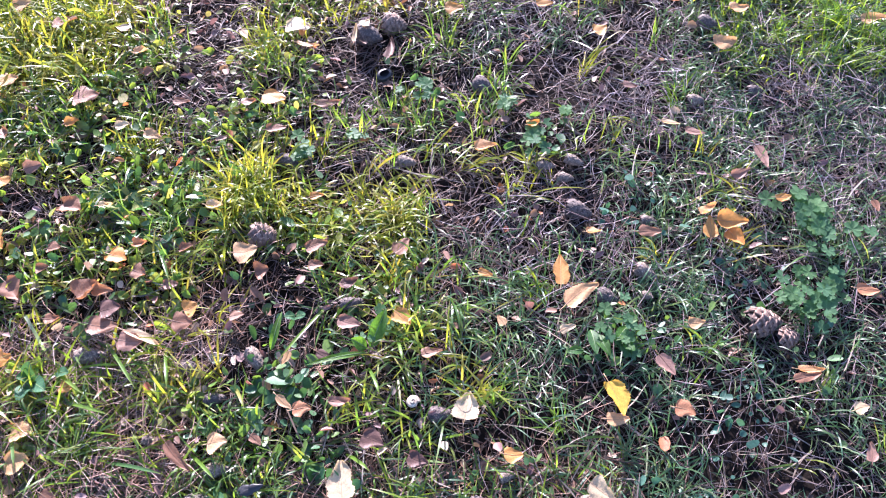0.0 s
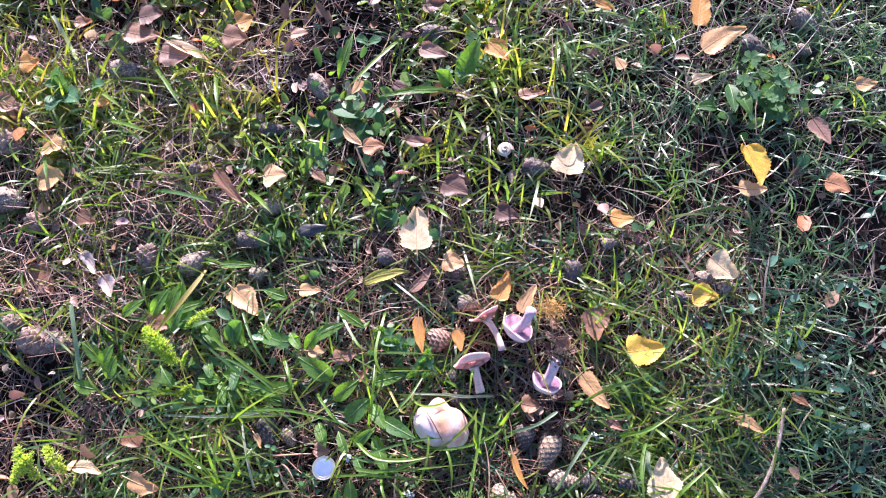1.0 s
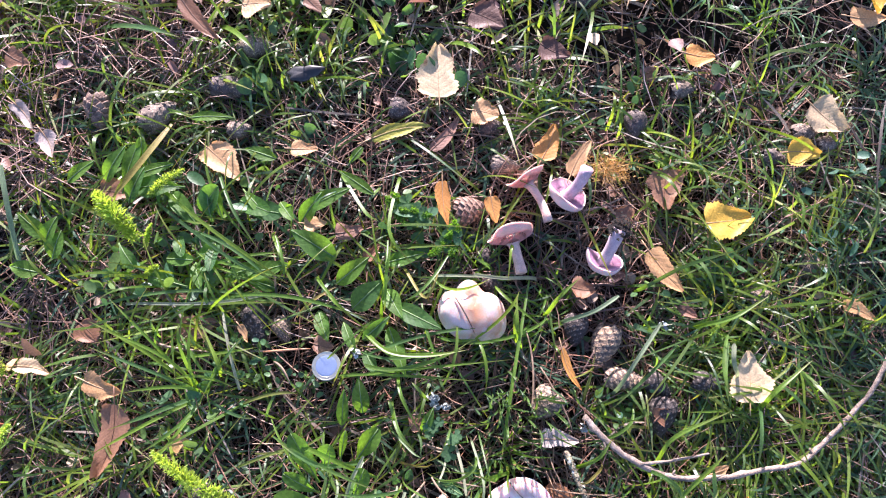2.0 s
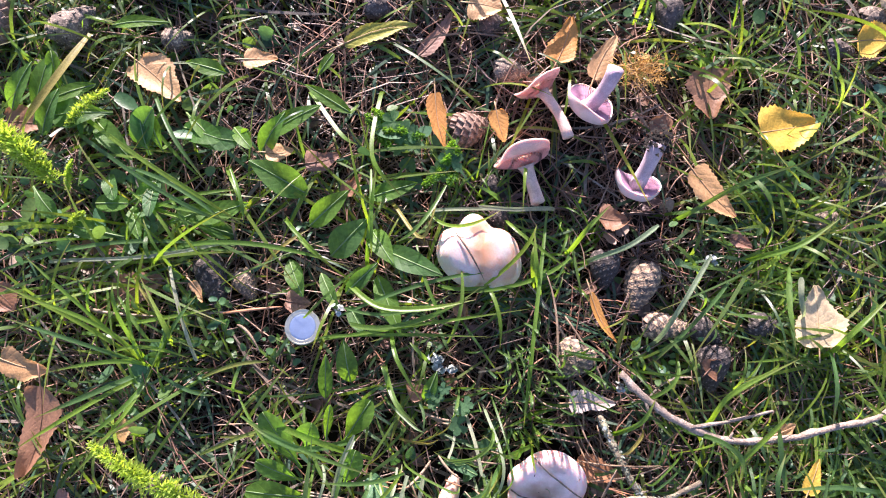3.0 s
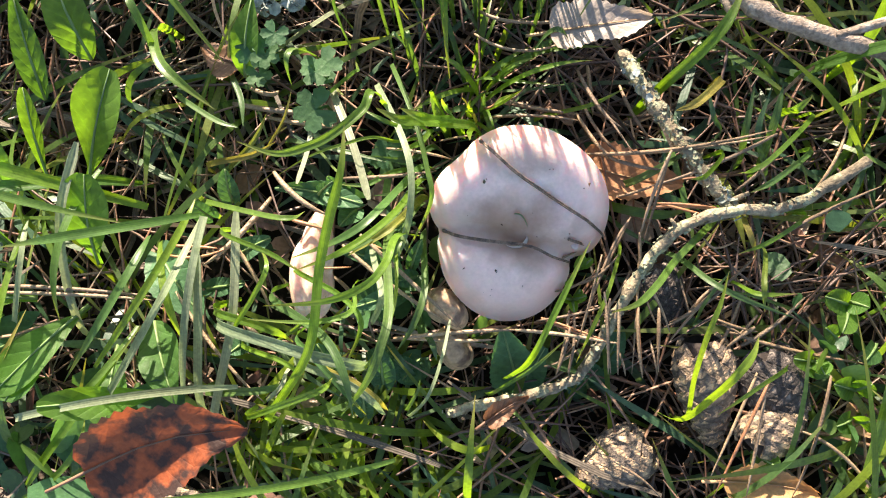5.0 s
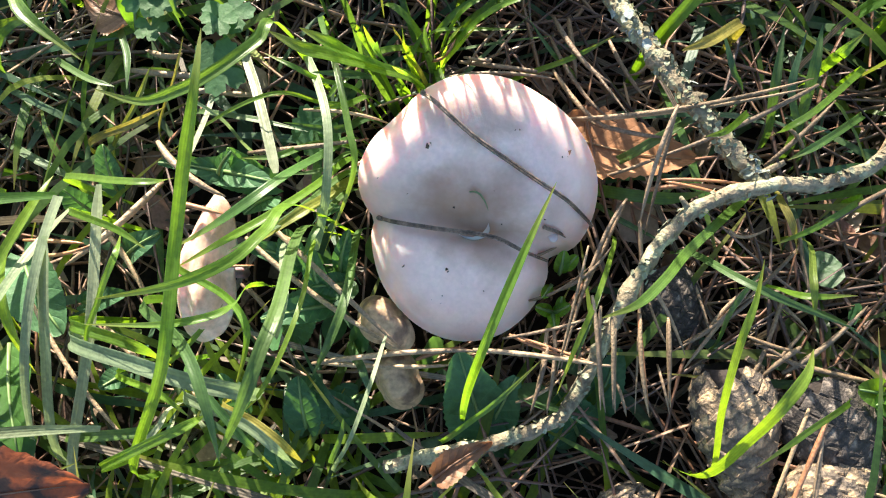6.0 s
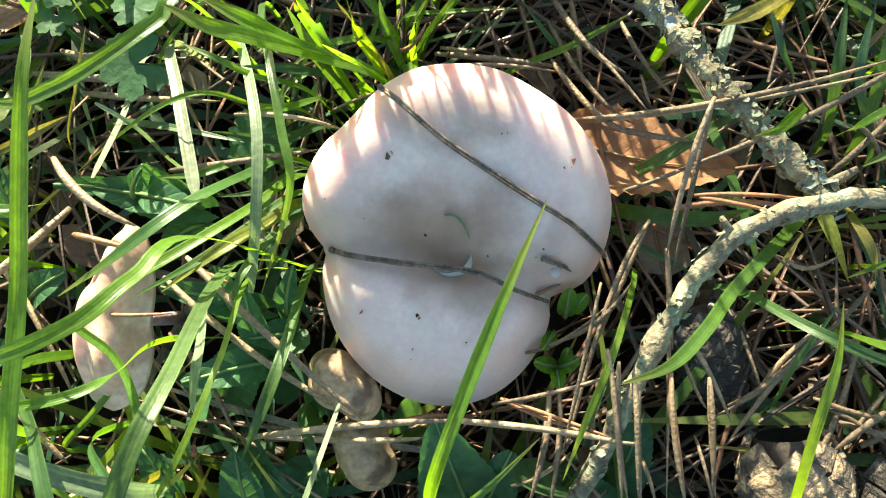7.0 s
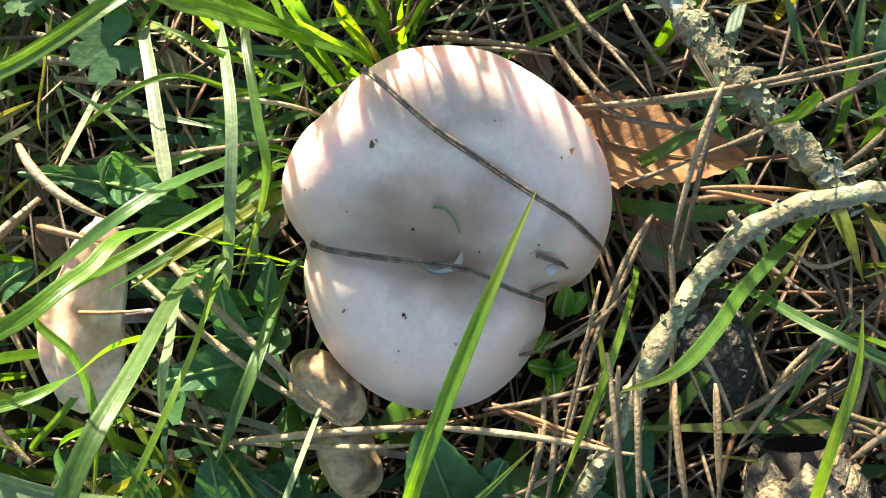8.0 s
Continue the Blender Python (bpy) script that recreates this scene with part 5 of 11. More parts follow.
pine_cone(-0.1877, 0.2616, -0.003, -85, 0.0306, 0.0205, "grey", False)
pine_cone(-0.3844, 0.4255, -0.003, -88, 0.0397, 0.0233, "grey", False)
pine_cone(-0.1459, 0.4250, -0.003, -143, 0.0410, 0.0215, "grey", False)
pine_cone(-0.2354, 0.4048, -0.003, -110, 0.0330, 0.0229, "dark", False)
pine_cone(-0.5048, 0.3297, -0.003, -99, 0.0401, 0.0349, "brown", False)
pine_cone(-0.4944, 0.3697, -0.003, -96, 0.0308, 0.0217, "grey", False)
pine_cone(-0.4896, 0.2601, -0.003, -94, 0.0375, 0.0301, "grey", False)
pine_cone(-0.4241, 0.1088, -0.003, -118, 0.0328, 0.0285, "brown", False)
pine_cone(-0.3971, 0.1046, -0.003, -99, 0.0270, 0.0235, "grey", False)
pine_cone(0.3528, 0.4871, -0.003, -119, 0.0319, 0.0251, "dark", False)
pine_cone(0.4177, 0.5272, -0.003, -126, 0.0323, 0.0226, "grey", False)
pine_cone(-0.1979, 0.3549, -0.003, -88, 0.0284, 0.0185, "dark", False)
pine_cone(-0.0192, 0.4866, -0.003, -80, 0.0342, 0.0190, "dark", False)
pine_cone(0.1016, 0.3218, -0.003, -88, 0.0319, 0.0217, "dark", False)
birch_leaf(-0.3680, 0.1975, 0.016, -139, 0.0295, 0.0120, "grey", 0.35, 0, 10)
birch_leaf(-0.3413, 0.1730, 0.016, -152, 0.0252, 0.0160, "grey", 0.35, 0, -8)
pine_cone(-0.4469, 0.1219, -0.003, -96, 0.0229, 0.0199, "brown", False)
pine_cone(0.3099, 0.1900, -0.003, -78, 0.0223, 0.0156, "grey", False)
pine_cone(0.2920, 0.0890, -0.008, -93, 0.0254, 0.0221, "grey", False)
pine_cone(-0.4458, 0.2390, -0.003, -119, 0.0253, 0.0194, "brown", False)
pine_cone(-0.2742, 0.3071, -0.003, -88, 0.0181, 0.0157, "grey", False)
pine_cone(0.4188, 0.4834, -0.003, -114, 0.0172, 0.0131, "grey", False)
pine_cone(-0.3482, 0.3357, -0.003, -96, 0.0239, 0.0159, "dark", False)
pine_cone(0.1886, 0.2359, -0.003, -79, 0.0220, 0.0160, "grey", False)
pine_cone(0.5600, 0.4311, -0.003, -93, 0.0487, 0.0406, "brown", False)
pine_cone(0.5932, 0.4030, -0.003, -81, 0.0350, 0.0304, "brown", False)
pine_cone(-0.1556, 0.6090, -0.003, -100, 0.0417, 0.0363, "brown", False)
pine_cone(-0.0010, 1.0193, -0.003, -110, 0.0472, 0.0411, "dark", False)
pine_cone(0.0484, 1.0409, -0.003, -109, 0.0429, 0.0373, "brown", False)
pine_cone(0.2908, 0.7157, -0.003, -93, 0.0311, 0.0165, "grey", False)
pine_cone(0.3209, 0.6924, -0.003, -93, 0.0272, 0.0181, "grey", False)
pine_cone(0.3385, 0.7291, -0.003, -114, 0.0305, 0.0184, "grey", False)
pine_cone(0.0661, 0.7352, -0.003, -105, 0.0320, 0.0202, "grey", False)
pine_cone(-0.2905, 0.6055, -0.003, -112, 0.0292, 0.0206, "grey", False)
pine_cone(-0.1240, 0.7498, -0.003, -111, 0.0351, 0.0221, "dark", False)
pine_cone(0.3281, 0.6368, -0.003, -115, 0.0413, 0.0301, "dark", False)
pine_cone(0.4391, 0.6089, -0.003, -102, 0.0260, 0.0158, "grey", False)
pine_cone(0.2044, 0.8961, -0.003, -126, 0.0345, 0.0295, "dark", False)
pine_cone(0.6192, 1.0187, -0.003, -113, 0.0359, 0.0312, "dark", False)

# twigs
twig("fallen_twig", "long bent grey-brown fallen twig lying in grass", [(0.1155, -0.0398, 0.0120), (0.1333, -0.0574, 0.0140), (0.1523, -0.0699, 0.0150), (0.1828, -0.0814, 0.0140), (0.2228, -0.0798, 0.0130), (0.2520, -0.0728, 0.0130), (0.2812, -0.0658, 0.0130), (0.3114, -0.0389, 0.0130), (0.3397, -0.0065, 0.0130), (0.3566, 0.0309, 0.0130), (0.3658, 0.0701, 0.0140)], 0.0025, mat_brown_bark, 7, 0.6, [(0.09, (0.2, -1, 0.2), 0.010), (0.3, (0.3, 1, 0.5), 0.006), (0.62, (-0.5, 1, 0.4), 0.006)])
twig("fallen_twig", "thin reddish straight twig beside a larger one", [(0.1580, -0.0729, 0.0160), (0.1838, -0.0686, 0.0170), (0.2096, -0.0625, 0.0180)], 0.0013, mat_brown_bark, 6, 0.6)
lichen_twig, line = twig("lichen_twig", "grey fallen twig crusted with green lichen", [(0.1026, -0.0669, 0.0060), (0.1088, -0.0812, 0.0080), (0.1148, -0.0939, 0.0100), (0.1219, -0.1080, 0.0110), (0.1271, -0.1167, 0.0120)], 0.0021, mat_bark, 8, 0.9, [(0.5, (0.6, -0.3, 0.5), 0.005), (0.93, (0.8, 0.3, 0.4), 0.006)])
lichen_flakes(lichen_twig, [line[k] for k in range(1, len(line))], 0.0026, 380, mat_lichen, 0.0007, 3)
lichen_flakes(lichen_twig, line[2:9] + line[-7:], 0.0028, 40, mat_blue_lichen, 0.0011, 4, "pale_lichen")
bent_twig, line = twig("bent_twig", "bent grey twig with lichen beside a mushroom", [(0.1647, -0.1077, 0.0120), (0.1421, -0.1176, 0.0130), (0.1264, -0.1168, 0.0140), (0.1103, -0.1205, 0.0140), (0.0994, -0.1307, 0.0120), (0.0908, -0.1427, 0.0100), (0.0857, -0.1510, 0.0070), (0.0794, -0.1595, 0.0040), (0.0699, -0.1629, 0.0030), (0.0544, -0.1651, 0.0020), (0.0388, -0.1665, 0.0020)], 0.0016, mat_bark, 7, 0.95, [(0.30, (-0.5, 0.8, 0.5), 0.004)])
lichen_flakes(bent_twig, [line[k] for k in range(4, len(line))], 0.0019, 260, mat_lichen, 0.0007, 6)
for x, y, z, count in ((-0.0661, -0.0001, 0.0120, 16), (-0.0034, -0.0324, 0.0040, 40), (0.0058, -0.0379, 0.0040, 30), (0.1145, -0.0502, 0.0080, 14), (0.1800, 0.0324, 0.0040, 12), (-0.0017, -0.0384, 0.0030, 26)):
    flake = thing("lichen_flake", "pale blue-grey lichen flake on litter", "lichen", (x, y, z), "lichen flakes")
    lichen_flakes(flake, [(0, 0, 0), (0.003, 0.001, 0), (-0.002, 0.003, 0)], 0.0022, count, mat_blue_lichen, 0.0018, count)

# more litter of the herb-rich corner
birch_leaf(-0.5412, 0.6129, 0.021, -128, 0.0374, 0.0445, "orange", 0.2, 0, 0)
birch_leaf(-0.4957, 0.5356, 0.021, -139, 0.0402, 0.0314, "brown", 0.2, 0, 0)
birch_leaf(-0.3882, 0.5060, 0.021, -51, 0.0351, 0.0387, "brown", 0.2, 0, 0)
birch_leaf(-0.3099, 0.4517, 0.021, -118, 0.0601, 0.0136, "cream", 0.2, 0, 0)
birch_leaf(-0.4413, 0.6615, 0.021, -107, 0.0319, 0.0328, "brown", 0.2, 0, 0)
birch_leaf(-0.3170, 0.5463, 0.021, -113, 0.0226, 0.0235, "brown", 0.2, 0, 0)
birch_leaf(-0.1400, 0.5348, 0.021, -76, 0.0196, 0.0279, "brown", 0.2, 0, 0)
birch_leaf(-0.5041, 0.3726, 0.017, -103, 0.0322, 0.0251, "mauve", 0.2, 0, 0)

# grass tufts whose blades can be told apart
tuft = grass_tuft("dense bright green grass tuft behind a mushroom cap", (0.0597, -0.0840, 0.0000))
blade_along(tuft, [(0.0597, -0.0840, -0.0200), (0.0576, -0.0842, 0.0120), (0.0506, -0.0847, 0.0260), (0.0435, -0.0852, 0.0360), (0.0392, -0.0855, 0.0420), (0.0340, -0.0824, 0.0440)], 0.0025, "fresh")
blade_along(tuft, [(0.0536, -0.0812, -0.0200), (0.0524, -0.0821, 0.0140), (0.0481, -0.0850, 0.0320), (0.0446, -0.0858, 0.0420), (0.0401, -0.0837, 0.0460)], 0.0026, "fresh")
blade_along(tuft, [(0.0583, -0.0835, -0.0200), (0.0578, -0.0847, 0.0120), (0.0560, -0.0885, 0.0300), (0.0557, -0.0939, 0.0480)], 0.0013, "fresh")
blade_along(tuft, [(0.0522, -0.0787, -0.0200), (0.0518, -0.0791, 0.0040), (0.0506, -0.0803, 0.0220), (0.0499, -0.0803, 0.0360)], 0.0022, "fresh")
blade_along(tuft, [(0.0484, -0.0806, -0.0200), (0.0483, -0.0805, 0.0040), (0.0477, -0.0802, 0.0180), (0.0468, -0.0778, 0.0300)], 0.0019, "dull")
blade_along(tuft, [(0.0566, -0.0788, -0.0200), (0.0566, -0.0794, 0.0040), (0.0565, -0.0813, 0.0220), (0.0571, -0.0814, 0.0360)], 0.0017, "fresh")
blade_along(tuft, [(0.0602, -0.0772, -0.0200), (0.0603, -0.0779, 0.0020), (0.0605, -0.0799, 0.0200), (0.0610, -0.0790, 0.0300)], 0.0014, "dull")
blade_along(tuft, [(0.0622, -0.0766, -0.0200), (0.0628, -0.0773, 0.0020), (0.0648, -0.0795, 0.0200), (0.0685, -0.0801, 0.0300)], 0.0014, "fresh")
blade_along(tuft, [(0.0590, -0.0811, -0.0200), (0.0583, -0.0807, 0.0040), (0.0559, -0.0794, 0.0220), (0.0551, -0.0801, 0.0340)], 0.0013, "yellow")
blade_along(tuft, [(0.0528, -0.0781, -0.0200), (0.0538, -0.0782, 0.0000), (0.0571, -0.0786, 0.0160), (0.0616, -0.0771, 0.0260)], 0.0011, "dull")
blade_along(tuft, [(0.0603, -0.0771, -0.0200), (0.0616, -0.0775, 0.0000), (0.0661, -0.0785, 0.0140), (0.0714, -0.0780, 0.0240)], 0.0010, "fresh")
blade_along(tuft, [(0.0475, -0.0766, -0.0200), (0.0464, -0.0773, 0.0000), (0.0431, -0.0797, 0.0120), (0.0354, -0.0810, 0.0200)], 0.0018, "dull")
blade_along(tuft, [(0.0456, -0.0793, -0.0200), (0.0445, -0.0811, 0.0000), (0.0412, -0.0870, 0.0140), (0.0347, -0.0891, 0.0200)], 0.0014, "fresh")
blade_along(tuft, [(0.0460, -0.0849, -0.0200), (0.0440, -0.0861, -0.0000), (0.0374, -0.0903, 0.0080), (0.0261, -0.0883, 0.0120)], 0.0016, "dull")
blade_along(tuft, [(0.0496, -0.0800, -0.0200), (0.0490, -0.0788, 0.0020), (0.0469, -0.0748, 0.0200), (0.0474, -0.0758, 0.0280)], 0.0012, "fresh")
blade_along(tuft, [(0.0580, -0.0659, -0.0200), (0.0610, -0.0672, 0.0000), (0.0710, -0.0715, 0.0080), (0.0825, -0.0751, 0.0120)], 0.0008, "fresh")
tuft = grass_tuft("long grass blades arching over a small folded mushroom", (0.0426, -0.0902, 0.0000))
blade_along(tuft, [(0.0426, -0.0902, -0.0200), (0.0408, -0.0924, 0.0060), (0.0348, -0.0997, 0.0200), (0.0304, -0.1053, 0.0300), (0.0247, -0.1101, 0.0340), (0.0150, -0.1134, 0.0300), (0.0027, -0.1154, 0.0220)], 0.0019, "fresh")
blade_along(tuft, [(0.0408, -0.0938, -0.0200), (0.0392, -0.0964, 0.0040), (0.0336, -0.1050, 0.0180), (0.0257, -0.1117, 0.0260), (0.0162, -0.1162, 0.0280), (0.0029, -0.1189, 0.0200)], 0.0016, "fresh")
blade_along(tuft, [(0.0399, -0.0965, -0.0200), (0.0379, -0.0990, 0.0020), (0.0309, -0.1074, 0.0140), (0.0252, -0.1127, 0.0200), (0.0142, -0.1169, 0.0200)], 0.0014, "dull")
blade_along(tuft, [(0.0409, -0.1001, -0.0200), (0.0394, -0.1017, 0.0040), (0.0343, -0.1072, 0.0140), (0.0291, -0.1114, 0.0200), (0.0178, -0.1165, 0.0180)], 0.0020, "yellow")
blade_along(tuft, [(0.0423, -0.0829, -0.0200), (0.0406, -0.0835, 0.0020), (0.0351, -0.0856, 0.0140), (0.0294, -0.0847, 0.0200), (0.0219, -0.0853, 0.0200), (0.0089, -0.0861, 0.0120), (-0.0036, -0.0898, 0.0060)], 0.0008, "fresh")
blade_along(tuft, [(0.0444, -0.0809, -0.0200), (0.0427, -0.0812, 0.0060), (0.0368, -0.0822, 0.0180), (0.0324, -0.0807, 0.0240), (0.0261, -0.0761, 0.0220)], 0.0010, "fresh")
blade_along(tuft, [(0.0398, -0.0919, -0.0200), (0.0380, -0.0923, 0.0000), (0.0319, -0.0937, 0.0100), (0.0248, -0.0970, 0.0160), (0.0151, -0.0950, 0.0120)], 0.0013, "fresh")
blade_along(tuft, [(0.0398, -0.1016, -0.0200), (0.0386, -0.1033, 0.0020), (0.0348, -0.1091, 0.0120), (0.0323, -0.1160, 0.0200), (0.0285, -0.1202, 0.0160)], 0.0014, "dull")
blade_along(tuft, [(0.0399, -0.0922, -0.0200), (0.0383, -0.0938, 0.0000), (0.0330, -0.0992, 0.0080), (0.0255, -0.0998, 0.0100)], 0.0010, "dull")
tuft = grass_tuft("tall grass blades standing before the mushrooms", (-0.0159, -0.1644, 0.0000))
blade_along(tuft, [(-0.0159, -0.1644, -0.0200), (-0.0115, -0.1603, 0.0150), (0.0102, -0.1398, 0.0440), (0.0169, -0.1201, 0.0500), (0.0220, -0.1088, 0.0560), (0.0272, -0.0989, 0.0620), (0.0290, -0.0894, 0.0620)], 0.0020, "fresh")
blade_along(tuft, [(0.0329, -0.0731, -0.0200), (0.0322, -0.0748, 0.0300), (0.0295, -0.0807, 0.0370), (0.0213, -0.0864, 0.0390), (0.0142, -0.0884, 0.0380), (0.0056, -0.0886, 0.0360), (-0.0045, -0.0839, 0.0340)], 0.0020, "fresh")
blade_along(tuft, [(0.0357, -0.1117, -0.0200), (0.0352, -0.1136, 0.0400), (0.0334, -0.1200, 0.0540), (0.0291, -0.1245, 0.0580), (0.0194, -0.1271, 0.0580), (0.0026, -0.1268, 0.0500)], 0.0016, "fresh")
blade_along(tuft, [(0.0182, -0.1231, -0.0200), (0.0192, -0.1246, 0.0200), (0.0225, -0.1295, 0.0400), (0.0200, -0.1317, 0.0460), (0.0112, -0.1320, 0.0460), (-0.0054, -0.1299, 0.0400)], 0.0012, "fresh")
blade_along(tuft, [(0.0284, -0.1084, -0.0200), (0.0291, -0.1137, 0.0160), (0.0313, -0.1312, 0.0440), (0.0295, -0.1387, 0.0500), (0.0248, -0.1472, 0.0480), (0.0147, -0.1574, 0.0360)], 0.0020, "dull")
blade_along(tuft, [(-0.0101, -0.1224, -0.0200), (-0.0048, -0.1252, 0.0200), (0.0145, -0.1355, 0.0450), (0.0199, -0.1449, 0.0500), (0.0200, -0.1557, 0.0460)], 0.0019, "dull")
blade_along(tuft, [(0.0314, -0.1105, -0.0200), (0.0313, -0.1147, 0.0120), (0.0313, -0.1287, 0.0280), (0.0273, -0.1392, 0.0320), (0.0220, -0.1460, 0.0300), (0.0168, -0.1492, 0.0240)], 0.0009, "fresh")
blade_along(tuft, [(-0.0028, -0.1159, -0.0200), (0.0016, -0.1183, 0.0160), (0.0162, -0.1264, 0.0300), (0.0223, -0.1323, 0.0360), (0.0215, -0.1375, 0.0340), (0.0139, -0.1476, 0.0240)], 0.0014, "fresh")
blade_along(tuft, [(-0.0198, -0.1373, -0.0200), (-0.0163, -0.1344, 0.0200), (-0.0046, -0.1249, 0.0360), (0.0013, -0.1177, 0.0400), (-0.0029, -0.1117, 0.0300)], 0.0012, "fresh")
blade_along(tuft, [(-0.0259, -0.0944, -0.0200), (-0.0202, -0.0965, 0.0200), (0.0029, -0.1047, 0.0400), (0.0098, -0.1062, 0.0420), (0.0116, -0.1044, 0.0360)], 0.0012, "fresh")
blade_along(tuft, [(-0.0194, -0.1035, -0.0200), (-0.0140, -0.1060, 0.0280), (0.0043, -0.1145, 0.0450), (0.0120, -0.1196, 0.0500)], 0.0012, "fresh")
blade_along(tuft, [(-0.0208, -0.1594, -0.0200), (-0.0156, -0.1578, 0.0200), (0.0016, -0.1527, 0.0340), (0.0113, -0.1497, 0.0380), (0.0123, -0.1483, 0.0300)], 0.0016, "fresh")
tuft = grass_tuft("grass blades spreading low over dark litter", (-0.0264, -0.1291, 0.0000))
blade_along(tuft, [(-0.0264, -0.1291, -0.0200), (-0.0208, -0.1310, 0.0200), (-0.0003, -0.1380, 0.0320), (0.0103, -0.1421, 0.0340), (0.0184, -0.1447, 0.0340), (0.0216, -0.1465, 0.0280)], 0.0028, "pale")
blade_along(tuft, [(-0.0276, -0.1257, -0.0200), (-0.0231, -0.1272, 0.0160), (-0.0082, -0.1321, 0.0260), (-0.0022, -0.1351, 0.0260), (-0.0005, -0.1389, 0.0180)], 0.0022, "fresh")
blade_along(tuft, [(-0.0087, -0.1438, -0.0200), (-0.0039, -0.1456, 0.0060), (0.0119, -0.1516, 0.0160), (0.0197, -0.1576, 0.0180), (0.0213, -0.1635, 0.0100)], 0.0023, "pale")
blade_along(tuft, [(0.0016, -0.1476, -0.0200), (0.0045, -0.1488, 0.0060), (0.0141, -0.1527, 0.0140), (0.0201, -0.1580, 0.0140), (0.0223, -0.1629, 0.0080)], 0.0020, "yellow")
blade_along(tuft, [(0.0379, -0.1094, -0.0200), (0.0380, -0.1137, 0.0000), (0.0384, -0.1281, 0.0200), (0.0343, -0.1376, 0.0220), (0.0283, -0.1446, 0.0160)], 0.0017, "dull")
blade_along(tuft, [(0.0225, -0.1109, -0.0200), (0.0236, -0.1146, 0.0100), (0.0273, -0.1271, 0.0260), (0.0261, -0.1317, 0.0260), (0.0226, -0.1359, 0.0200)], 0.0017, "pale")
blade_along(tuft, [(-0.0062, -0.1469, -0.0200), (-0.0064, -0.1480, 0.0060), (-0.0072, -0.1515, 0.0120), (-0.0128, -0.1558, 0.0100)], 0.0011, "pale")
blade_along(tuft, [(0.0252, -0.1684, -0.0200), (0.0276, -0.1660, 0.0040), (0.0356, -0.1580, 0.0200), (0.0407, -0.1481, 0.0200), (0.0440, -0.1379, 0.0120)], 0.0008, "pale")
blade_along(tuft, [(0.0255, -0.1665, -0.0200), (0.0269, -0.1646, 0.0020), (0.0315, -0.1583, 0.0100), (0.0335, -0.1539, 0.0140)], 0.0010, "dull")
blade_along(tuft, [(0.0499, -0.1643, -0.0200), (0.0523, -0.1628, 0.0000), (0.0602, -0.1576, 0.0100), (0.0661, -0.1537, 0.0150), (0.0754, -0.1467, 0.0180)], 0.0011, "fresh")
blade_along(tuft, [(-0.0375, -0.1519, -0.0200), (-0.0332, -0.1519, 0.0040), (-0.0190, -0.1521, 0.0120), (-0.0111, -0.1521, 0.0120), (-0.0068, -0.1516, 0.0060)], 0.0020, "dull")
blade_along(tuft, [(-0.0159, -0.1422, -0.0200), (-0.0122, -0.1404, 0.0000), (-0.0001, -0.1346, 0.0100), (0.0090, -0.1271, 0.0120)], 0.0011, "fresh")
blade_along(tuft, [(-0.0250, -0.1377, -0.0200), (-0.0204, -0.1392, 0.0040), (-0.0049, -0.1442, 0.0160), (0.0008, -0.1502, 0.0140)], 0.0013, "fresh")
blade_along(tuft, [(-0.0057, -0.1373, -0.0200), (-0.0035, -0.1389, 0.0040), (0.0038, -0.1444, 0.0140), (0.0118, -0.1555, 0.0140), (0.0152, -0.1638, 0.0060)], 0.0016, "fresh")
blade_along(tuft, [(0.0327, -0.1374, -0.0200), (0.0338, -0.1390, 0.0000), (0.0377, -0.1445, 0.0100), (0.0383, -0.1500, 0.0080)], 0.0016, "dull")
tuft = grass_tuft("withered and bluish upright grass blades", (0.0280, -0.0612, 0.0000))
blade_along(tuft, [(0.0280, -0.0612, -0.0200), (0.0300, -0.0663, 0.0040), (0.0365, -0.0832, 0.0200), (0.0390, -0.0956, 0.0260), (0.0369, -0.1082, 0.0240), (0.0313, -0.1182, 0.0140)], 0.0016, "pale")
blade_along(tuft, [(0.0150, -0.0617, -0.0200), (0.0164, -0.0661, 0.0040), (0.0213, -0.0805, 0.0140), (0.0240, -0.0916, 0.0180), (0.0258, -0.1018, 0.0200)], 0.0019, "pale")
blade_along(tuft, [(0.0093, -0.0608, -0.0200), (0.0092, -0.0656, 0.0000), (0.0087, -0.0817, 0.0100), (0.0046, -0.0940, 0.0140)], 0.0014, "pale")
blade_along(tuft, [(0.0335, -0.0552, -0.0200), (0.0352, -0.0609, 0.0040), (0.0414, -0.0814, 0.0240), (0.0435, -0.0960, 0.0280), (0.0432, -0.1055, 0.0260), (0.0332, -0.1185, 0.0140)], 0.0012, "fresh")
blade_along(tuft, [(-0.0113, -0.0842, -0.0200), (-0.0081, -0.0821, 0.0000), (0.0029, -0.0751, 0.0140), (0.0073, -0.0677, 0.0180)], 0.0008, "yellow")
blade_along(tuft, [(-0.0241, -0.0872, -0.0200), (-0.0200, -0.0855, 0.0000), (-0.0064, -0.0799, 0.0140), (-0.0007, -0.0737, 0.0180)], 0.0013, "yellow")
blade_along(tuft, [(-0.0313, -0.0822, -0.0200), (-0.0260, -0.0825, 0.0000), (-0.0084, -0.0836, 0.0120), (-0.0010, -0.0809, 0.0120)], 0.0016, "yellow")
blade_along(tuft, [(-0.0383, -0.0559, -0.0200), (-0.0336, -0.0596, 0.0000), (-0.0174, -0.0723, 0.0140), (-0.0101, -0.0760, 0.0160)], 0.0014, "dull")
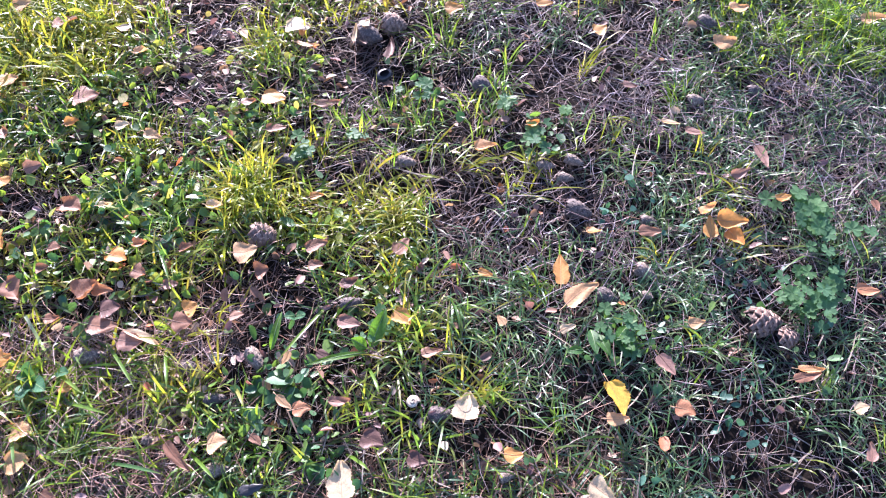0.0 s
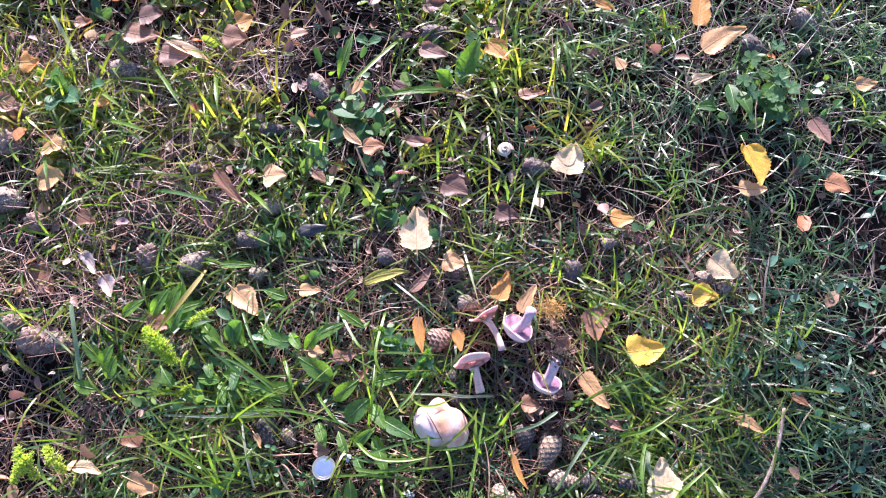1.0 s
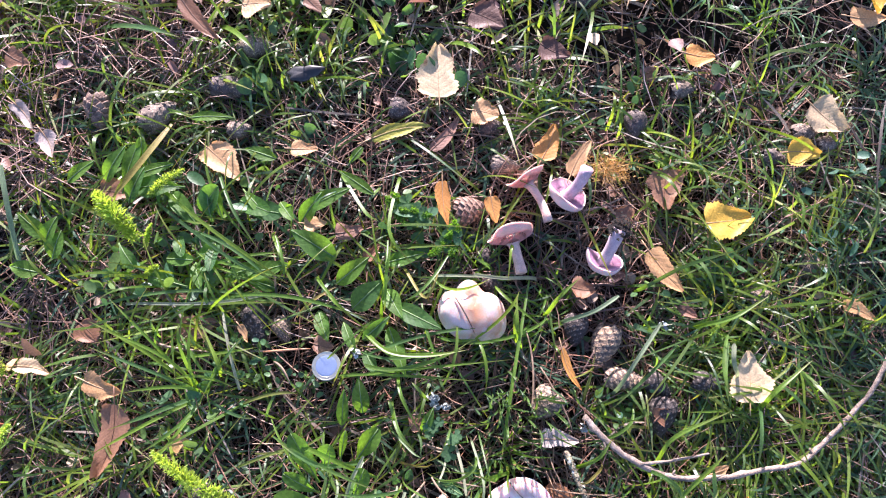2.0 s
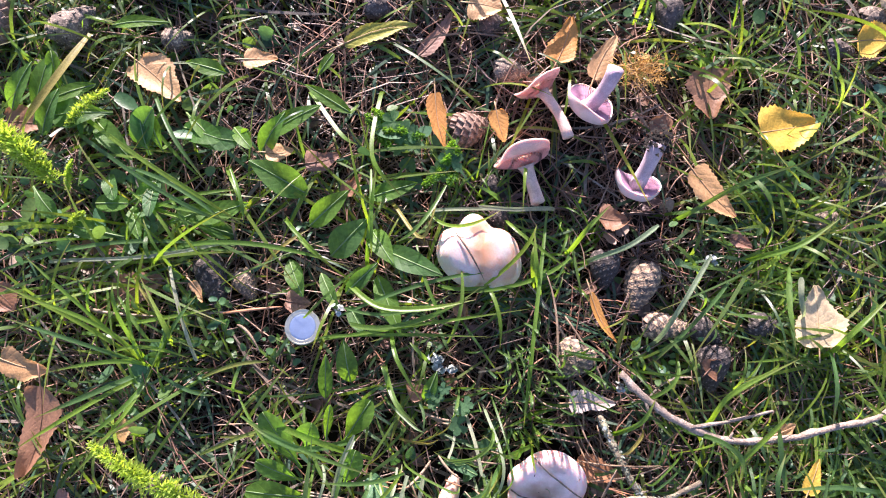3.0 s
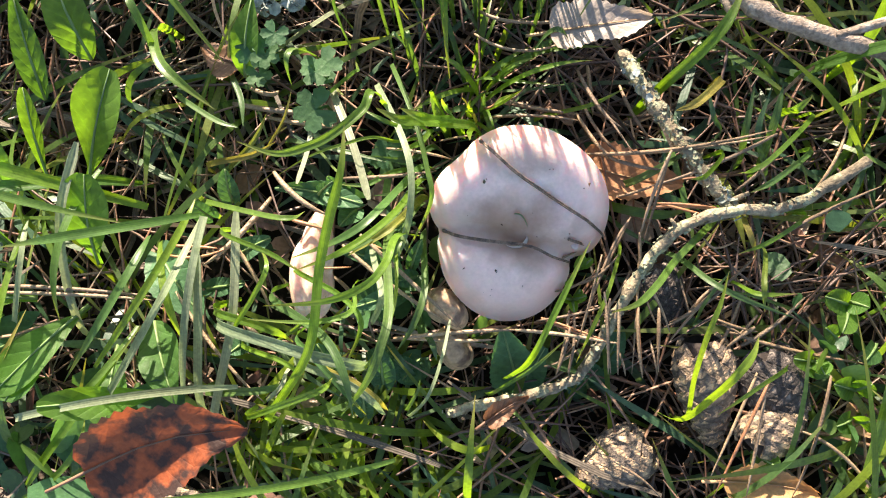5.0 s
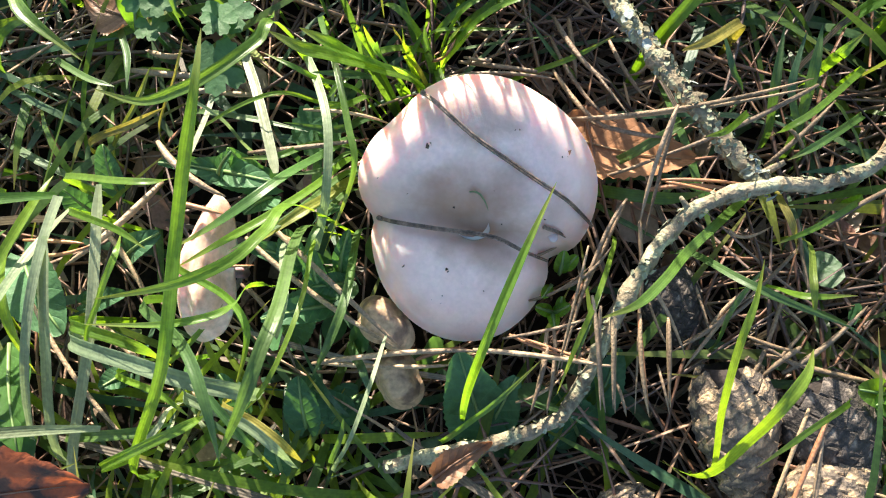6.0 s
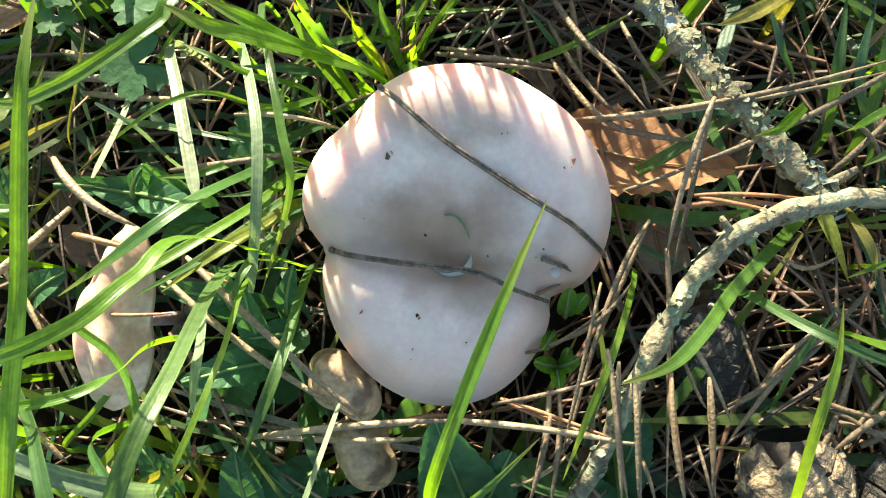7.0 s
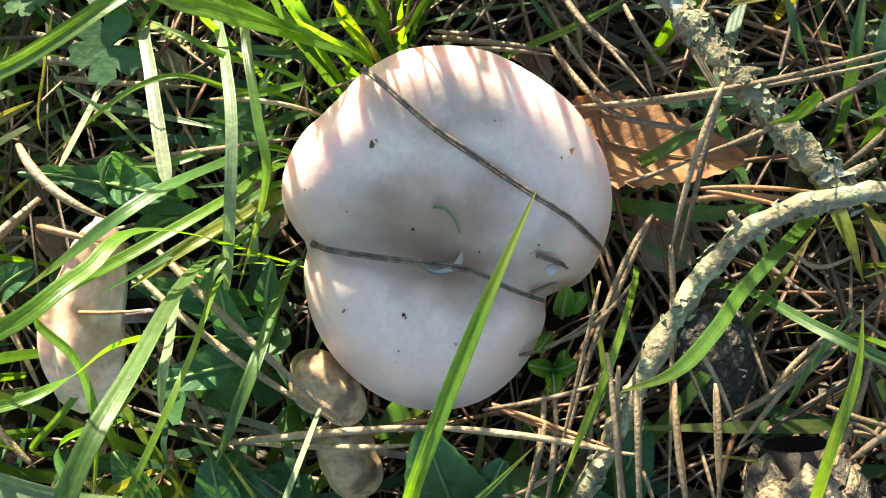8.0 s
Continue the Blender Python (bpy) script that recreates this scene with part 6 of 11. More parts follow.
blade_along(tuft, [(-0.0179, -0.0485, -0.0200), (-0.0163, -0.0523, 0.0000), (-0.0109, -0.0652, 0.0080), (-0.0105, -0.0745, 0.0100)], 0.0016, "dull")
blade_along(tuft, [(0.0076, -0.0693, -0.0200), (0.0114, -0.0679, 0.0000), (0.0238, -0.0632, 0.0100), (0.0258, -0.0634, 0.0120), (0.0242, -0.0574, 0.0040)], 0.0011, "fresh")
blade_along(tuft, [(0.0140, -0.0904, -0.0200), (0.0134, -0.0890, 0.0000), (0.0113, -0.0846, 0.0100), (0.0046, -0.0792, 0.0120)], 0.0007, "pale")
blade_along(tuft, [(-0.0049, -0.0762, -0.0200), (-0.0000, -0.0782, 0.0000), (0.0164, -0.0846, 0.0080), (0.0310, -0.0905, 0.0100)], 0.0013, "dull")
tuft = grass_tuft("grass blades lying across the twigs and needles", (0.1315, -0.1136, 0.0000))
blade_along(tuft, [(0.1315, -0.1136, -0.0200), (0.1264, -0.1168, 0.0020), (0.1080, -0.1282, 0.0180), (0.1003, -0.1338, 0.0260), (0.0935, -0.1381, 0.0300), (0.0870, -0.1398, 0.0280)], 0.0017, "fresh")
blade_along(tuft, [(0.0910, -0.1086, -0.0200), (0.0935, -0.1097, -0.0040), (0.1017, -0.1133, 0.0020), (0.1097, -0.1154, 0.0040), (0.1178, -0.1146, 0.0020)], 0.0024, "fresh")
blade_along(tuft, [(0.0929, -0.1053, -0.0200), (0.0949, -0.1052, -0.0060), (0.1016, -0.1046, 0.0040), (0.1100, -0.1016, 0.0080), (0.1214, -0.0964, 0.0040)], 0.0019, "dull")
blade_along(tuft, [(0.0922, -0.1107, -0.0200), (0.0938, -0.1125, -0.0060), (0.0989, -0.1185, 0.0000), (0.1069, -0.1247, 0.0020)], 0.0012, "dull")
blade_along(tuft, [(0.1343, -0.0759, -0.0200), (0.1306, -0.0784, 0.0060), (0.1183, -0.0866, 0.0200), (0.1115, -0.0886, 0.0220)], 0.0021, "yellow")
blade_along(tuft, [(0.1317, -0.0935, -0.0200), (0.1303, -0.0927, 0.0000), (0.1254, -0.0898, 0.0100), (0.1241, -0.0816, 0.0120)], 0.0015, "dull")
blade_along(tuft, [(0.1301, -0.0979, -0.0200), (0.1268, -0.1000, 0.0100), (0.1161, -0.1071, 0.0260), (0.1119, -0.1078, 0.0260)], 0.0012, "fresh")
blade_along(tuft, [(0.1608, -0.0887, -0.0200), (0.1557, -0.0919, 0.0040), (0.1366, -0.1037, 0.0200), (0.1298, -0.1070, 0.0220), (0.1285, -0.1068, 0.0140)], 0.0012, "fresh")
blade_along(tuft, [(0.1599, -0.0997, -0.0200), (0.1546, -0.1021, 0.0020), (0.1372, -0.1102, 0.0160), (0.1305, -0.1126, 0.0160)], 0.0014, "fresh")
blade_along(tuft, [(0.1419, -0.1071, -0.0200), (0.1421, -0.1039, -0.0060), (0.1426, -0.0931, 0.0080), (0.1458, -0.0829, 0.0100)], 0.0022, "dull")
blade_along(tuft, [(0.1370, -0.1037, -0.0200), (0.1365, -0.1015, -0.0060), (0.1349, -0.0945, 0.0060), (0.1389, -0.0809, 0.0080)], 0.0020, "dull")
blade_along(tuft, [(0.1499, -0.0888, -0.0200), (0.1490, -0.0894, 0.0000), (0.1460, -0.0913, 0.0140), (0.1505, -0.0883, 0.0160)], 0.0021, "fresh")
blade_along(tuft, [(0.1462, -0.1090, -0.0200), (0.1442, -0.1059, -0.0060), (0.1377, -0.0958, 0.0080), (0.1434, -0.0828, 0.0080)], 0.0016, "dull")
blade_along(tuft, [(0.1313, -0.1142, -0.0200), (0.1308, -0.1159, 0.0040), (0.1289, -0.1213, 0.0140), (0.1302, -0.1267, 0.0140), (0.1334, -0.1313, 0.0060)], 0.0017, "yellow")
blade_along(tuft, [(0.1548, -0.1189, -0.0200), (0.1502, -0.1207, 0.0040), (0.1348, -0.1267, 0.0140), (0.1266, -0.1291, 0.0120)], 0.0011, "fresh")
blade_along(tuft, [(0.1105, -0.1260, -0.0200), (0.1116, -0.1281, 0.0040), (0.1155, -0.1353, 0.0200), (0.1228, -0.1407, 0.0220), (0.1378, -0.1481, 0.0160)], 0.0014, "dull")
blade_along(tuft, [(0.1261, -0.1364, -0.0200), (0.1266, -0.1373, 0.0040), (0.1283, -0.1403, 0.0180), (0.1381, -0.1414, 0.0180)], 0.0012, "fresh")
blade_along(tuft, [(0.0750, -0.0802, -0.0200), (0.0788, -0.0804, -0.0040), (0.0915, -0.0809, 0.0060), (0.1024, -0.0777, 0.0080)], 0.0011, "fresh")
blade_along(tuft, [(0.0959, -0.0814, -0.0200), (0.0942, -0.0807, -0.0060), (0.0885, -0.0785, 0.0040), (0.0842, -0.0692, 0.0040)], 0.0009, "dull")
blade_along(tuft, [(0.0594, -0.0698, -0.0200), (0.0633, -0.0705, -0.0060), (0.0763, -0.0729, 0.0020), (0.0904, -0.0723, 0.0000)], 0.0007, "dull")
blade_along(tuft, [(0.0985, -0.1195, -0.0200), (0.0963, -0.1230, 0.0020), (0.0889, -0.1349, 0.0160), (0.0825, -0.1451, 0.0180), (0.0780, -0.1544, 0.0120)], 0.0010, "fresh")
blade_along(tuft, [(0.0973, -0.1239, -0.0200), (0.0950, -0.1274, 0.0000), (0.0875, -0.1392, 0.0120), (0.0819, -0.1496, 0.0120)], 0.0008, "dull")
blade_along(tuft, [(0.1386, -0.1258, -0.0200), (0.1365, -0.1285, 0.0040), (0.1294, -0.1372, 0.0200), (0.1301, -0.1456, 0.0160)], 0.0014, "yellow")
blade_along(tuft, [(0.1501, -0.1502, -0.0200), (0.1463, -0.1485, -0.0040), (0.1333, -0.1428, 0.0060), (0.1256, -0.1396, 0.0040)], 0.0009, "dull")
tuft = grass_tuft("narrow grass blades bending over pine cones", (0.1092, -0.1794, 0.0000))
blade_along(tuft, [(0.1092, -0.1794, -0.0200), (0.1086, -0.1748, 0.0040), (0.1063, -0.1594, 0.0260), (0.1086, -0.1477, 0.0340), (0.1129, -0.1400, 0.0340), (0.1180, -0.1326, 0.0280)], 0.0016, "fresh")
blade_along(tuft, [(0.1031, -0.1762, -0.0200), (0.1046, -0.1733, 0.0120), (0.1097, -0.1635, 0.0300), (0.1131, -0.1574, 0.0380), (0.1176, -0.1529, 0.0380), (0.1211, -0.1493, 0.0340)], 0.0019, "fresh")
blade_along(tuft, [(0.1466, -0.1607, -0.0200), (0.1414, -0.1619, 0.0040), (0.1240, -0.1661, 0.0180), (0.1128, -0.1712, 0.0200)], 0.0012, "fresh")
blade_along(tuft, [(0.1144, -0.1514, -0.0200), (0.1147, -0.1489, 0.0000), (0.1156, -0.1408, 0.0140), (0.1239, -0.1329, 0.0140)], 0.0011, "dull")
tuft = grass_tuft("tall bright grass blade with side shoot before mushroom cap", (0.0557, -0.1627, 0.0000))
blade_along(tuft, [(0.0557, -0.1627, -0.0200), (0.0597, -0.1527, 0.0280), (0.0637, -0.1447, 0.0560), (0.0714, -0.1314, 0.0640), (0.0780, -0.1208, 0.0660)], 0.0012, "fresh")
blade(tuft, (0.0560, -0.1640, -0.010), (0.0575, -0.1660, 0.012), (0.0620, -0.1700, 0.010), 0.0012, "dull")
tuft = grass_tuft("broad bright grass blades among brown leaves and herbs", (-0.3616, 0.3776, 0.0000))
blade(tuft, (-0.3502, 0.4486, -0.012), (-0.3042, 0.4016, 0.034), (-0.2797, 0.3647, 0.030), 0.0044, "fresh")
blade(tuft, (-0.4199, 0.4109, -0.012), (-0.3705, 0.3816, 0.034), (-0.3447, 0.3603, 0.030), 0.0044, "fresh")
blade(tuft, (-0.4026, 0.3667, -0.012), (-0.3434, 0.3465, 0.034), (-0.3069, 0.3326, 0.030), 0.0044, "fresh")
blade(tuft, (-0.2662, 0.4362, -0.012), (-0.2436, 0.3948, 0.034), (-0.2391, 0.3628, 0.030), 0.0044, "fresh")
blade(tuft, (-0.3196, 0.2815, -0.012), (-0.2638, 0.2665, 0.034), (-0.2275, 0.2550, 0.030), 0.0044, "fresh")
blade(tuft, (-0.4527, 0.3277, -0.012), (-0.4210, 0.2965, 0.034), (-0.4139, 0.2708, 0.030), 0.0044, "fresh")
blade(tuft, (-0.4283, 0.4316, -0.012), (-0.4262, 0.4494, 0.034), (-0.4483, 0.4766, 0.030), 0.0044, "pale")
blade(tuft, (-0.3038, 0.6093, -0.012), (-0.2704, 0.5566, 0.034), (-0.2570, 0.5192, 0.030), 0.0044, "fresh")
tuft = grass_tuft("broad scattered grass blades over round herb leaves", (-0.0633, 0.3555, 0.0000))
blade(tuft, (-0.2123, 0.2871, -0.012), (-0.1802, 0.2642, 0.034), (-0.1640, 0.2452, 0.030), 0.0044, "fresh")
blade(tuft, (-0.0365, 0.4941, -0.012), (-0.0627, 0.4382, 0.034), (-0.0975, 0.3946, 0.030), 0.0044, "fresh")
blade(tuft, (0.0207, 0.3938, -0.012), (0.0340, 0.3641, 0.034), (0.0395, 0.3419, 0.030), 0.0044, "fresh")
blade(tuft, (-0.1626, 0.3747, -0.012), (-0.1421, 0.3509, 0.034), (-0.1358, 0.3339, 0.030), 0.0044, "yellow")
blade(tuft, (-0.0081, 0.2772, -0.012), (0.0138, 0.2600, 0.034), (0.0272, 0.2461, 0.030), 0.0044, "fresh")
blade(tuft, (0.0602, 0.4374, -0.012), (0.0683, 0.4076, 0.034), (0.0700, 0.3866, 0.030), 0.0044, "fresh")
tuft = grass_tuft("bleached broad grass blade standing over herbs", (-0.3550, 0.0484, 0.0000))
blade(tuft, (-0.3550, 0.0484, -0.010), (-0.3441, 0.0913, 0.036), (-0.3626, 0.1390, 0.030), 0.0046, "pale")
blade(tuft, (-0.3658, 0.0865, -0.010), (-0.3669, 0.0981, 0.026), (-0.3921, 0.1140, 0.020), 0.0022, "pale")
tuft = grass_tuft("long narrow blades crossing low herbs", (-0.1979, 0.1572, 0.0000))
blade_along(tuft, [(-0.1979, 0.1572, -0.0200), (-0.1939, 0.1504, 0.0040), (-0.1713, 0.1122, 0.0260), (-0.1493, 0.0810, 0.0220)], 0.0024, "fresh")
blade_along(tuft, [(-0.2532, 0.1403, -0.0200), (-0.2466, 0.1357, 0.0040), (-0.1942, 0.0991, 0.0220), (-0.1544, 0.0737, 0.0260), (-0.1237, 0.0541, 0.0180)], 0.0027, "fresh")
blade_along(tuft, [(-0.2480, 0.1224, -0.0200), (-0.2413, 0.1179, 0.0040), (-0.1952, 0.0872, 0.0200), (-0.1552, 0.0640, 0.0240), (-0.1278, 0.0562, 0.0160)], 0.0024, "fresh")
blade_along(tuft, [(-0.0911, 0.1527, -0.0200), (-0.0865, 0.1461, 0.0060), (-0.0641, 0.1139, 0.0240), (-0.0533, 0.1074, 0.0200)], 0.0024, "fresh")
blade_along(tuft, [(-0.0398, 0.1536, -0.0200), (-0.0403, 0.1456, 0.0040), (-0.0436, 0.0992, 0.0260), (-0.0244, 0.0728, 0.0220)], 0.0024, "fresh")
blade_along(tuft, [(-0.0499, 0.0283, -0.0200), (-0.0486, 0.0362, 0.0020), (-0.0439, 0.0659, 0.0240), (-0.0411, 0.0915, 0.0260)], 0.0024, "fresh")
blade_along(tuft, [(-0.1067, 0.0653, -0.0200), (-0.1017, 0.0600, 0.0060), (-0.0852, 0.0423, 0.0220), (-0.0688, 0.0282, 0.0180)], 0.0027, "fresh")
blade_along(tuft, [(-0.1979, 0.0708, -0.0200), (-0.1905, 0.0684, 0.0040), (-0.1662, 0.0602, 0.0160), (-0.1534, 0.0559, 0.0120)], 0.0020, "fresh")
blade_along(tuft, [(-0.1456, 0.1009, -0.0200), (-0.1424, 0.0958, 0.0040), (-0.1317, 0.0789, 0.0200), (-0.1277, 0.0667, 0.0160)], 0.0024, "fresh")
blade_along(tuft, [(-0.0672, 0.0230, -0.0200), (-0.0606, 0.0184, 0.0040), (-0.0388, 0.0034, 0.0220), (-0.0092, 0.0018, 0.0240), (0.0218, 0.0074, 0.0180)], 0.0031, "fresh")
blade_along(tuft, [(-0.2635, 0.0330, -0.0200), (-0.2555, 0.0332, 0.0040), (-0.1856, 0.0354, 0.0180), (-0.1368, 0.0455, 0.0120)], 0.0020, "pale")
blade_along(tuft, [(-0.2083, 0.0310, -0.0200), (-0.2029, 0.0251, 0.0040), (-0.1810, 0.0014, 0.0200), (-0.1694, -0.0125, 0.0160)], 0.0020, "yellow")
blade_along(tuft, [(-0.1760, -0.0240, -0.0200), (-0.1748, -0.0215, 0.0040), (-0.1708, -0.0130, 0.0240), (-0.1913, 0.0222, 0.0200)], 0.0027, "fresh")
blade_along(tuft, [(-0.0350, 0.0759, -0.0200), (-0.0299, 0.0697, 0.0040), (-0.0116, 0.0473, 0.0200), (-0.0008, 0.0766, 0.0140)], 0.0020, "yellow")
tuft = grass_tuft("bright grass blades among the cones and picked mushrooms", (0.0847, 0.0382, 0.0000))
blade_along(tuft, [(0.0847, 0.0382, -0.0200), (0.0868, 0.0415, 0.0040), (0.0936, 0.0526, 0.0240), (0.1090, 0.0679, 0.0220)], 0.0027, "fresh")
blade_along(tuft, [(0.0974, 0.0333, -0.0200), (0.1028, 0.0353, 0.0040), (0.1206, 0.0419, 0.0220), (0.1409, 0.0555, 0.0180)], 0.0027, "pale")
blade_along(tuft, [(0.0664, 0.0079, -0.0200), (0.0650, 0.0123, 0.0040), (0.0605, 0.0266, 0.0260), (0.0598, 0.0523, 0.0240)], 0.0027, "fresh")
blade_along(tuft, [(0.0805, 0.0688, -0.0200), (0.0728, 0.0681, 0.0060), (0.0470, 0.0656, 0.0200), (0.0253, 0.0681, 0.0160)], 0.0024, "pale")
blade_along(tuft, [(0.1398, -0.0244, -0.0200), (0.1430, -0.0178, 0.0040), (0.1537, 0.0042, 0.0200), (0.1741, 0.0356, 0.0180)], 0.0027, "pale")
blade_along(tuft, [(0.2070, 0.0343, -0.0200), (0.2120, 0.0361, 0.0040), (0.2285, 0.0421, 0.0240), (0.2568, 0.0597, 0.0220)], 0.0031, "fresh")
blade_along(tuft, [(0.2373, -0.0075, -0.0200), (0.2351, -0.0039, 0.0100), (0.2277, 0.0080, 0.0240), (0.2283, 0.0216, 0.0240)], 0.0031, "pale")
blade_along(tuft, [(0.2531, -0.0314, -0.0200), (0.2547, -0.0271, 0.0040), (0.2601, -0.0126, 0.0240), (0.2896, 0.0115, 0.0200)], 0.0031, "fresh")
blade_along(tuft, [(0.1607, 0.0624, -0.0200), (0.1677, 0.0664, 0.0040), (0.1946, 0.0819, 0.0220), (0.2358, 0.0961, 0.0200)], 0.0027, "fresh")
blade_along(tuft, [(0.1085, -0.0816, -0.0200), (0.1126, -0.0787, 0.0040), (0.1260, -0.0689, 0.0200), (0.1367, -0.0553, 0.0160)], 0.0027, "fresh")
blade_along(tuft, [(0.1585, -0.0767, -0.0200), (0.1619, -0.0774, 0.0060), (0.1731, -0.0800, 0.0260), (0.1856, -0.0909, 0.0260), (0.1874, -0.1083, 0.0160)], 0.0027, "fresh")
blade_along(tuft, [(0.2564, -0.0167, -0.0200), (0.2543, -0.0235, 0.0040), (0.2474, -0.0463, 0.0240), (0.2446, -0.0714, 0.0220)], 0.0031, "fresh")
blade_along(tuft, [(0.1706, -0.0789, -0.0200), (0.1733, -0.0724, 0.0040), (0.1824, -0.0508, 0.0240), (0.2263, -0.0295, 0.0220)], 0.0027, "fresh")
blade_along(tuft, [(0.2009, -0.1130, -0.0200), (0.2015, -0.1185, 0.0040), (0.2033, -0.1366, 0.0220), (0.2243, -0.1519, 0.0200)], 0.0027, "fresh")
blade_along(tuft, [(0.1817, -0.1616, -0.0200), (0.1847, -0.1543, 0.0040), (0.1946, -0.1299, 0.0220), (0.1993, -0.0945, 0.0200)], 0.0027, "dull")
blade_along(tuft, [(0.2231, -0.1483, -0.0200), (0.2206, -0.1407, 0.0040), (0.2096, -0.1079, 0.0200), (0.2167, -0.0886, 0.0180)], 0.0024, "fresh")
blade_along(tuft, [(0.2329, -0.1832, -0.0200), (0.2331, -0.1752, 0.0040), (0.2345, -0.1316, 0.0200), (0.2441, -0.0927, 0.0200)], 0.0024, "dull")
blade_along(tuft, [(0.2904, -0.1172, -0.0200), (0.2825, -0.1157, 0.0040), (0.2473, -0.1094, 0.0180), (0.2147, -0.1119, 0.0160)], 0.0024, "fresh")
blade_along(tuft, [(-0.0334, -0.0098, -0.0200), (-0.0319, -0.0146, 0.0040), (-0.0269, -0.0306, 0.0220), (-0.0112, -0.0578, 0.0180)], 0.0024, "fresh")
blade_along(tuft, [(-0.0373, -0.0349, -0.0200), (-0.0350, -0.0400, 0.0060), (-0.0275, -0.0572, 0.0220), (-0.0148, -0.0709, 0.0200)], 0.0027, "fresh")
blade_along(tuft, [(-0.0378, -0.1631, -0.0200), (-0.0352, -0.1555, 0.0040), (-0.0262, -0.1293, 0.0200), (-0.0227, -0.1094, 0.0240)], 0.0027, "pale")
blade_along(tuft, [(-0.0354, -0.1695, -0.0200), (-0.0320, -0.1623, 0.0040), (-0.0163, -0.1296, 0.0200), (-0.0103, -0.1001, 0.0240)], 0.0024, "pale")
blade_along(tuft, [(-0.0538, -0.0834, -0.0200), (-0.0607, -0.0837, 0.0060), (-0.0837, -0.0847, 0.0240), (-0.1022, -0.0773, 0.0280), (-0.1203, -0.0679, 0.0240)], 0.0031, "fresh")
blade_along(tuft, [(-0.0719, -0.1354, -0.0200), (-0.0701, -0.1276, 0.0040), (-0.0634, -0.0988, 0.0200), (-0.0534, -0.0759, 0.0240)], 0.0024, "pale")
blade_along(tuft, [(-0.0982, -0.1673, -0.0200), (-0.0959, -0.1596, 0.0060), (-0.0842, -0.1202, 0.0240), (-0.0790, -0.0751, 0.0240)], 0.0027, "dull")
tuft = grass_tuft("long arching grass blades over a broad-leaved rosette", (0.0719, 0.0709, 0.0000))
blade(tuft, (0.0714, 0.0693, 0.0040), (0.0527, -0.0381, 0.0480), (0.0522, -0.0713, 0.0200), 0.0026, "fresh")
blade(tuft, (-0.0586, -0.0071, 0.0120), (-0.0191, -0.0188, 0.0250), (0.0262, 0.0158, 0.0180), 0.0024, "fresh")
blade(tuft, (-0.0751, -0.0179, 0.0100), (-0.0394, -0.0116, 0.0280), (0.0587, 0.0019, 0.0140), 0.0022, "fresh")
blade(tuft, (-0.0440, -0.0940, 0.0060), (-0.0810, -0.0783, 0.0340), (-0.1189, -0.0637, 0.0140), 0.0038, "fresh")
blade(tuft, (-0.1414, -0.0802, 0.0060), (-0.1117, -0.0792, 0.0190), (-0.0895, -0.0660, 0.0120), 0.0022, "yellow")
blade(tuft, (0.1550, -0.2004, 0.0040), (0.1612, -0.1687, 0.0200), (0.1675, -0.1363, 0.0200), 0.0038, "fresh")
blade(tuft, (0.2216, -0.1149, 0.0060), (0.2114, -0.0881, 0.0210), (0.2140, -0.0689, 0.0160), 0.0034, "fresh")
blade(tuft, (0.2312, 0.0292, 0.0040), (0.2160, 0.0054, 0.0270), (0.2244, -0.0161, 0.0220), 0.0034, "fresh")
blade(tuft, (0.2292, -0.1819, 0.0060), (0.2527, -0.1447, 0.0240), (0.2174, -0.0845, 0.0260), 0.0023, "fresh")
blade(tuft, (0.1834, -0.1058, 0.0040), (0.1998, -0.0826, 0.0210), (0.2244, -0.0608, 0.0180), 0.0034, "fresh")
blade(tuft, (-0.0796, -0.1755, 0.0060), (-0.0682, -0.1673, 0.0120), (-0.0224, -0.1565, 0.0180), 0.0029, "fresh")
tuft = grass_tuft("thin grass blades crossing a plantain rosette", (-0.1333, -0.0639, 0.0000))
blade(tuft, (-0.1249, -0.0648, 0.0200), (-0.0893, -0.0852, 0.0300), (-0.0411, -0.1006, 0.0240), 0.0026, "fresh")
blade(tuft, (-0.0797, -0.0940, 0.0100), (-0.0812, -0.1228, 0.0300), (-0.0937, -0.1602, 0.0180), 0.0020, "fresh")
blade(tuft, (-0.0545, -0.0809, 0.0100), (-0.0629, -0.1037, 0.0330), (-0.0664, -0.1252, 0.0200), 0.0023, "fresh")
blade(tuft, (-0.0649, -0.1405, 0.0080), (-0.0224, -0.1054, 0.0310), (-0.0240, -0.0950, 0.0180), 0.0023, "fresh")
blade(tuft, (-0.0384, -0.1515, 0.0080), (-0.0278, -0.1266, 0.0290), (-0.0204, -0.1009, 0.0220), 0.0023, "pale")
blade(tuft, (-0.1300, -0.0535, 0.0080), (-0.1114, -0.0839, 0.0240), (-0.0848, -0.1081, 0.0160), 0.0018, "fresh")
blade(tuft, (-0.1433, -0.1196, 0.0060), (-0.1160, -0.1340, 0.0230), (-0.0760, -0.1418, 0.0120), 0.0021, "fresh")
blade(tuft, (-0.1184, -0.1665, 0.0060), (-0.0924, -0.1472, 0.0220), (-0.0801, -0.1205, 0.0140), 0.0021, "yellow")
blade(tuft, (-0.0916, -0.1745, 0.0060), (-0.0779, -0.1659, 0.0210), (-0.0445, -0.1289, 0.0160), 0.0024, "fresh")
blade(tuft, (-0.1542, -0.0914, 0.0060), (-0.1327, -0.0803, 0.0220), (-0.1042, -0.0709, 0.0140), 0.0024, "yellow")
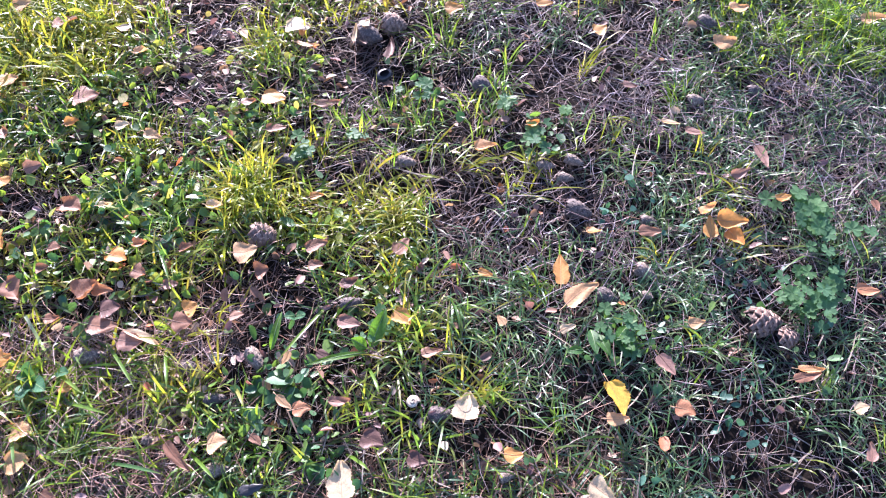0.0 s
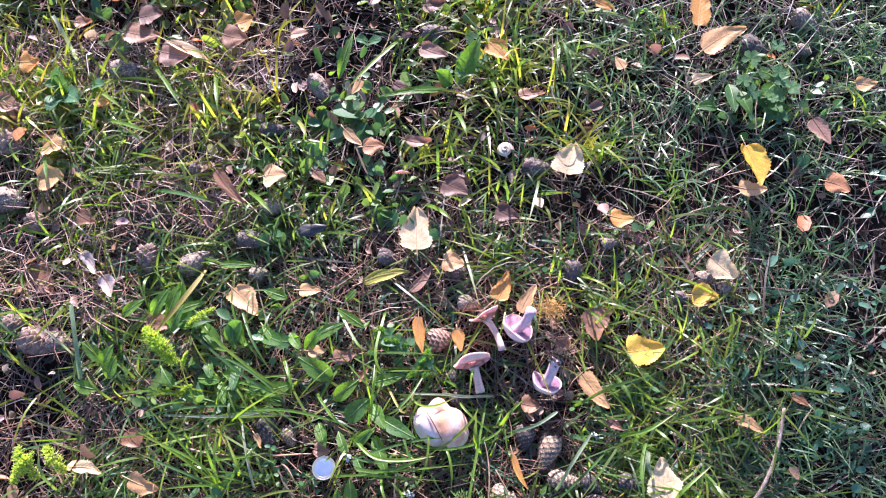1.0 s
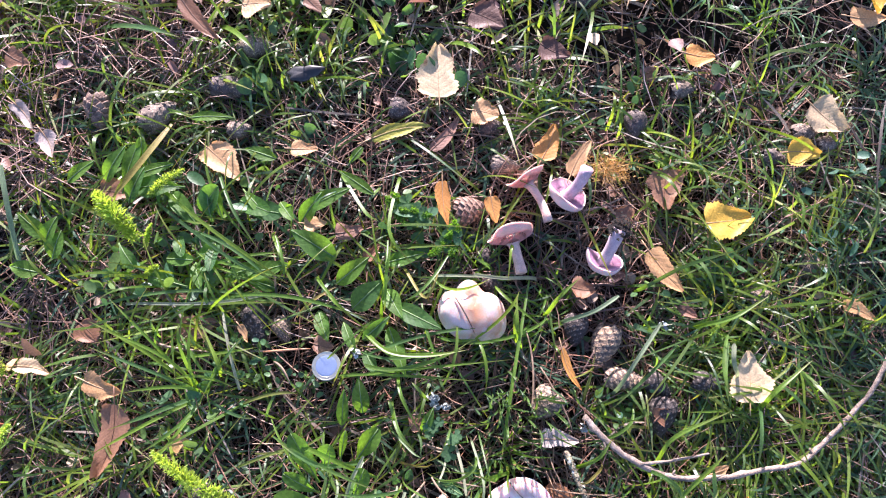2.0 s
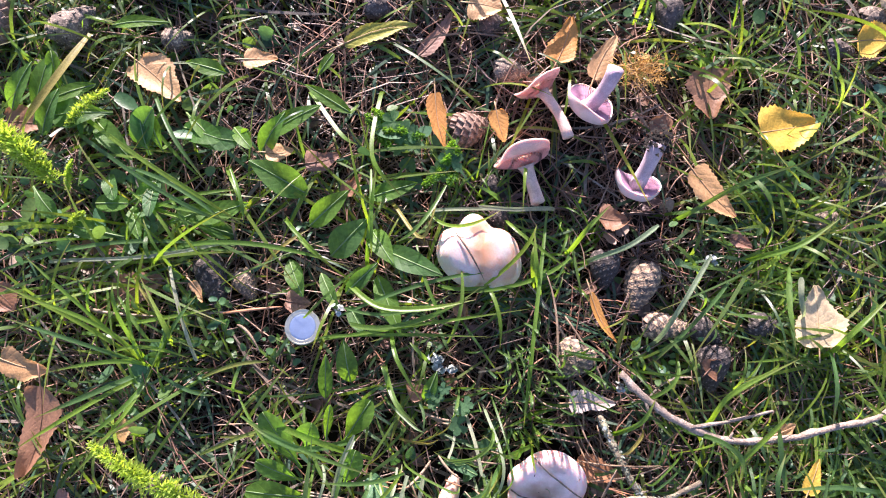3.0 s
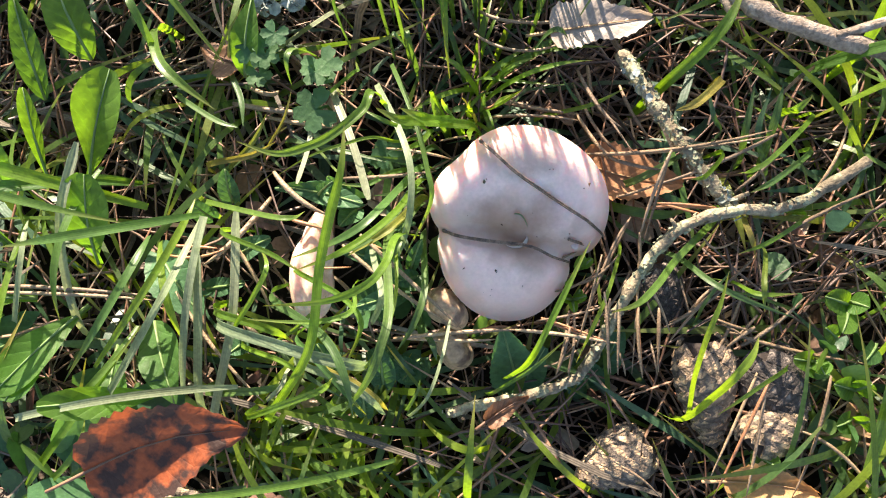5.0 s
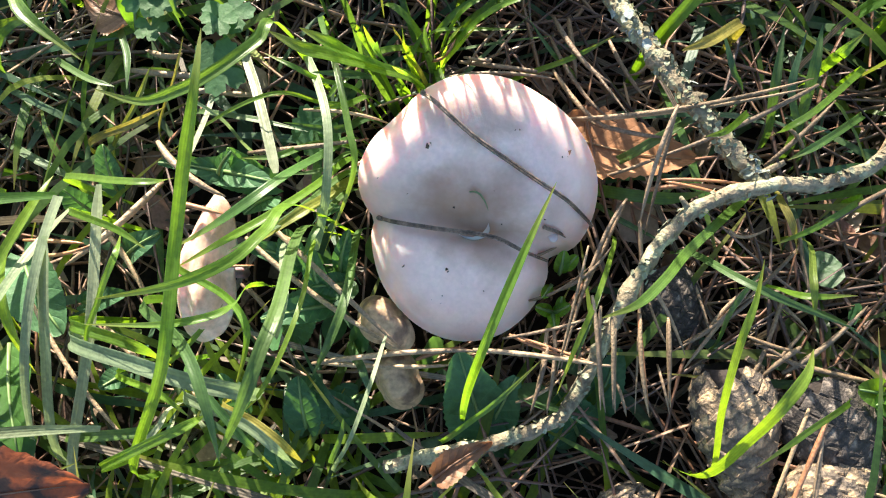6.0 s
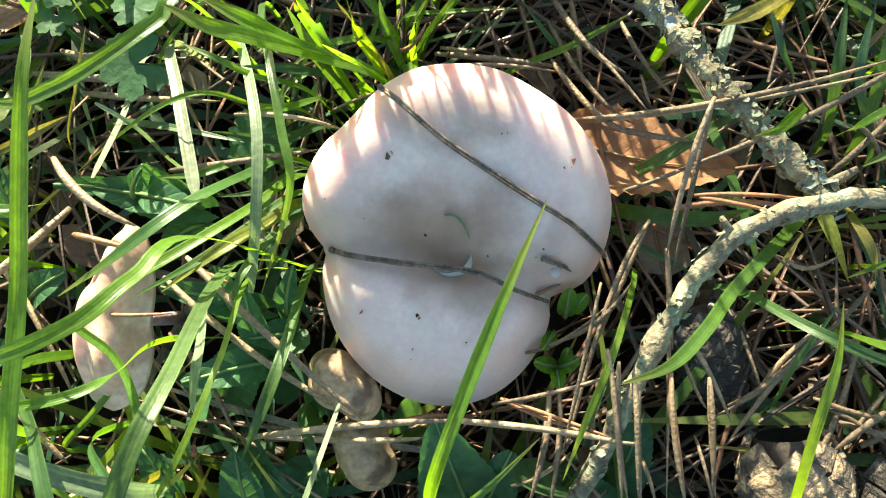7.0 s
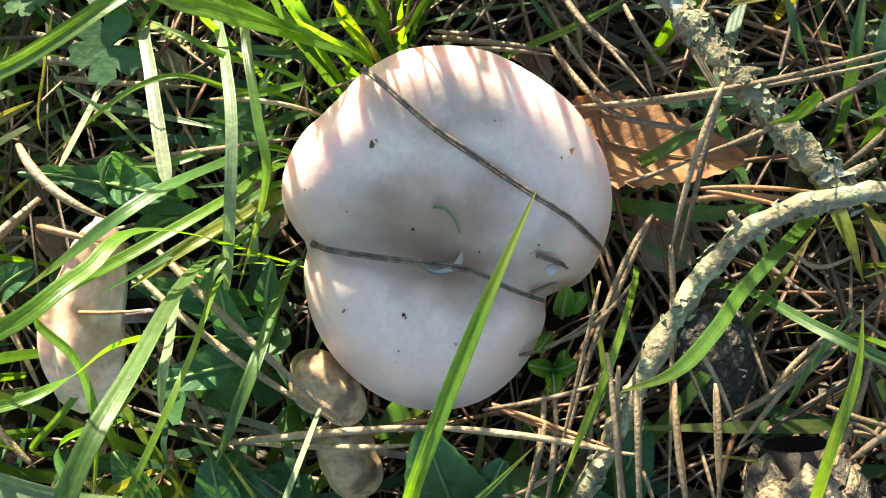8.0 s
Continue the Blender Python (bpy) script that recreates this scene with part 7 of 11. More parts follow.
blade(tuft, (-0.1030, -0.1617, 0.0060), (-0.1052, -0.1404, 0.0220), (-0.1280, -0.1227, 0.0140), 0.0018, "fresh")
tuft = grass_tuft("narrow grass blades lying over herbs and needles", (-0.0607, -0.0057, 0.0000))
blade(tuft, (-0.0576, -0.0085, 0.0140), (-0.0280, -0.0167, 0.0280), (0.0199, 0.0095, 0.0180), 0.0029, "fresh")
blade(tuft, (-0.0778, -0.0167, 0.0100), (-0.0505, -0.0126, 0.0240), (0.0328, -0.0162, 0.0140), 0.0022, "fresh")
blade(tuft, (-0.1025, 0.0604, 0.0100), (-0.0876, 0.0457, 0.0260), (-0.0804, 0.0381, 0.0180), 0.0024, "fresh")
blade(tuft, (-0.2061, 0.0951, 0.0100), (-0.1615, 0.0812, 0.0300), (-0.1341, 0.0526, 0.0180), 0.0026, "fresh")
blade(tuft, (-0.1901, 0.0718, 0.0100), (-0.1600, 0.0633, 0.0270), (-0.1234, 0.0590, 0.0160), 0.0022, "fresh")
blade(tuft, (-0.1790, 0.0398, 0.0100), (-0.1286, 0.0525, 0.0320), (-0.0574, 0.0284, 0.0140), 0.0029, "fresh")
blade(tuft, (-0.1793, 0.0764, 0.0100), (-0.1633, 0.0605, 0.0250), (-0.1626, 0.0496, 0.0120), 0.0022, "fresh")
blade(tuft, (-0.1380, 0.0937, 0.0120), (-0.1230, 0.0677, 0.0310), (-0.1280, 0.0578, 0.0140), 0.0024, "fresh")
blade(tuft, (-0.0458, 0.0938, 0.0100), (-0.0426, 0.0566, 0.0360), (-0.0447, 0.0343, 0.0140), 0.0022, "fresh")
blade(tuft, (0.0040, 0.0834, 0.0100), (-0.0129, 0.0474, 0.0340), (-0.0289, 0.0446, 0.0180), 0.0024, "fresh")
blade(tuft, (-0.2098, -0.0088, 0.0100), (-0.1755, -0.0051, 0.0280), (-0.1444, 0.0024, 0.0140), 0.0024, "fresh")
blade(tuft, (-0.2091, 0.0104, 0.0100), (-0.1886, -0.0125, 0.0250), (-0.1843, -0.0210, 0.0120), 0.0024, "fresh")
blade(tuft, (-0.1771, 0.0333, 0.0100), (-0.1630, -0.0032, 0.0290), (-0.1561, -0.0315, 0.0120), 0.0024, "pale")
blade(tuft, (-0.0070, -0.0331, 0.0100), (-0.0123, -0.0256, 0.0260), (-0.0202, -0.0188, 0.0180), 0.0024, "fresh")
blade(tuft, (-0.0326, -0.0536, 0.0100), (-0.0334, -0.0374, 0.0260), (-0.0378, -0.0341, 0.0180), 0.0024, "fresh")
blade(tuft, (-0.2011, 0.0612, 0.0100), (-0.1641, 0.0768, 0.0280), (-0.1269, 0.0793, 0.0140), 0.0024, "fresh")
blade(tuft, (-0.2066, 0.0807, 0.0100), (-0.1712, 0.0600, 0.0290), (-0.1700, 0.0360, 0.0120), 0.0022, "fresh")
blade(tuft, (-0.1158, 0.0275, 0.0100), (-0.1039, 0.0411, 0.0270), (-0.0845, 0.0531, 0.0160), 0.0024, "yellow")
blade(tuft, (-0.0154, 0.0434, 0.0100), (-0.0092, 0.0087, 0.0310), (0.0059, -0.0098, 0.0160), 0.0022, "fresh")
blade(tuft, (-0.0077, 0.0651, 0.0100), (0.0064, 0.0434, 0.0310), (0.0392, 0.0654, 0.0160), 0.0022, "fresh")
blade(tuft, (0.0293, 0.0182, 0.0080), (0.0403, 0.0020, 0.0260), (0.0383, -0.0240, 0.0120), 0.0024, "fresh")
blade(tuft, (-0.2104, -0.0258, 0.0100), (-0.1888, -0.0169, 0.0250), (-0.1606, -0.0299, 0.0120), 0.0024, "fresh")
blade(tuft, (-0.1540, -0.0424, 0.0080), (-0.1240, -0.0288, 0.0260), (-0.1089, -0.0324, 0.0120), 0.0024, "yellow")
blade(tuft, (0.0046, -0.0207, 0.0080), (0.0179, 0.0016, 0.0290), (0.0127, 0.0336, 0.0140), 0.0024, "fresh")
tuft = grass_tuft("grass blades arching over a red leaf and a rosette", (-0.0308, -0.0976, 0.0000))
blade(tuft, (-0.0225, -0.1000, 0.0200), (-0.0414, -0.1036, 0.0430), (-0.0746, -0.1031, 0.0300), 0.0026, "fresh")
blade(tuft, (-0.0279, -0.0996, 0.0060), (-0.0264, -0.1209, 0.0370), (-0.0567, -0.1476, 0.0160), 0.0022, "pale")
blade(tuft, (-0.0392, -0.1054, 0.0100), (-0.0312, -0.1197, 0.0330), (-0.0343, -0.1367, 0.0120), 0.0024, "fresh")
blade(tuft, (-0.0202, -0.1505, 0.0120), (-0.0437, -0.1455, 0.0300), (-0.0856, -0.1518, 0.0160), 0.0023, "pale")
blade(tuft, (-0.0444, -0.1028, 0.0060), (-0.0413, -0.1160, 0.0290), (-0.0753, -0.1443, 0.0080), 0.0025, "fresh")
blade(tuft, (-0.0491, -0.1295, 0.0100), (-0.0523, -0.1429, 0.0260), (-0.0819, -0.1570, 0.0100), 0.0020, "fresh")
blade(tuft, (0.0247, -0.1742, 0.0200), (-0.0054, -0.1752, 0.0390), (-0.0439, -0.1749, 0.0300), 0.0021, "fresh")
blade(tuft, (-0.0739, -0.0951, 0.0180), (-0.0661, -0.1012, 0.0330), (-0.0798, -0.1239, 0.0200), 0.0018, "pale")
blade(tuft, (-0.0933, -0.1779, 0.0060), (-0.0629, -0.1668, 0.0220), (-0.0660, -0.1543, 0.0140), 0.0019, "fresh")
tuft = grass_tuft("spreading grass tuft with narrow arching blades", (-0.1948, -0.0363, 0.0000))
blade(tuft, (-0.1939, -0.0361, 0.0020), (-0.1930, -0.0075, 0.0330), (-0.2722, 0.0114, 0.0200), 0.0028, "fresh")
blade(tuft, (-0.1922, -0.0343, 0.0020), (-0.2083, -0.0222, 0.0380), (-0.2798, -0.0029, 0.0180), 0.0026, "fresh")
blade(tuft, (-0.1915, -0.0325, 0.0020), (-0.2019, 0.0017, 0.0410), (-0.2005, 0.0179, 0.0360), 0.0028, "fresh")
blade(tuft, (-0.1884, -0.0361, 0.0020), (-0.1912, -0.0248, 0.0340), (-0.2493, -0.0384, 0.0180), 0.0028, "fresh")
blade(tuft, (-0.1913, -0.0380, 0.0020), (-0.2014, -0.0452, 0.0300), (-0.2549, -0.0664, 0.0180), 0.0034, "fresh")
blade(tuft, (-0.1901, -0.0398, 0.0020), (-0.2143, -0.0545, 0.0330), (-0.2666, -0.0867, 0.0200), 0.0028, "fresh")
blade(tuft, (-0.1883, -0.0380, 0.0020), (-0.1883, -0.0580, 0.0260), (-0.2293, -0.0837, 0.0180), 0.0028, "fresh")
blade(tuft, (-0.1866, -0.0361, 0.0020), (-0.1708, -0.0147, 0.0270), (-0.1699, -0.0029, 0.0240), 0.0029, "fresh")
blade(tuft, (-0.1847, -0.0361, 0.0020), (-0.1731, -0.0147, 0.0280), (-0.1534, 0.0113, 0.0220), 0.0025, "fresh")
blade(tuft, (-0.1959, -0.0325, 0.0020), (-0.2330, 0.0021, 0.0300), (-0.2809, 0.0169, 0.0180), 0.0029, "fresh")
blade(tuft, (-0.1930, -0.0325, 0.0020), (-0.2275, 0.0064, 0.0300), (-0.2677, 0.0368, 0.0180), 0.0023, "fresh")
blade(tuft, (-0.1846, -0.0398, 0.0020), (-0.1599, -0.0528, 0.0170), (-0.1440, -0.0532, 0.0120), 0.0025, "fresh")
blade(tuft, (-0.1900, -0.0416, 0.0020), (-0.1992, -0.0737, 0.0260), (-0.2318, -0.1044, 0.0180), 0.0026, "fresh")
blade(tuft, (-0.1921, -0.0361, 0.0020), (-0.1952, -0.0144, 0.0340), (-0.1949, 0.0254, 0.0260), 0.0025, "fresh")
tuft = grass_tuft("flat grass blades crossing a herb rosette", (-0.2364, 0.0194, 0.0000))
blade(tuft, (-0.2333, 0.0192, 0.0060), (-0.1918, 0.0500, 0.0190), (-0.1137, 0.0365, 0.0120), 0.0023, "fresh")
blade(tuft, (-0.2892, 0.0266, 0.0060), (-0.2135, 0.0551, 0.0190), (-0.1321, 0.0410, 0.0120), 0.0026, "fresh")
blade(tuft, (-0.2342, 0.1852, 0.0120), (-0.2469, 0.1419, 0.0360), (-0.2794, 0.1158, 0.0120), 0.0053, "yellow")
blade(tuft, (-0.1622, 0.0910, 0.0040), (-0.2040, 0.1269, 0.0200), (-0.2037, 0.1775, 0.0120), 0.0022, "fresh")
blade(tuft, (-0.0621, 0.0025, 0.0100), (-0.0296, -0.0093, 0.0280), (0.0075, 0.0115, 0.0140), 0.0021, "fresh")
blade(tuft, (-0.0657, -0.0030, 0.0100), (-0.0033, 0.0257, 0.0250), (0.0443, 0.0263, 0.0120), 0.0025, "fresh")
blade(tuft, (0.0569, 0.0797, 0.0040), (0.0546, 0.1111, 0.0330), (0.0522, 0.0613, 0.0260), 0.0022, "fresh")
blade(tuft, (0.0435, 0.0606, 0.0040), (0.0455, 0.0521, 0.0280), (0.0847, 0.0263, 0.0120), 0.0023, "fresh")
blade(tuft, (0.0469, 0.0676, 0.0080), (0.0158, 0.0669, 0.0150), (-0.0035, 0.0666, 0.0100), 0.0022, "pale")
blade(tuft, (0.2311, 0.0229, 0.0060), (0.2179, -0.0053, 0.0260), (0.2244, -0.0242, 0.0220), 0.0026, "fresh")
blade(tuft, (0.1908, 0.0192, 0.0040), (0.1718, 0.0004, 0.0170), (0.1388, -0.0321, 0.0100), 0.0026, "fresh")
blade(tuft, (0.1555, -0.0325, 0.0040), (0.1559, -0.0530, 0.0170), (0.1126, -0.0607, 0.0100), 0.0026, "fresh")
# extra tall blades, added to throw striped shade over the wide cap
random_tuft("thin upright grass blades added to shade the large mushroom", 0.0340, -0.0440, 8, 0.009, 0.085, 0.018, 0.0017, (-0.2, 0.1), 81, "dull")
random_tuft("thin upright grass blades added to shade the large mushroom", 0.0450, -0.0320, 9, 0.009, 0.09, 0.018, 0.0017, (0.3, -0.2), 82, "dull")
random_tuft("thin upright grass blades added to shade the large mushroom", 0.0530, -0.0420, 9, 0.009, 0.092, 0.018, 0.0017, (0, 0.2), 83, "dull")
random_tuft("thin upright grass blades added to shade the large mushroom", 0.0640, -0.0280, 9, 0.009, 0.094, 0.018, 0.0017, (-0.3, 0), 84, "dull")
random_tuft("thin upright grass blades added to shade the large mushroom", 0.0710, -0.0420, 9, 0.009, 0.092, 0.018, 0.0017, (0.1, -0.2), 85, "dull")
random_tuft("thin upright grass blades added to shade the large mushroom", 0.0820, -0.0300, 9, 0.009, 0.092, 0.018, 0.0017, (0.2, 0.1), 86, "dull")
random_tuft("thin upright grass blades added to shade the large mushroom", 0.0900, -0.0420, 8, 0.009, 0.085, 0.018, 0.0017, (0.2, 0), 87, "dull")
random_tuft("bright green grass tuft among needles", 0.0600, -0.0690, 16, 0.005, 0.044, 0.040, 0.0019, (0.1, 0.4), 5)
random_tuft("thin grass blades behind a mushroom", 0.0078, 0.0680, 8, 0.006, 0.034, 0.030, 0.0016, (0.0, 0.8), 71)
random_tuft("thin grass blades behind a mushroom", 0.0269, 0.0765, 8, 0.006, 0.034, 0.030, 0.0016, (0.0, 0.8), 72)
random_tuft("thin grass blades behind a mushroom", 0.0459, 0.0681, 8, 0.006, 0.034, 0.030, 0.0016, (0.0, 0.8), 73)
random_tuft("thin grass blades behind a mushroom", 0.0193, 0.0804, 8, 0.006, 0.034, 0.030, 0.0016, (0.0, 0.8), 74)
random_tuft("bright grass blades beside a lobed mushroom", 0.0720, 0.0313, 12, 0.006, 0.030, 0.034, 0.0017, (-0.3, 0.2), 91)
random_tuft("bright grass blades beside a lobed mushroom", 0.0854, 0.0526, 9, 0.006, 0.028, 0.034, 0.0017, (-0.3, 0.2), 92)
random_tuft("bright grass blades beside a lobed mushroom", 0.0604, 0.0084, 12, 0.006, 0.026, 0.034, 0.0017, (-0.3, 0.2), 93)
random_tuft("bright grass blades beside a lobed mushroom", 0.0090, 0.0111, 9, 0.006, 0.022, 0.034, 0.0017, (-0.3, 0.2), 94)
random_tuft("bright grass blades beside a lobed mushroom", 0.0337, 0.0067, 10, 0.006, 0.022, 0.034, 0.0017, (-0.3, 0.2), 95)
random_tuft("bright grass blades beside a lobed mushroom", 0.0911, 0.0199, 10, 0.006, 0.028, 0.034, 0.0017, (-0.3, 0.2), 96)
random_tuft("bright grass blades beside a lobed mushroom", 0.0772, 0.0711, 7, 0.006, 0.026, 0.034, 0.0017, (-0.3, 0.2), 97)
random_tuft("fresh green grass tuft in the lawn", -0.1661, 0.6760, 40, 0.008, 0.050, 0.055, 0.0021, (0.4, -0.2), 30, "yellow")
random_tuft("narrow bright green grass tuft in the lawn", -0.1412, 0.6959, 30, 0.008, 0.050, 0.055, 0.0021, (-0.3, 0.3), 31, "fresh")
random_tuft("spreading green grass tuft in the lawn", 0.0544, 0.6346, 40, 0.008, 0.040, 0.044, 0.0021, (0.2, 0.5), 32, "yellow")
random_tuft("fresh green grass tuft in the lawn", 0.0986, 0.6530, 24, 0.008, 0.040, 0.044, 0.0021, (-0.5, -0.2), 33, "fresh")
random_tuft("narrow bright green grass tuft in the lawn", -0.5823, 1.0451, 40, 0.008, 0.060, 0.066, 0.0021, (0.4, 0.3), 34, "yellow")
random_tuft("spreading green grass tuft in the lawn", -0.6062, 0.9785, 30, 0.008, 0.050, 0.055, 0.0021, (-0.3, 0.5), 35, "fresh")
random_tuft("fresh green grass tuft in the lawn", -0.4888, 1.0831, 30, 0.008, 0.050, 0.055, 0.0021, (0.2, -0.2), 36, "fresh")
random_tuft("narrow bright green grass tuft in the lawn", 0.8747, 1.0056, 50, 0.008, 0.060, 0.066, 0.0021, (-0.5, 0.3), 37, "fresh")
random_tuft("spreading green grass tuft in the lawn", 0.9224, 0.9614, 40, 0.008, 0.060, 0.066, 0.0021, (0.4, 0.5), 38, "fresh")
random_tuft("fresh green grass tuft in the lawn", 0.7635, 0.9826, 30, 0.008, 0.050, 0.055, 0.0021, (-0.3, -0.2), 39, "fresh")
random_tuft("narrow bright green grass tuft in the lawn", -0.1297, 0.9432, 20, 0.008, 0.040, 0.044, 0.0021, (0.2, 0.3), 40, "fresh")
random_tuft("spreading green grass tuft in the lawn", 0.2744, 0.2988, 24, 0.008, 0.035, 0.039, 0.0021, (-0.5, 0.5), 41, "fresh")
random_tuft("fresh green grass tuft in the lawn", 0.2138, 0.3710, 24, 0.008, 0.030, 0.033, 0.0021, (0.4, -0.2), 42, "fresh")
random_tuft("narrow bright green grass tuft in the lawn", -0.1272, 0.2894, 16, 0.008, 0.030, 0.033, 0.0021, (-0.3, 0.3), 43, "fresh")
random_tuft("spreading green grass tuft in the lawn", -0.3793, 0.2196, 18, 0.008, 0.030, 0.033, 0.0021, (0.2, 0.5), 44, "fresh")
random_tuft("fresh green grass tuft in the lawn", 0.2533, 0.0270, 26, 0.008, 0.030, 0.033, 0.0021, (-0.5, -0.2), 45, "fresh")
random_tuft("narrow bright green grass tuft in the lawn", 0.2021, 0.1708, 24, 0.008, 0.035, 0.039, 0.0021, (0.4, 0.3), 46, "fresh")
random_tuft("spreading green grass tuft in the lawn", 0.1025, 0.0459, 16, 0.008, 0.025, 0.028, 0.0021, (-0.3, 0.5), 47, "fresh")
random_tuft("fresh green grass tuft in the lawn", 0.2027, -0.0888, 20, 0.008, 0.030, 0.033, 0.0021, (0.2, -0.2), 48, "fresh")
random_tuft("narrow bright green grass tuft in the lawn", 0.2505, -0.0292, 24, 0.008, 0.030, 0.033, 0.0021, (-0.5, 0.3), 49, "fresh")
random_tuft("spreading green grass tuft in the lawn", -0.1875, -0.0768, 18, 0.008, 0.030, 0.033, 0.0021, (-0.5, 0.5), 53, "fresh")
random_tuft("fresh green grass tuft in the lawn", -0.3586, 0.6746, 16, 0.008, 0.030, 0.033, 0.0021, (0.4, -0.2), 54, "fresh")
random_tuft("narrow bright green grass tuft in the lawn", 0.5491, 0.8477, 20, 0.008, 0.040, 0.044, 0.0021, (-0.3, 0.3), 55, "fresh")
random_tuft("spreading green grass tuft in the lawn", 0.0125, 0.3996, 14, 0.008, 0.030, 0.033, 0.0021, (0.2, 0.5), 56, "fresh")
random_tuft("fresh green grass tuft in the lawn", -0.2682, 0.4131, 14, 0.008, 0.040, 0.044, 0.0021, (-0.5, -0.2), 57, "fresh")
random_tuft("narrow bright green grass tuft in the lawn", 0.1957, 0.3431, 20, 0.008, 0.035, 0.039, 0.0021, (0.4, 0.3), 58, "fresh")
random_tuft("spreading green grass tuft in the lawn", 0.2743, 0.4900, 20, 0.008, 0.030, 0.033, 0.0021, (-0.3, 0.5), 59, "fresh")
speck(*on_cap(0.0581, -0.1010), 0.00070, mat_litter)
speck(*on_cap(0.0589, -0.1007), 0.00040, mat_dirt)
speck(*on_cap(0.0773, -0.0998), 0.00030, mat_dirt)
speck(*on_cap(0.0765, -0.0999), 0.00025, mat_dirt)
speck(*on_cap(0.0871, -0.1051), 0.00060, mat_orange_needle)
speck(*on_cap(0.0868, -0.1059), 0.00040, mat_orange_needle)
speck(*on_cap(0.0855, -0.1059), 0.00030, mat_dirt)
speck(*on_cap(0.0587, -0.1256), 0.00050, mat_dirt)
speck(*on_cap(0.0588, -0.1263), 0.00040, mat_dark_needle)
speck(*on_cap(0.0496, -0.1240), 0.00040, mat_litter)
speck(*on_cap(0.0569, -0.1311), 0.00022, mat_dirt)
speck(*on_cap(0.0562, -0.1326), 0.00020, mat_dirt)
speck(*on_cap(0.0542, -0.1316), 0.00020, mat_dirt)
speck(*on_cap(0.0538, -0.1383), 0.00025, mat_dirt)
speck(*on_cap(0.0617, -0.1130), 0.00030, mat_dirt)
speck(*on_cap(0.0714, -0.1175), 0.00022, mat_dirt)
speck(*on_cap(0.0805, -0.1178), 0.00030, mat_dirt)
speck(*on_cap(0.0815, -0.1219), 0.00025, mat_dirt)
speck(*on_cap(0.0812, -0.1237), 0.00035, mat_dirt)
speck(*on_cap(0.0810, -0.1245), 0.00030, mat_dirt)
speck(*on_cap(0.0791, -0.1189), 0.00020, mat_dirt)
speck(*on_cap(0.0706, -0.1109), 0.00018, mat_dirt)
speck(*on_cap(0.0471, -0.1058), 0.00020, mat_dirt)
speck(*on_cap(0.0526, -0.1094), 0.00020, mat_dirt)
speck(*on_cap(0.0658, -0.1311), 0.00020, mat_dirt)
speck(*on_cap(0.0613, -0.1290), 0.00018, mat_dirt)
bump = part("cap_blister", grid_mesh("cap_blister", 12, 6, lambda u, v: (0.0011 * math.sin(1.57 * v) * math.cos(6.2832 * u), 0.0014 * math.sin(1.57 * v) * math.sin(6.2832 * u), 0.0006 * math.cos(1.57 * v)), closed=True), mat_cap, wide_mushroom, "pale round blister in the skin")
bump.matrix_basis = Matrix.Translation(Vector(on_cap(0.0821, -0.1212)) - wide_mushroom.matrix_basis.translation)

# needles and straws that lie on top
needle_along([on_cap(0.0586, -0.0902, 0.0040), on_cap(0.0613, -0.0935, 0.0022), on_cap(0.0674, -0.0999, 0.0010), on_cap(0.0737, -0.1051, 0.0008), on_cap(0.0802, -0.1105, 0.0009), on_cap(0.0854, -0.1146, 0.0012), on_cap(0.0898, -0.1182, 0.0012), on_cap(0.0911, -0.1200, 0.0016)], 0.0010, "dark")
needle_along([on_cap(0.0451, -0.1125, 0.0012), on_cap(0.0496, -0.1148, 0.0014), on_cap(0.0575, -0.1171, 0.0017), on_cap(0.0655, -0.1189, 0.0019), on_cap(0.0705, -0.1207, 0.0020), on_cap(0.0753, -0.1238, 0.0026), on_cap(0.0805, -0.1260, 0.0038)], 0.0010, "dark")
needle_along([on_cap(0.0801, -0.1193, 0.0007), on_cap(0.0816, -0.1200, 0.0010), on_cap(0.0830, -0.1206, 0.0010), on_cap(0.0853, -0.1215, 0.0007)], 0.0009, "dark")
needle(on_cap(0.0655, -0.1105, 0.0003), on_cap(0.0682, -0.1104, 0.0016), on_cap(0.0689, -0.1146, 0.0004), 0.0005, "bleached")
needle((0.0890, -0.0953, 0.0080), (0.1132, -0.0993, 0.0120), (0.1388, -0.0963, 0.0160), 0.0012, "grey")
needle((0.0896, -0.0954, 0.0070), (0.1130, -0.0992, 0.0115), (0.1396, -0.0975, 0.0140), 0.0010, "brown")
needle((0.0942, -0.0962, 0.0060), (0.1018, -0.1011, 0.0090), (0.1095, -0.1025, 0.0080), 0.0013, "grey")
needle((0.1103, -0.0985, 0.0180), (0.1032, -0.1097, 0.0180), (0.1005, -0.1212, 0.0100), 0.0011, "brown")
needle((0.1100, -0.0987, 0.0180), (0.1072, -0.1061, 0.0160), (0.1019, -0.1237, 0.0060), 0.0010, "grey")
needle((0.1405, -0.0972, 0.0140), (0.1199, -0.1055, 0.0130), (0.1054, -0.1069, 0.0080), 0.0012, "grey")
needle((0.1063, -0.1070, 0.0080), (0.0976, -0.1089, 0.0060), (0.0937, -0.1086, 0.0040), 0.0009, "grey")
needle((0.1066, -0.1121, 0.0100), (0.1148, -0.1135, 0.0130), (0.1236, -0.1159, 0.0120), 0.0009, "orange")
needle((0.1077, -0.1124, 0.0090), (0.1135, -0.1147, 0.0105), (0.1196, -0.1172, 0.0100), 0.0009, "orange")
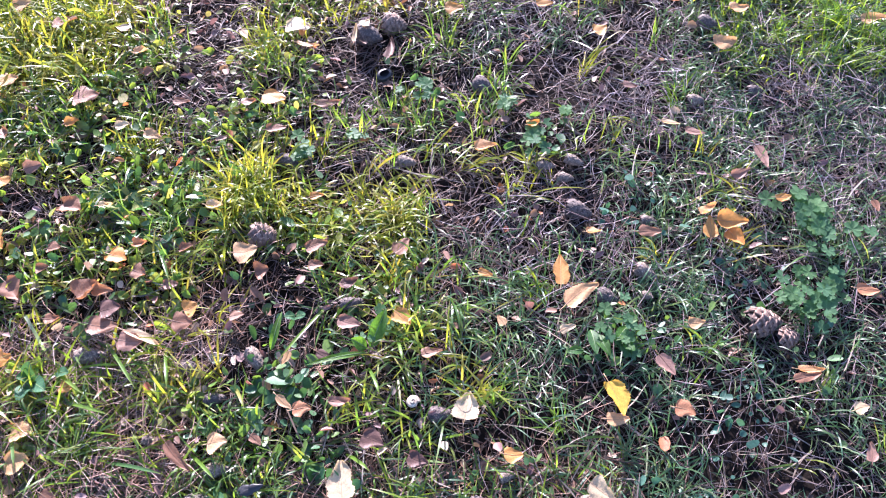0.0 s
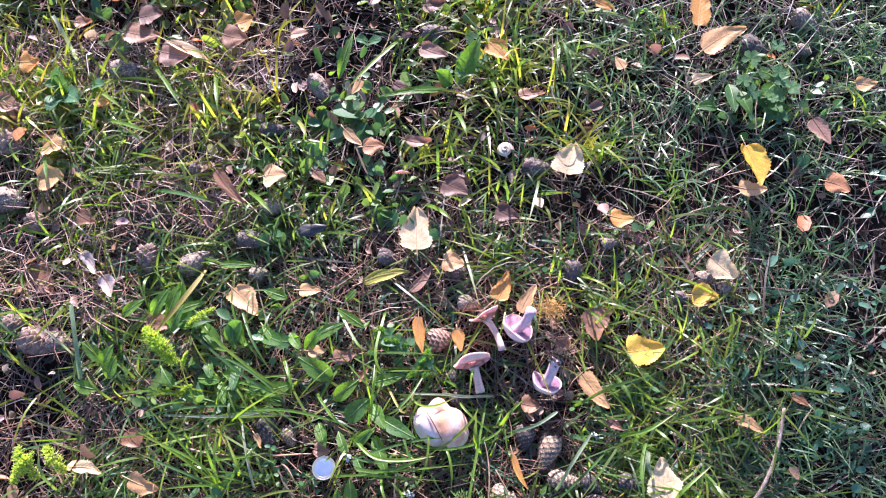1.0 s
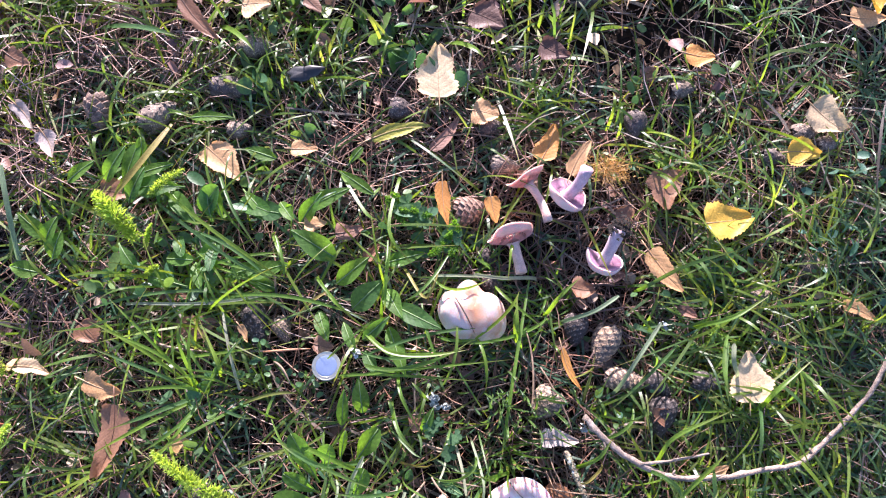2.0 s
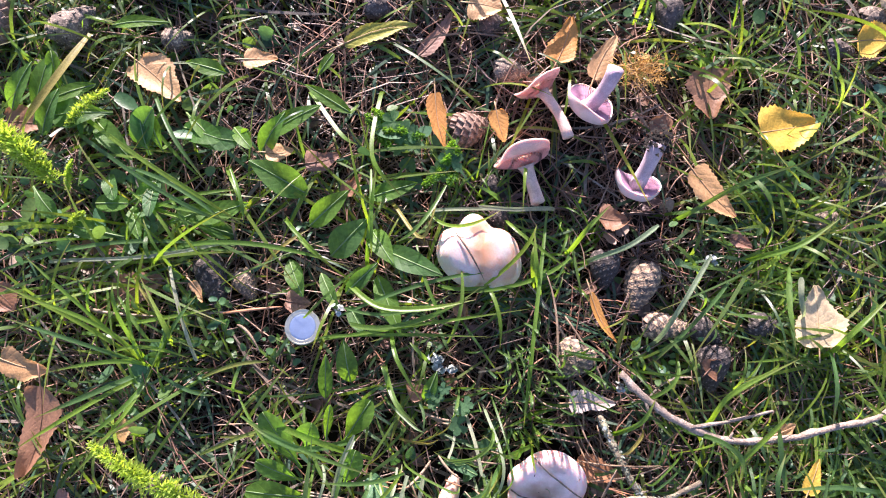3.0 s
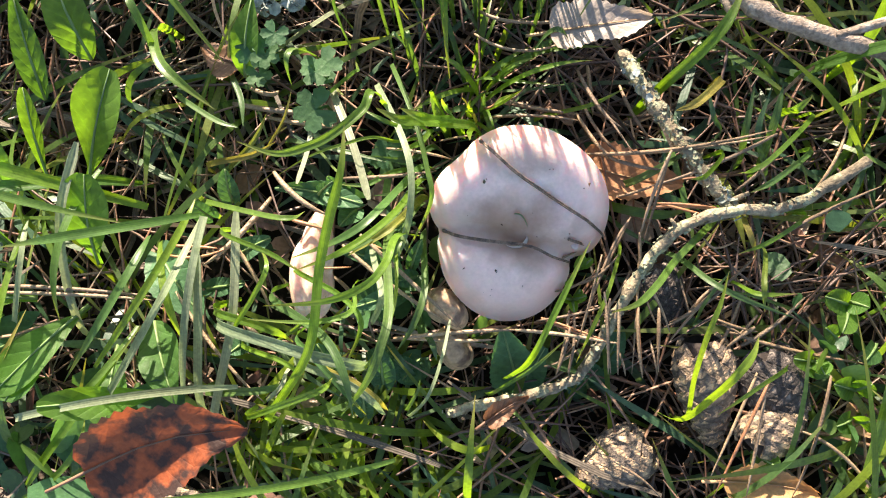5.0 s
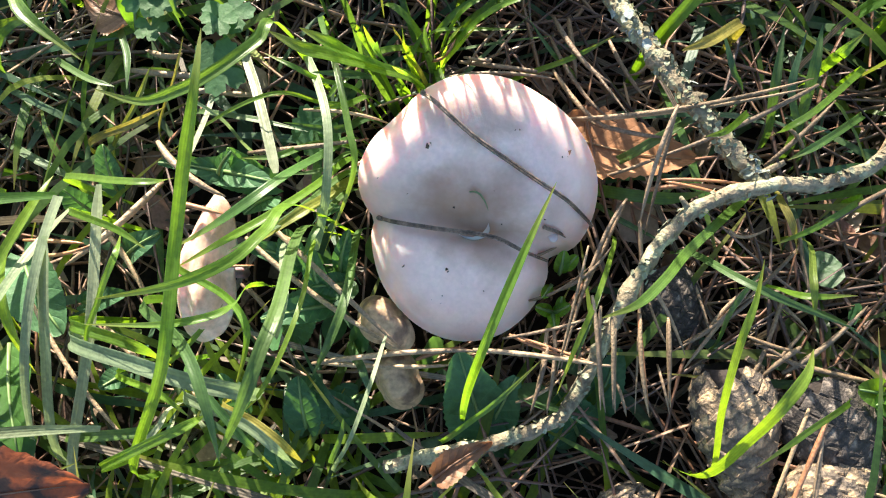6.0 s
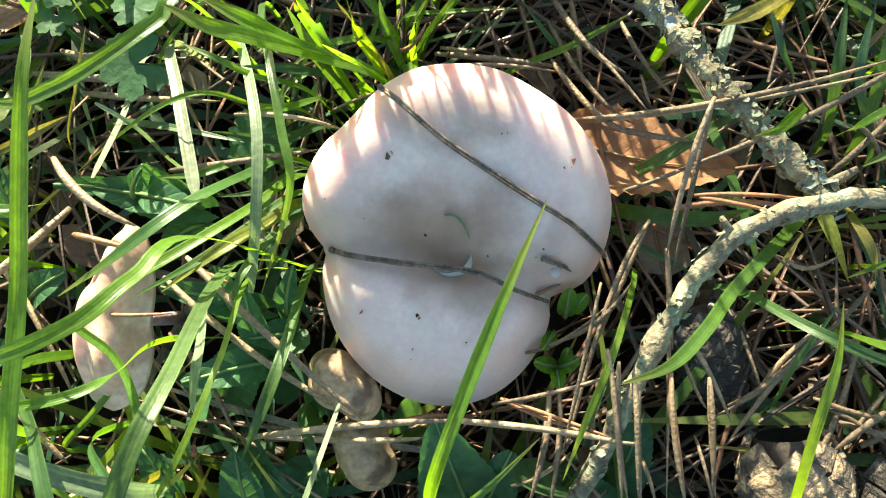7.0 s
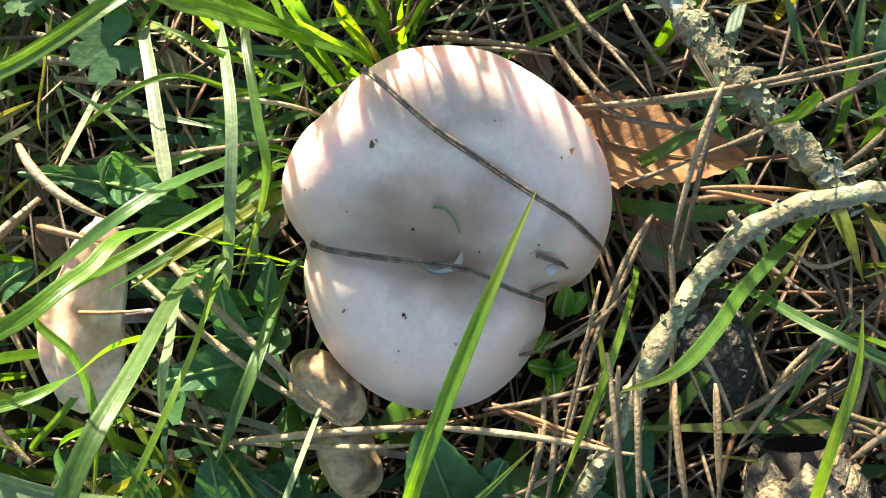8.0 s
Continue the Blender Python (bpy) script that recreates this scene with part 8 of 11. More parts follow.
needle((0.0898, -0.0694, 0.0040), (0.0936, -0.0850, 0.0090), (0.0993, -0.0892, 0.0100), 0.0014, "straw")
needle((0.0946, -0.0823, 0.0080), (0.0973, -0.0882, 0.0100), (0.1013, -0.0972, 0.0120), 0.0008, "straw")
needle((0.0264, -0.1421, 0.0080), (0.0512, -0.1413, 0.0160), (0.0634, -0.1438, 0.0080), 0.0013, "brown")
needle((0.0620, -0.1431, 0.0130), (0.0761, -0.1458, 0.0110), (0.0898, -0.1498, 0.0170), 0.0012, "brown")
needle((0.0264, -0.1421, 0.0040), (0.0454, -0.1456, 0.0080), (0.0568, -0.1462, 0.0040), 0.0012, "brown")
needle((0.0216, -0.1109, 0.0160), (0.0337, -0.1247, 0.0190), (0.0468, -0.1413, 0.0100), 0.0014, "brown")
needle((0.0154, -0.1130, 0.0120), (0.0283, -0.1280, 0.0140), (0.0454, -0.1411, 0.0080), 0.0014, "grey")
needle((-0.0011, -0.0900, 0.0160), (0.0050, -0.1001, 0.0200), (0.0131, -0.1043, 0.0160), 0.0018, "brown")
needle((0.0032, -0.1046, 0.0180), (0.0072, -0.1063, 0.0200), (0.0134, -0.1086, 0.0180), 0.0013, "orange")
needle((0.0320, -0.0875, 0.0160), (0.0444, -0.0909, 0.0210), (0.0504, -0.0929, 0.0140), 0.0009, "brown")
needle((0.0168, -0.0935, 0.0100), (0.0330, -0.0961, 0.0160), (0.0452, -0.0954, 0.0140), 0.0013, "straw")
needle((0.0202, -0.1114, 0.0100), (0.0254, -0.1150, 0.0130), (0.0269, -0.1156, 0.0120), 0.0008, "orange")
needle((0.0062, -0.1183, 0.0160), (0.0104, -0.1196, 0.0170), (0.0175, -0.1197, 0.0140), 0.0008, "orange")
needle((0.0469, -0.0856, 0.0060), (0.0531, -0.0857, 0.0100), (0.0574, -0.0867, 0.0140), 0.0007, "brown")
needle((0.0976, -0.1401, 0.0110), (0.0955, -0.1504, 0.0120), (0.0966, -0.1613, 0.0090), 0.0011, "brown")
needle((0.1022, -0.1413, 0.0150), (0.1012, -0.1496, 0.0130), (0.1008, -0.1596, 0.0110), 0.0008, "brown")
needle((0.0895, -0.1373, 0.0130), (0.0873, -0.1473, 0.0110), (0.0878, -0.1594, 0.0090), 0.0010, "brown")
needle((0.0930, -0.1378, 0.0110), (0.0906, -0.1476, 0.0120), (0.0898, -0.1597, 0.0090), 0.0010, "brown")
needle((0.0777, -0.1443, 0.0110), (0.0759, -0.1502, 0.0120), (0.0721, -0.1581, 0.0090), 0.0010, "straw")
needle((0.0787, -0.1467, 0.0110), (0.0778, -0.1510, 0.0120), (0.0756, -0.1585, 0.0090), 0.0009, "straw")
needle((0.1016, -0.1353, 0.0090), (0.1038, -0.1396, 0.0100), (0.1064, -0.1496, 0.0070), 0.0010, "brown")
needle((0.0988, -0.1152, 0.0100), (0.0901, -0.1231, 0.0120), (0.0795, -0.1510, 0.0060), 0.0010, "grey")
needle((0.0986, -0.1157, 0.0080), (0.0955, -0.1203, 0.0090), (0.0866, -0.1351, 0.0060), 0.0009, "straw")
needle((0.1016, -0.1198, 0.0060), (0.1014, -0.1264, 0.0040), (0.1004, -0.1369, 0.0020), 0.0011, "brown")
needle((0.0685, -0.1416, 0.0090), (0.0826, -0.1411, 0.0110), (0.0887, -0.1389, 0.0130), 0.0008, "straw")
needle((0.0700, -0.1409, 0.0080), (0.0754, -0.1446, 0.0085), (0.0814, -0.1470, 0.0110), 0.0009, "orange")
needle((0.0753, -0.1341, 0.0040), (0.0823, -0.1339, 0.0050), (0.0891, -0.1285, 0.0100), 0.0008, "straw")
needle((0.1232, -0.1371, 0.0040), (0.1133, -0.1456, 0.0050), (0.1069, -0.1530, 0.0020), 0.0011, "brown")
needle((0.1248, -0.1383, 0.0040), (0.1179, -0.1438, 0.0050), (0.1048, -0.1490, 0.0020), 0.0011, "brown")
needle((0.1202, -0.1473, 0.0060), (0.1257, -0.1507, 0.0060), (0.1315, -0.1523, 0.0060), 0.0009, "grey")
needle((0.1327, -0.1477, 0.0040), (0.1287, -0.1513, 0.0040), (0.1227, -0.1564, 0.0040), 0.0010, "grey")
needle((0.1331, -0.1241, 0.0100), (0.1322, -0.1359, 0.0100), (0.1329, -0.1404, 0.0100), 0.0010, "straw")
needle((0.1181, -0.1247, 0.0120), (0.1199, -0.1285, 0.0120), (0.1266, -0.1253, 0.0120), 0.0008, "straw")
needle((0.1347, -0.1048, 0.0100), (0.1379, -0.1059, 0.0080), (0.1392, -0.1117, 0.0060), 0.0010, "straw")
needle((-0.0168, -0.0639, -0.0020), (0.0039, -0.0724, 0.0060), (0.0146, -0.0712, -0.0020), 0.0019, "brown")
needle((-0.0072, -0.0691, -0.0040), (0.0093, -0.0765, 0.0040), (0.0217, -0.0759, -0.0040), 0.0016, "brown")
needle((-0.0104, -0.0600, -0.0020), (-0.0025, -0.0656, 0.0020), (-0.0018, -0.0618, -0.0020), 0.0017, "brown")
needle((0.0776, -0.0684, 0.0000), (0.0711, -0.0753, 0.0080), (0.0686, -0.0773, 0.0000), 0.0008, "straw")
needle((0.0818, -0.0697, 0.0020), (0.0779, -0.0747, 0.0060), (0.0743, -0.0769, 0.0020), 0.0008, "straw")
needle((0.1029, -0.0744, -0.0020), (0.1044, -0.0848, 0.0010), (0.1091, -0.0912, 0.0000), 0.0012, "brown")
needle((0.0948, -0.0660, -0.0060), (0.0942, -0.0746, -0.0020), (0.0946, -0.0817, -0.0060), 0.0014, "brown")
needle((0.0667, -0.0753, 0.0000), (0.0778, -0.0799, 0.0040), (0.0907, -0.0824, 0.0000), 0.0014, "brown")
needle((0.0680, -0.0752, 0.0020), (0.0755, -0.0796, 0.0060), (0.0738, -0.0763, 0.0020), 0.0010, "straw")
needle((0.0602, -0.0781, 0.0100), (0.0637, -0.0806, 0.0130), (0.0666, -0.0748, 0.0120), 0.0009, "orange")
needle((0.1123, -0.0794, 0.0000), (0.1088, -0.0865, 0.0040), (0.1056, -0.0845, 0.0000), 0.0009, "straw")
needle((0.0443, -0.0692, 0.0020), (0.0417, -0.0741, 0.0060), (0.0365, -0.0795, 0.0020), 0.0011, "straw")
needle((-0.0256, -0.1033, -0.0020), (-0.0156, -0.1125, 0.0030), (-0.0127, -0.1308, -0.0040), 0.0016, "brown")
needle((-0.0248, -0.1279, 0.0000), (-0.0153, -0.1367, 0.0040), (-0.0118, -0.1431, 0.0000), 0.0018, "brown")
needle((0.0706, -0.1410, 0.0090), (0.0816, -0.1463, 0.0110), (0.0865, -0.1488, 0.0130), 0.0007, "orange")
needle((0.0784, -0.1408, 0.0050), (0.0767, -0.1492, 0.0080), (0.0725, -0.1575, 0.0070), 0.0012, "straw")
needle((0.0799, -0.1405, 0.0050), (0.0796, -0.1489, 0.0080), (0.0757, -0.1578, 0.0070), 0.0010, "brown")
needle((0.0885, -0.1247, 0.0150), (0.0826, -0.1391, 0.0170), (0.0787, -0.1501, 0.0110), 0.0007, "grey")
needle((0.1025, -0.1250, -0.0020), (0.1020, -0.1281, 0.0010), (0.0954, -0.1615, 0.0000), 0.0009, "brown")
needle((0.0973, -0.1397, 0.0110), (0.0964, -0.1492, 0.0120), (0.0967, -0.1597, 0.0090), 0.0009, "orange")
needle((0.1022, -0.1416, 0.0150), (0.1014, -0.1487, 0.0160), (0.0999, -0.1593, 0.0130), 0.0010, "straw")
needle((0.1008, -0.1511, 0.0050), (0.1007, -0.1557, 0.0090), (0.1017, -0.1618, 0.0050), 0.0007, "brown")
needle((0.0875, -0.1350, 0.0170), (0.0874, -0.1442, 0.0180), (0.0861, -0.1580, 0.0150), 0.0010, "brown")
needle((0.0905, -0.1403, 0.0190), (0.0896, -0.1463, 0.0200), (0.0883, -0.1578, 0.0170), 0.0010, "grey")
needle((0.1005, -0.1367, 0.0070), (0.1008, -0.1445, 0.0110), (0.1030, -0.1468, 0.0070), 0.0007, "straw")
needle((0.0922, -0.1542, 0.0010), (0.0926, -0.1573, 0.0050), (0.0933, -0.1618, 0.0010), 0.0008, "straw")
needle((0.1078, -0.1474, 0.0020), (0.1143, -0.1457, 0.0040), (0.1225, -0.1376, 0.0060), 0.0012, "brown")
needle((0.1128, -0.1465, 0.0020), (0.1157, -0.1409, 0.0040), (0.1249, -0.1355, 0.0060), 0.0011, "brown")
needle((0.0822, -0.1327, 0.0060), (0.0886, -0.1314, 0.0110), (0.0937, -0.1251, 0.0120), 0.0009, "grey")
needle((0.0806, -0.1466, 0.0110), (0.0849, -0.1491, 0.0160), (0.0897, -0.1494, 0.0170), 0.0008, "straw")
needle((0.1337, -0.1302, 0.0060), (0.1258, -0.1367, 0.0070), (0.1192, -0.1412, 0.0040), 0.0010, "grey")
needle((0.1307, -0.1509, 0.0060), (0.1261, -0.1528, 0.0070), (0.1223, -0.1563, 0.0040), 0.0013, "grey")
needle((0.1136, -0.1326, -0.0040), (0.1140, -0.1418, 0.0000), (0.1157, -0.1470, -0.0040), 0.0009, "brown")
needle((0.1297, -0.1408, 0.0000), (0.1310, -0.1433, 0.0040), (0.1355, -0.1483, 0.0000), 0.0010, "straw")
needle((0.1216, -0.1490, 0.0040), (0.1249, -0.1504, 0.0080), (0.1307, -0.1565, 0.0040), 0.0008, "straw")
needle((0.0998, -0.1307, -0.0040), (0.0947, -0.1382, 0.0000), (0.0871, -0.1454, -0.0040), 0.0010, "brown")
needle((0.0851, -0.1429, -0.0010), (0.0860, -0.1499, 0.0030), (0.0815, -0.1590, -0.0010), 0.0009, "straw")
needle((0.0696, -0.1559, 0.0030), (0.0752, -0.1549, 0.0070), (0.0804, -0.1516, 0.0030), 0.0009, "brown")
needle((0.0076, -0.1214, -0.0040), (0.0164, -0.1274, 0.0010), (0.0186, -0.1434, -0.0060), 0.0014, "brown")
needle((-0.0087, -0.1431, -0.0040), (-0.0044, -0.1480, -0.0030), (-0.0002, -0.1520, -0.0060), 0.0013, "brown")
needle((0.0484, -0.1442, 0.0000), (0.0554, -0.1420, 0.0040), (0.0608, -0.1433, 0.0000), 0.0012, "orange")
needle((-0.0904, -0.1126, 0.0100), (-0.0658, -0.1157, 0.0140), (-0.0437, -0.1213, 0.0100), 0.0014, "brown")
needle((-0.0906, -0.1146, 0.0100), (-0.0627, -0.1179, 0.0140), (-0.0434, -0.1225, 0.0100), 0.0014, "brown")
needle((-0.0358, -0.1070, 0.0120), (-0.0261, -0.1085, 0.0120), (-0.0216, -0.1096, 0.0120), 0.0010, "orange")
needle((-0.0366, -0.1098, 0.0110), (-0.0277, -0.1129, 0.0125), (-0.0190, -0.1099, 0.0120), 0.0010, "orange")
needle((-0.0063, -0.0957, 0.0040), (-0.0157, -0.1089, 0.0120), (-0.0264, -0.1140, 0.0120), 0.0020, "brown")
needle((0.1268, -0.1623, 0.0140), (0.1211, -0.1715, 0.0150), (0.1107, -0.1910, 0.0120), 0.0010, "brown")
needle((0.1285, -0.1672, 0.0140), (0.1246, -0.1796, 0.0150), (0.1201, -0.1970, 0.0120), 0.0012, "brown")
needle((0.1305, -0.1379, 0.0040), (0.1210, -0.1598, 0.0050), (0.1076, -0.1689, 0.0020), 0.0011, "grey")
needle((0.1559, -0.1985, 0.0080), (0.1466, -0.1829, 0.0090), (0.1371, -0.1810, 0.0060), 0.0012, "brown")
needle((-0.0372, -0.1207, 0.0080), (-0.0275, -0.1393, 0.0120), (-0.0142, -0.1567, 0.0080), 0.0013, "brown")
needle((0.1302, -0.1645, 0.0140), (0.1245, -0.1718, 0.0160), (0.1117, -0.1969, 0.0100), 0.0012, "orange")
needle((0.1483, -0.1661, 0.0100), (0.1426, -0.1838, 0.0110), (0.1340, -0.1998, 0.0080), 0.0012, "grey")
needle((0.0869, -0.1846, 0.0120), (0.0933, -0.1887, 0.0130), (0.0972, -0.1954, 0.0100), 0.0008, "straw")
needle((0.1232, -0.1513, 0.0040), (0.1373, -0.1586, 0.0070), (0.1608, -0.1649, 0.0060), 0.0012, "straw")
needle((0.1266, -0.1560, 0.0040), (0.1343, -0.1530, 0.0070), (0.1458, -0.1439, 0.0060), 0.0014, "grey")
needle((0.0625, -0.1264, 0.0040), (0.0713, -0.1274, 0.0080), (0.0848, -0.1224, 0.0040), 0.0011, "brown")
needle((0.0880, -0.0822, 0.0040), (0.0938, -0.1006, 0.0110), (0.1006, -0.0985, 0.0060), 0.0013, "straw")
needle((0.0886, -0.0732, 0.0020), (0.0926, -0.0936, 0.0090), (0.1004, -0.0965, 0.0040), 0.0011, "straw")
needle((0.0635, -0.0480, 0.0040), (0.0700, -0.0564, 0.0080), (0.1014, -0.0551, 0.0040), 0.0013, "brown")
needle((0.0610, -0.0539, 0.0020), (0.0721, -0.0671, 0.0090), (0.0891, -0.0602, 0.0040), 0.0011, "brown")
needle((0.1042, -0.1130, 0.0040), (0.1122, -0.1124, 0.0080), (0.1252, -0.1159, 0.0040), 0.0013, "orange")
needle((0.1299, -0.1114, 0.0060), (0.1369, -0.1070, 0.0100), (0.1476, -0.0988, 0.0060), 0.0012, "straw")
needle((0.1529, -0.1141, 0.0040), (0.1585, -0.1058, 0.0110), (0.1638, -0.0960, 0.0060), 0.0011, "brown")
needle((0.1409, -0.1259, 0.0060), (0.1476, -0.1212, 0.0100), (0.1709, -0.1149, 0.0060), 0.0012, "straw")
needle((0.0613, -0.0799, 0.0020), (0.0737, -0.0809, 0.0090), (0.0894, -0.0849, 0.0040), 0.0011, "brown")
needle((0.0100, 0.0498, 0.0225), (0.0194, 0.0380, 0.0268), (0.0284, 0.0199, 0.0140), 0.0014, "dark")
tuft = grass_tuft("pale grass blades leaning on a lobed mushroom", (0.0292, 0.0172, 0.0000))
blade(tuft, (0.0285, 0.0167, 0.0120), (0.0583, 0.0389, 0.0270), (0.0616, 0.0557, 0.0220), 0.0025, "fresh")
blade(tuft, (0.0860, 0.0359, 0.0060), (0.0632, 0.0139, 0.0200), (0.0076, 0.0116, 0.0100), 0.0026, "fresh")
blade(tuft, (0.0618, 0.0155, 0.0040), (0.0571, 0.0302, 0.0250), (0.0599, 0.0423, 0.0180), 0.0025, "fresh")
blade(tuft, (-0.0016, 0.0174, 0.0040), (0.0140, 0.0118, 0.0160), (0.0332, 0.0171, 0.0120), 0.0026, "fresh")
needle((-0.2288, 0.0025, 0.0060), (-0.2212, -0.0020, 0.0100), (-0.1806, -0.0030, 0.0060), 0.0025, "brown")
needle((-0.1320, -0.0085, 0.0080), (-0.1235, -0.0102, 0.0120), (-0.1168, -0.0266, 0.0080), 0.0021, "straw")
needle((-0.1413, -0.0011, 0.0080), (-0.1184, 0.0018, 0.0150), (-0.1024, 0.0032, 0.0100), 0.0021, "orange")
needle((0.0745, -0.0391, 0.0120), (0.0781, 0.0005, 0.0160), (0.0682, 0.0263, 0.0120), 0.0018, "brown")
needle((0.0813, -0.0030, 0.0080), (0.1026, -0.0355, 0.0130), (0.1083, -0.0541, 0.0060), 0.0018, "straw")

# low herbs
plant = herb("broad-leaved green plantain rosette lit by the sun", (-0.0905, -0.1004, 0.0000))
herb_leaf(plant, "spoon", (-0.0895, -0.1000, 0.0040), (-0.1098, -0.0616, 0.0260), 0.0156)
herb_leaf(plant, "spoon", (-0.0861, -0.0863, 0.0060), (-0.0796, -0.0685, 0.0240), 0.0156)
herb_leaf(plant, "spoon", (-0.0625, -0.0838, 0.0040), (-0.0437, -0.0554, 0.0200), 0.0157)
herb_leaf(plant, "lance", (-0.0748, -0.0560, 0.0020), (-0.0728, -0.0268, 0.0160), 0.0096)
herb_leaf(plant, "lance", (-0.0586, -0.0454, 0.0020), (-0.0622, -0.0175, 0.0140), 0.0138)
herb_leaf(plant, "spoon", (-0.0737, -0.0833, 0.0060), (-0.0686, -0.0578, 0.0220), 0.0061)
herb_leaf(plant, "spoon", (-0.0818, -0.1175, 0.0060), (-0.1206, -0.1106, 0.0200), 0.0170)
herb_leaf(plant, "spoon", (-0.0885, -0.1072, 0.0060), (-0.1133, -0.0913, 0.0260), 0.0115)
herb_leaf(plant, "spoon", (-0.0612, -0.1094, 0.0060), (-0.0523, -0.0851, 0.0240), 0.0156)
herb_leaf(plant, "spoon", (-0.0953, -0.1207, 0.0040), (-0.1103, -0.1381, 0.0200), 0.0157)
herb_leaf(plant, "spoon", (-0.0803, -0.1273, 0.0040), (-0.0867, -0.1464, 0.0180), 0.0137)
herb_leaf(plant, "spoon", (-0.0669, -0.1217, 0.0040), (-0.0899, -0.1437, 0.0180), 0.0123)
herb_leaf(plant, "spoon", (-0.0603, -0.1351, 0.0020), (-0.0600, -0.1574, 0.0140), 0.0138)
herb_leaf(plant, "spoon", (-0.0416, -0.1508, 0.0060), (-0.0747, -0.1484, 0.0220), 0.0095)
herb_leaf(plant, "violet", (-0.0902, -0.1277, 0.0000), (-0.1309, -0.1492, 0.0060), 0.0209)
herb_leaf(plant, "violet", (-0.1044, -0.1643, 0.0000), (-0.1350, -0.1322, 0.0040), 0.0224)
herb_leaf(plant, "violet", (-0.0443, -0.1088, 0.0000), (-0.0301, -0.1289, 0.0080), 0.0174)
herb_leaf(plant, "lance", (-0.0488, -0.1291, 0.0000), (-0.0405, -0.1539, 0.0100), 0.0139)
herb_leaf(plant, "round", (-0.1761, -0.1244, 0.0020), (-0.1629, -0.1144, 0.0120), 0.0104)
herb_leaf(plant, "lance", (-0.0100, -0.0581, 0.0040), (-0.0021, -0.0379, 0.0140), 0.0089)
plant = herb("dock-like green leaves growing beside a mushroom", (-0.0896, 0.0793, 0.0000))
herb_leaf(plant, "lance", (-0.0881, 0.0775, 0.0060), (-0.1234, 0.0969, 0.0220), 0.0197)
herb_leaf(plant, "lance", (-0.0863, 0.0566, 0.0060), (-0.0590, 0.0774, 0.0220), 0.0156)
herb_leaf(plant, "lance", (-0.0723, 0.0366, 0.0040), (-0.0477, 0.0594, 0.0180), 0.0199)
herb_leaf(plant, "lance", (-0.0381, 0.0408, 0.0060), (0.0015, 0.0228, 0.0240), 0.0156)
herb_leaf(plant, "lance", (-0.0621, 0.0121, 0.0040), (-0.0401, 0.0314, 0.0180), 0.0110)
herb_leaf(plant, "lance", (-0.0415, 0.0235, 0.0040), (-0.0253, -0.0146, 0.0140), 0.0138)
herb_leaf(plant, "lance", (-0.0455, 0.0539, 0.0060), (-0.0301, 0.0303, 0.0220), 0.0143)
herb_leaf(plant, "lance", (-0.0478, 0.0760, 0.0020), (-0.0148, 0.0847, 0.0100), 0.0125)
herb_leaf(plant, "lance", (-0.1203, 0.1053, 0.0040), (-0.1012, 0.1294, 0.0200), 0.0144)
herb_leaf(plant, "lance", (-0.1160, 0.1177, 0.0040), (-0.0781, 0.1346, 0.0180), 0.0137)
herb_leaf(plant, "round", (-0.1721, 0.1230, 0.0060), (-0.1418, 0.1108, 0.0220), 0.0163)
herb_leaf(plant, "round", (-0.2026, 0.1123, 0.0060), (-0.1843, 0.1301, 0.0260), 0.0196)
herb_leaf(plant, "lance", (-0.2334, 0.1295, 0.0020), (-0.2028, 0.0993, 0.0120), 0.0152)
herb_leaf(plant, "round", (-0.1380, 0.1227, 0.0060), (-0.1234, 0.1061, 0.0180), 0.0096)
herb_leaf(plant, "round", (-0.2294, 0.0718, 0.0040), (-0.2029, 0.0703, 0.0140), 0.0117)
herb_leaf(plant, "round", (-0.2211, 0.0910, 0.0040), (-0.2126, 0.0727, 0.0140), 0.0103)
herb_leaf(plant, "lance", (-0.2047, 0.0695, 0.0040), (-0.1945, 0.0455, 0.0140), 0.0103)
herb_leaf(plant, "round", (-0.1883, 0.0879, 0.0060), (-0.1865, 0.0607, 0.0220), 0.0102)
herb_leaf(plant, "lance", (-0.1003, 0.0343, 0.0020), (-0.0894, 0.0093, 0.0100), 0.0125)
herb_leaf(plant, "lance", (-0.1362, 0.0510, 0.0000), (-0.1620, 0.0585, 0.0080), 0.0118)
herb_leaf(plant, "lance", (-0.0602, 0.0033, 0.0000), (-0.0487, -0.0158, 0.0080), 0.0104)
herb_leaf(plant, "lance", (-0.0793, 0.0254, 0.0000), (-0.0662, -0.0007, 0.0060), 0.0091)
plant = herb("spoon-shaped green leaves in needle litter", (-0.1965, 0.1054, 0.0000))
herb_leaf(plant, "spoon", (-0.1931, 0.1035, 0.0080), (-0.1965, 0.1318, 0.0200), 0.0139)
herb_leaf(plant, "spoon", (-0.1838, 0.1055, 0.0080), (-0.1901, 0.1288, 0.0200), 0.0099)
herb_leaf(plant, "spoon", (-0.1697, 0.1324, 0.0080), (-0.1462, 0.1106, 0.0180), 0.0100)
herb_leaf(plant, "spoon", (-0.1730, 0.1169, 0.0080), (-0.1346, 0.1126, 0.0100), 0.0165)
herb_leaf(plant, "spoon", (-0.2187, 0.1323, 0.0080), (-0.2589, 0.1298, 0.0100), 0.0199)
herb_leaf(plant, "spoon", (-0.2710, 0.1245, 0.0080), (-0.2581, 0.1654, 0.0180), 0.0132)
herb_leaf(plant, "spoon", (-0.2532, 0.1439, 0.0080), (-0.2554, 0.1704, 0.0200), 0.0100)
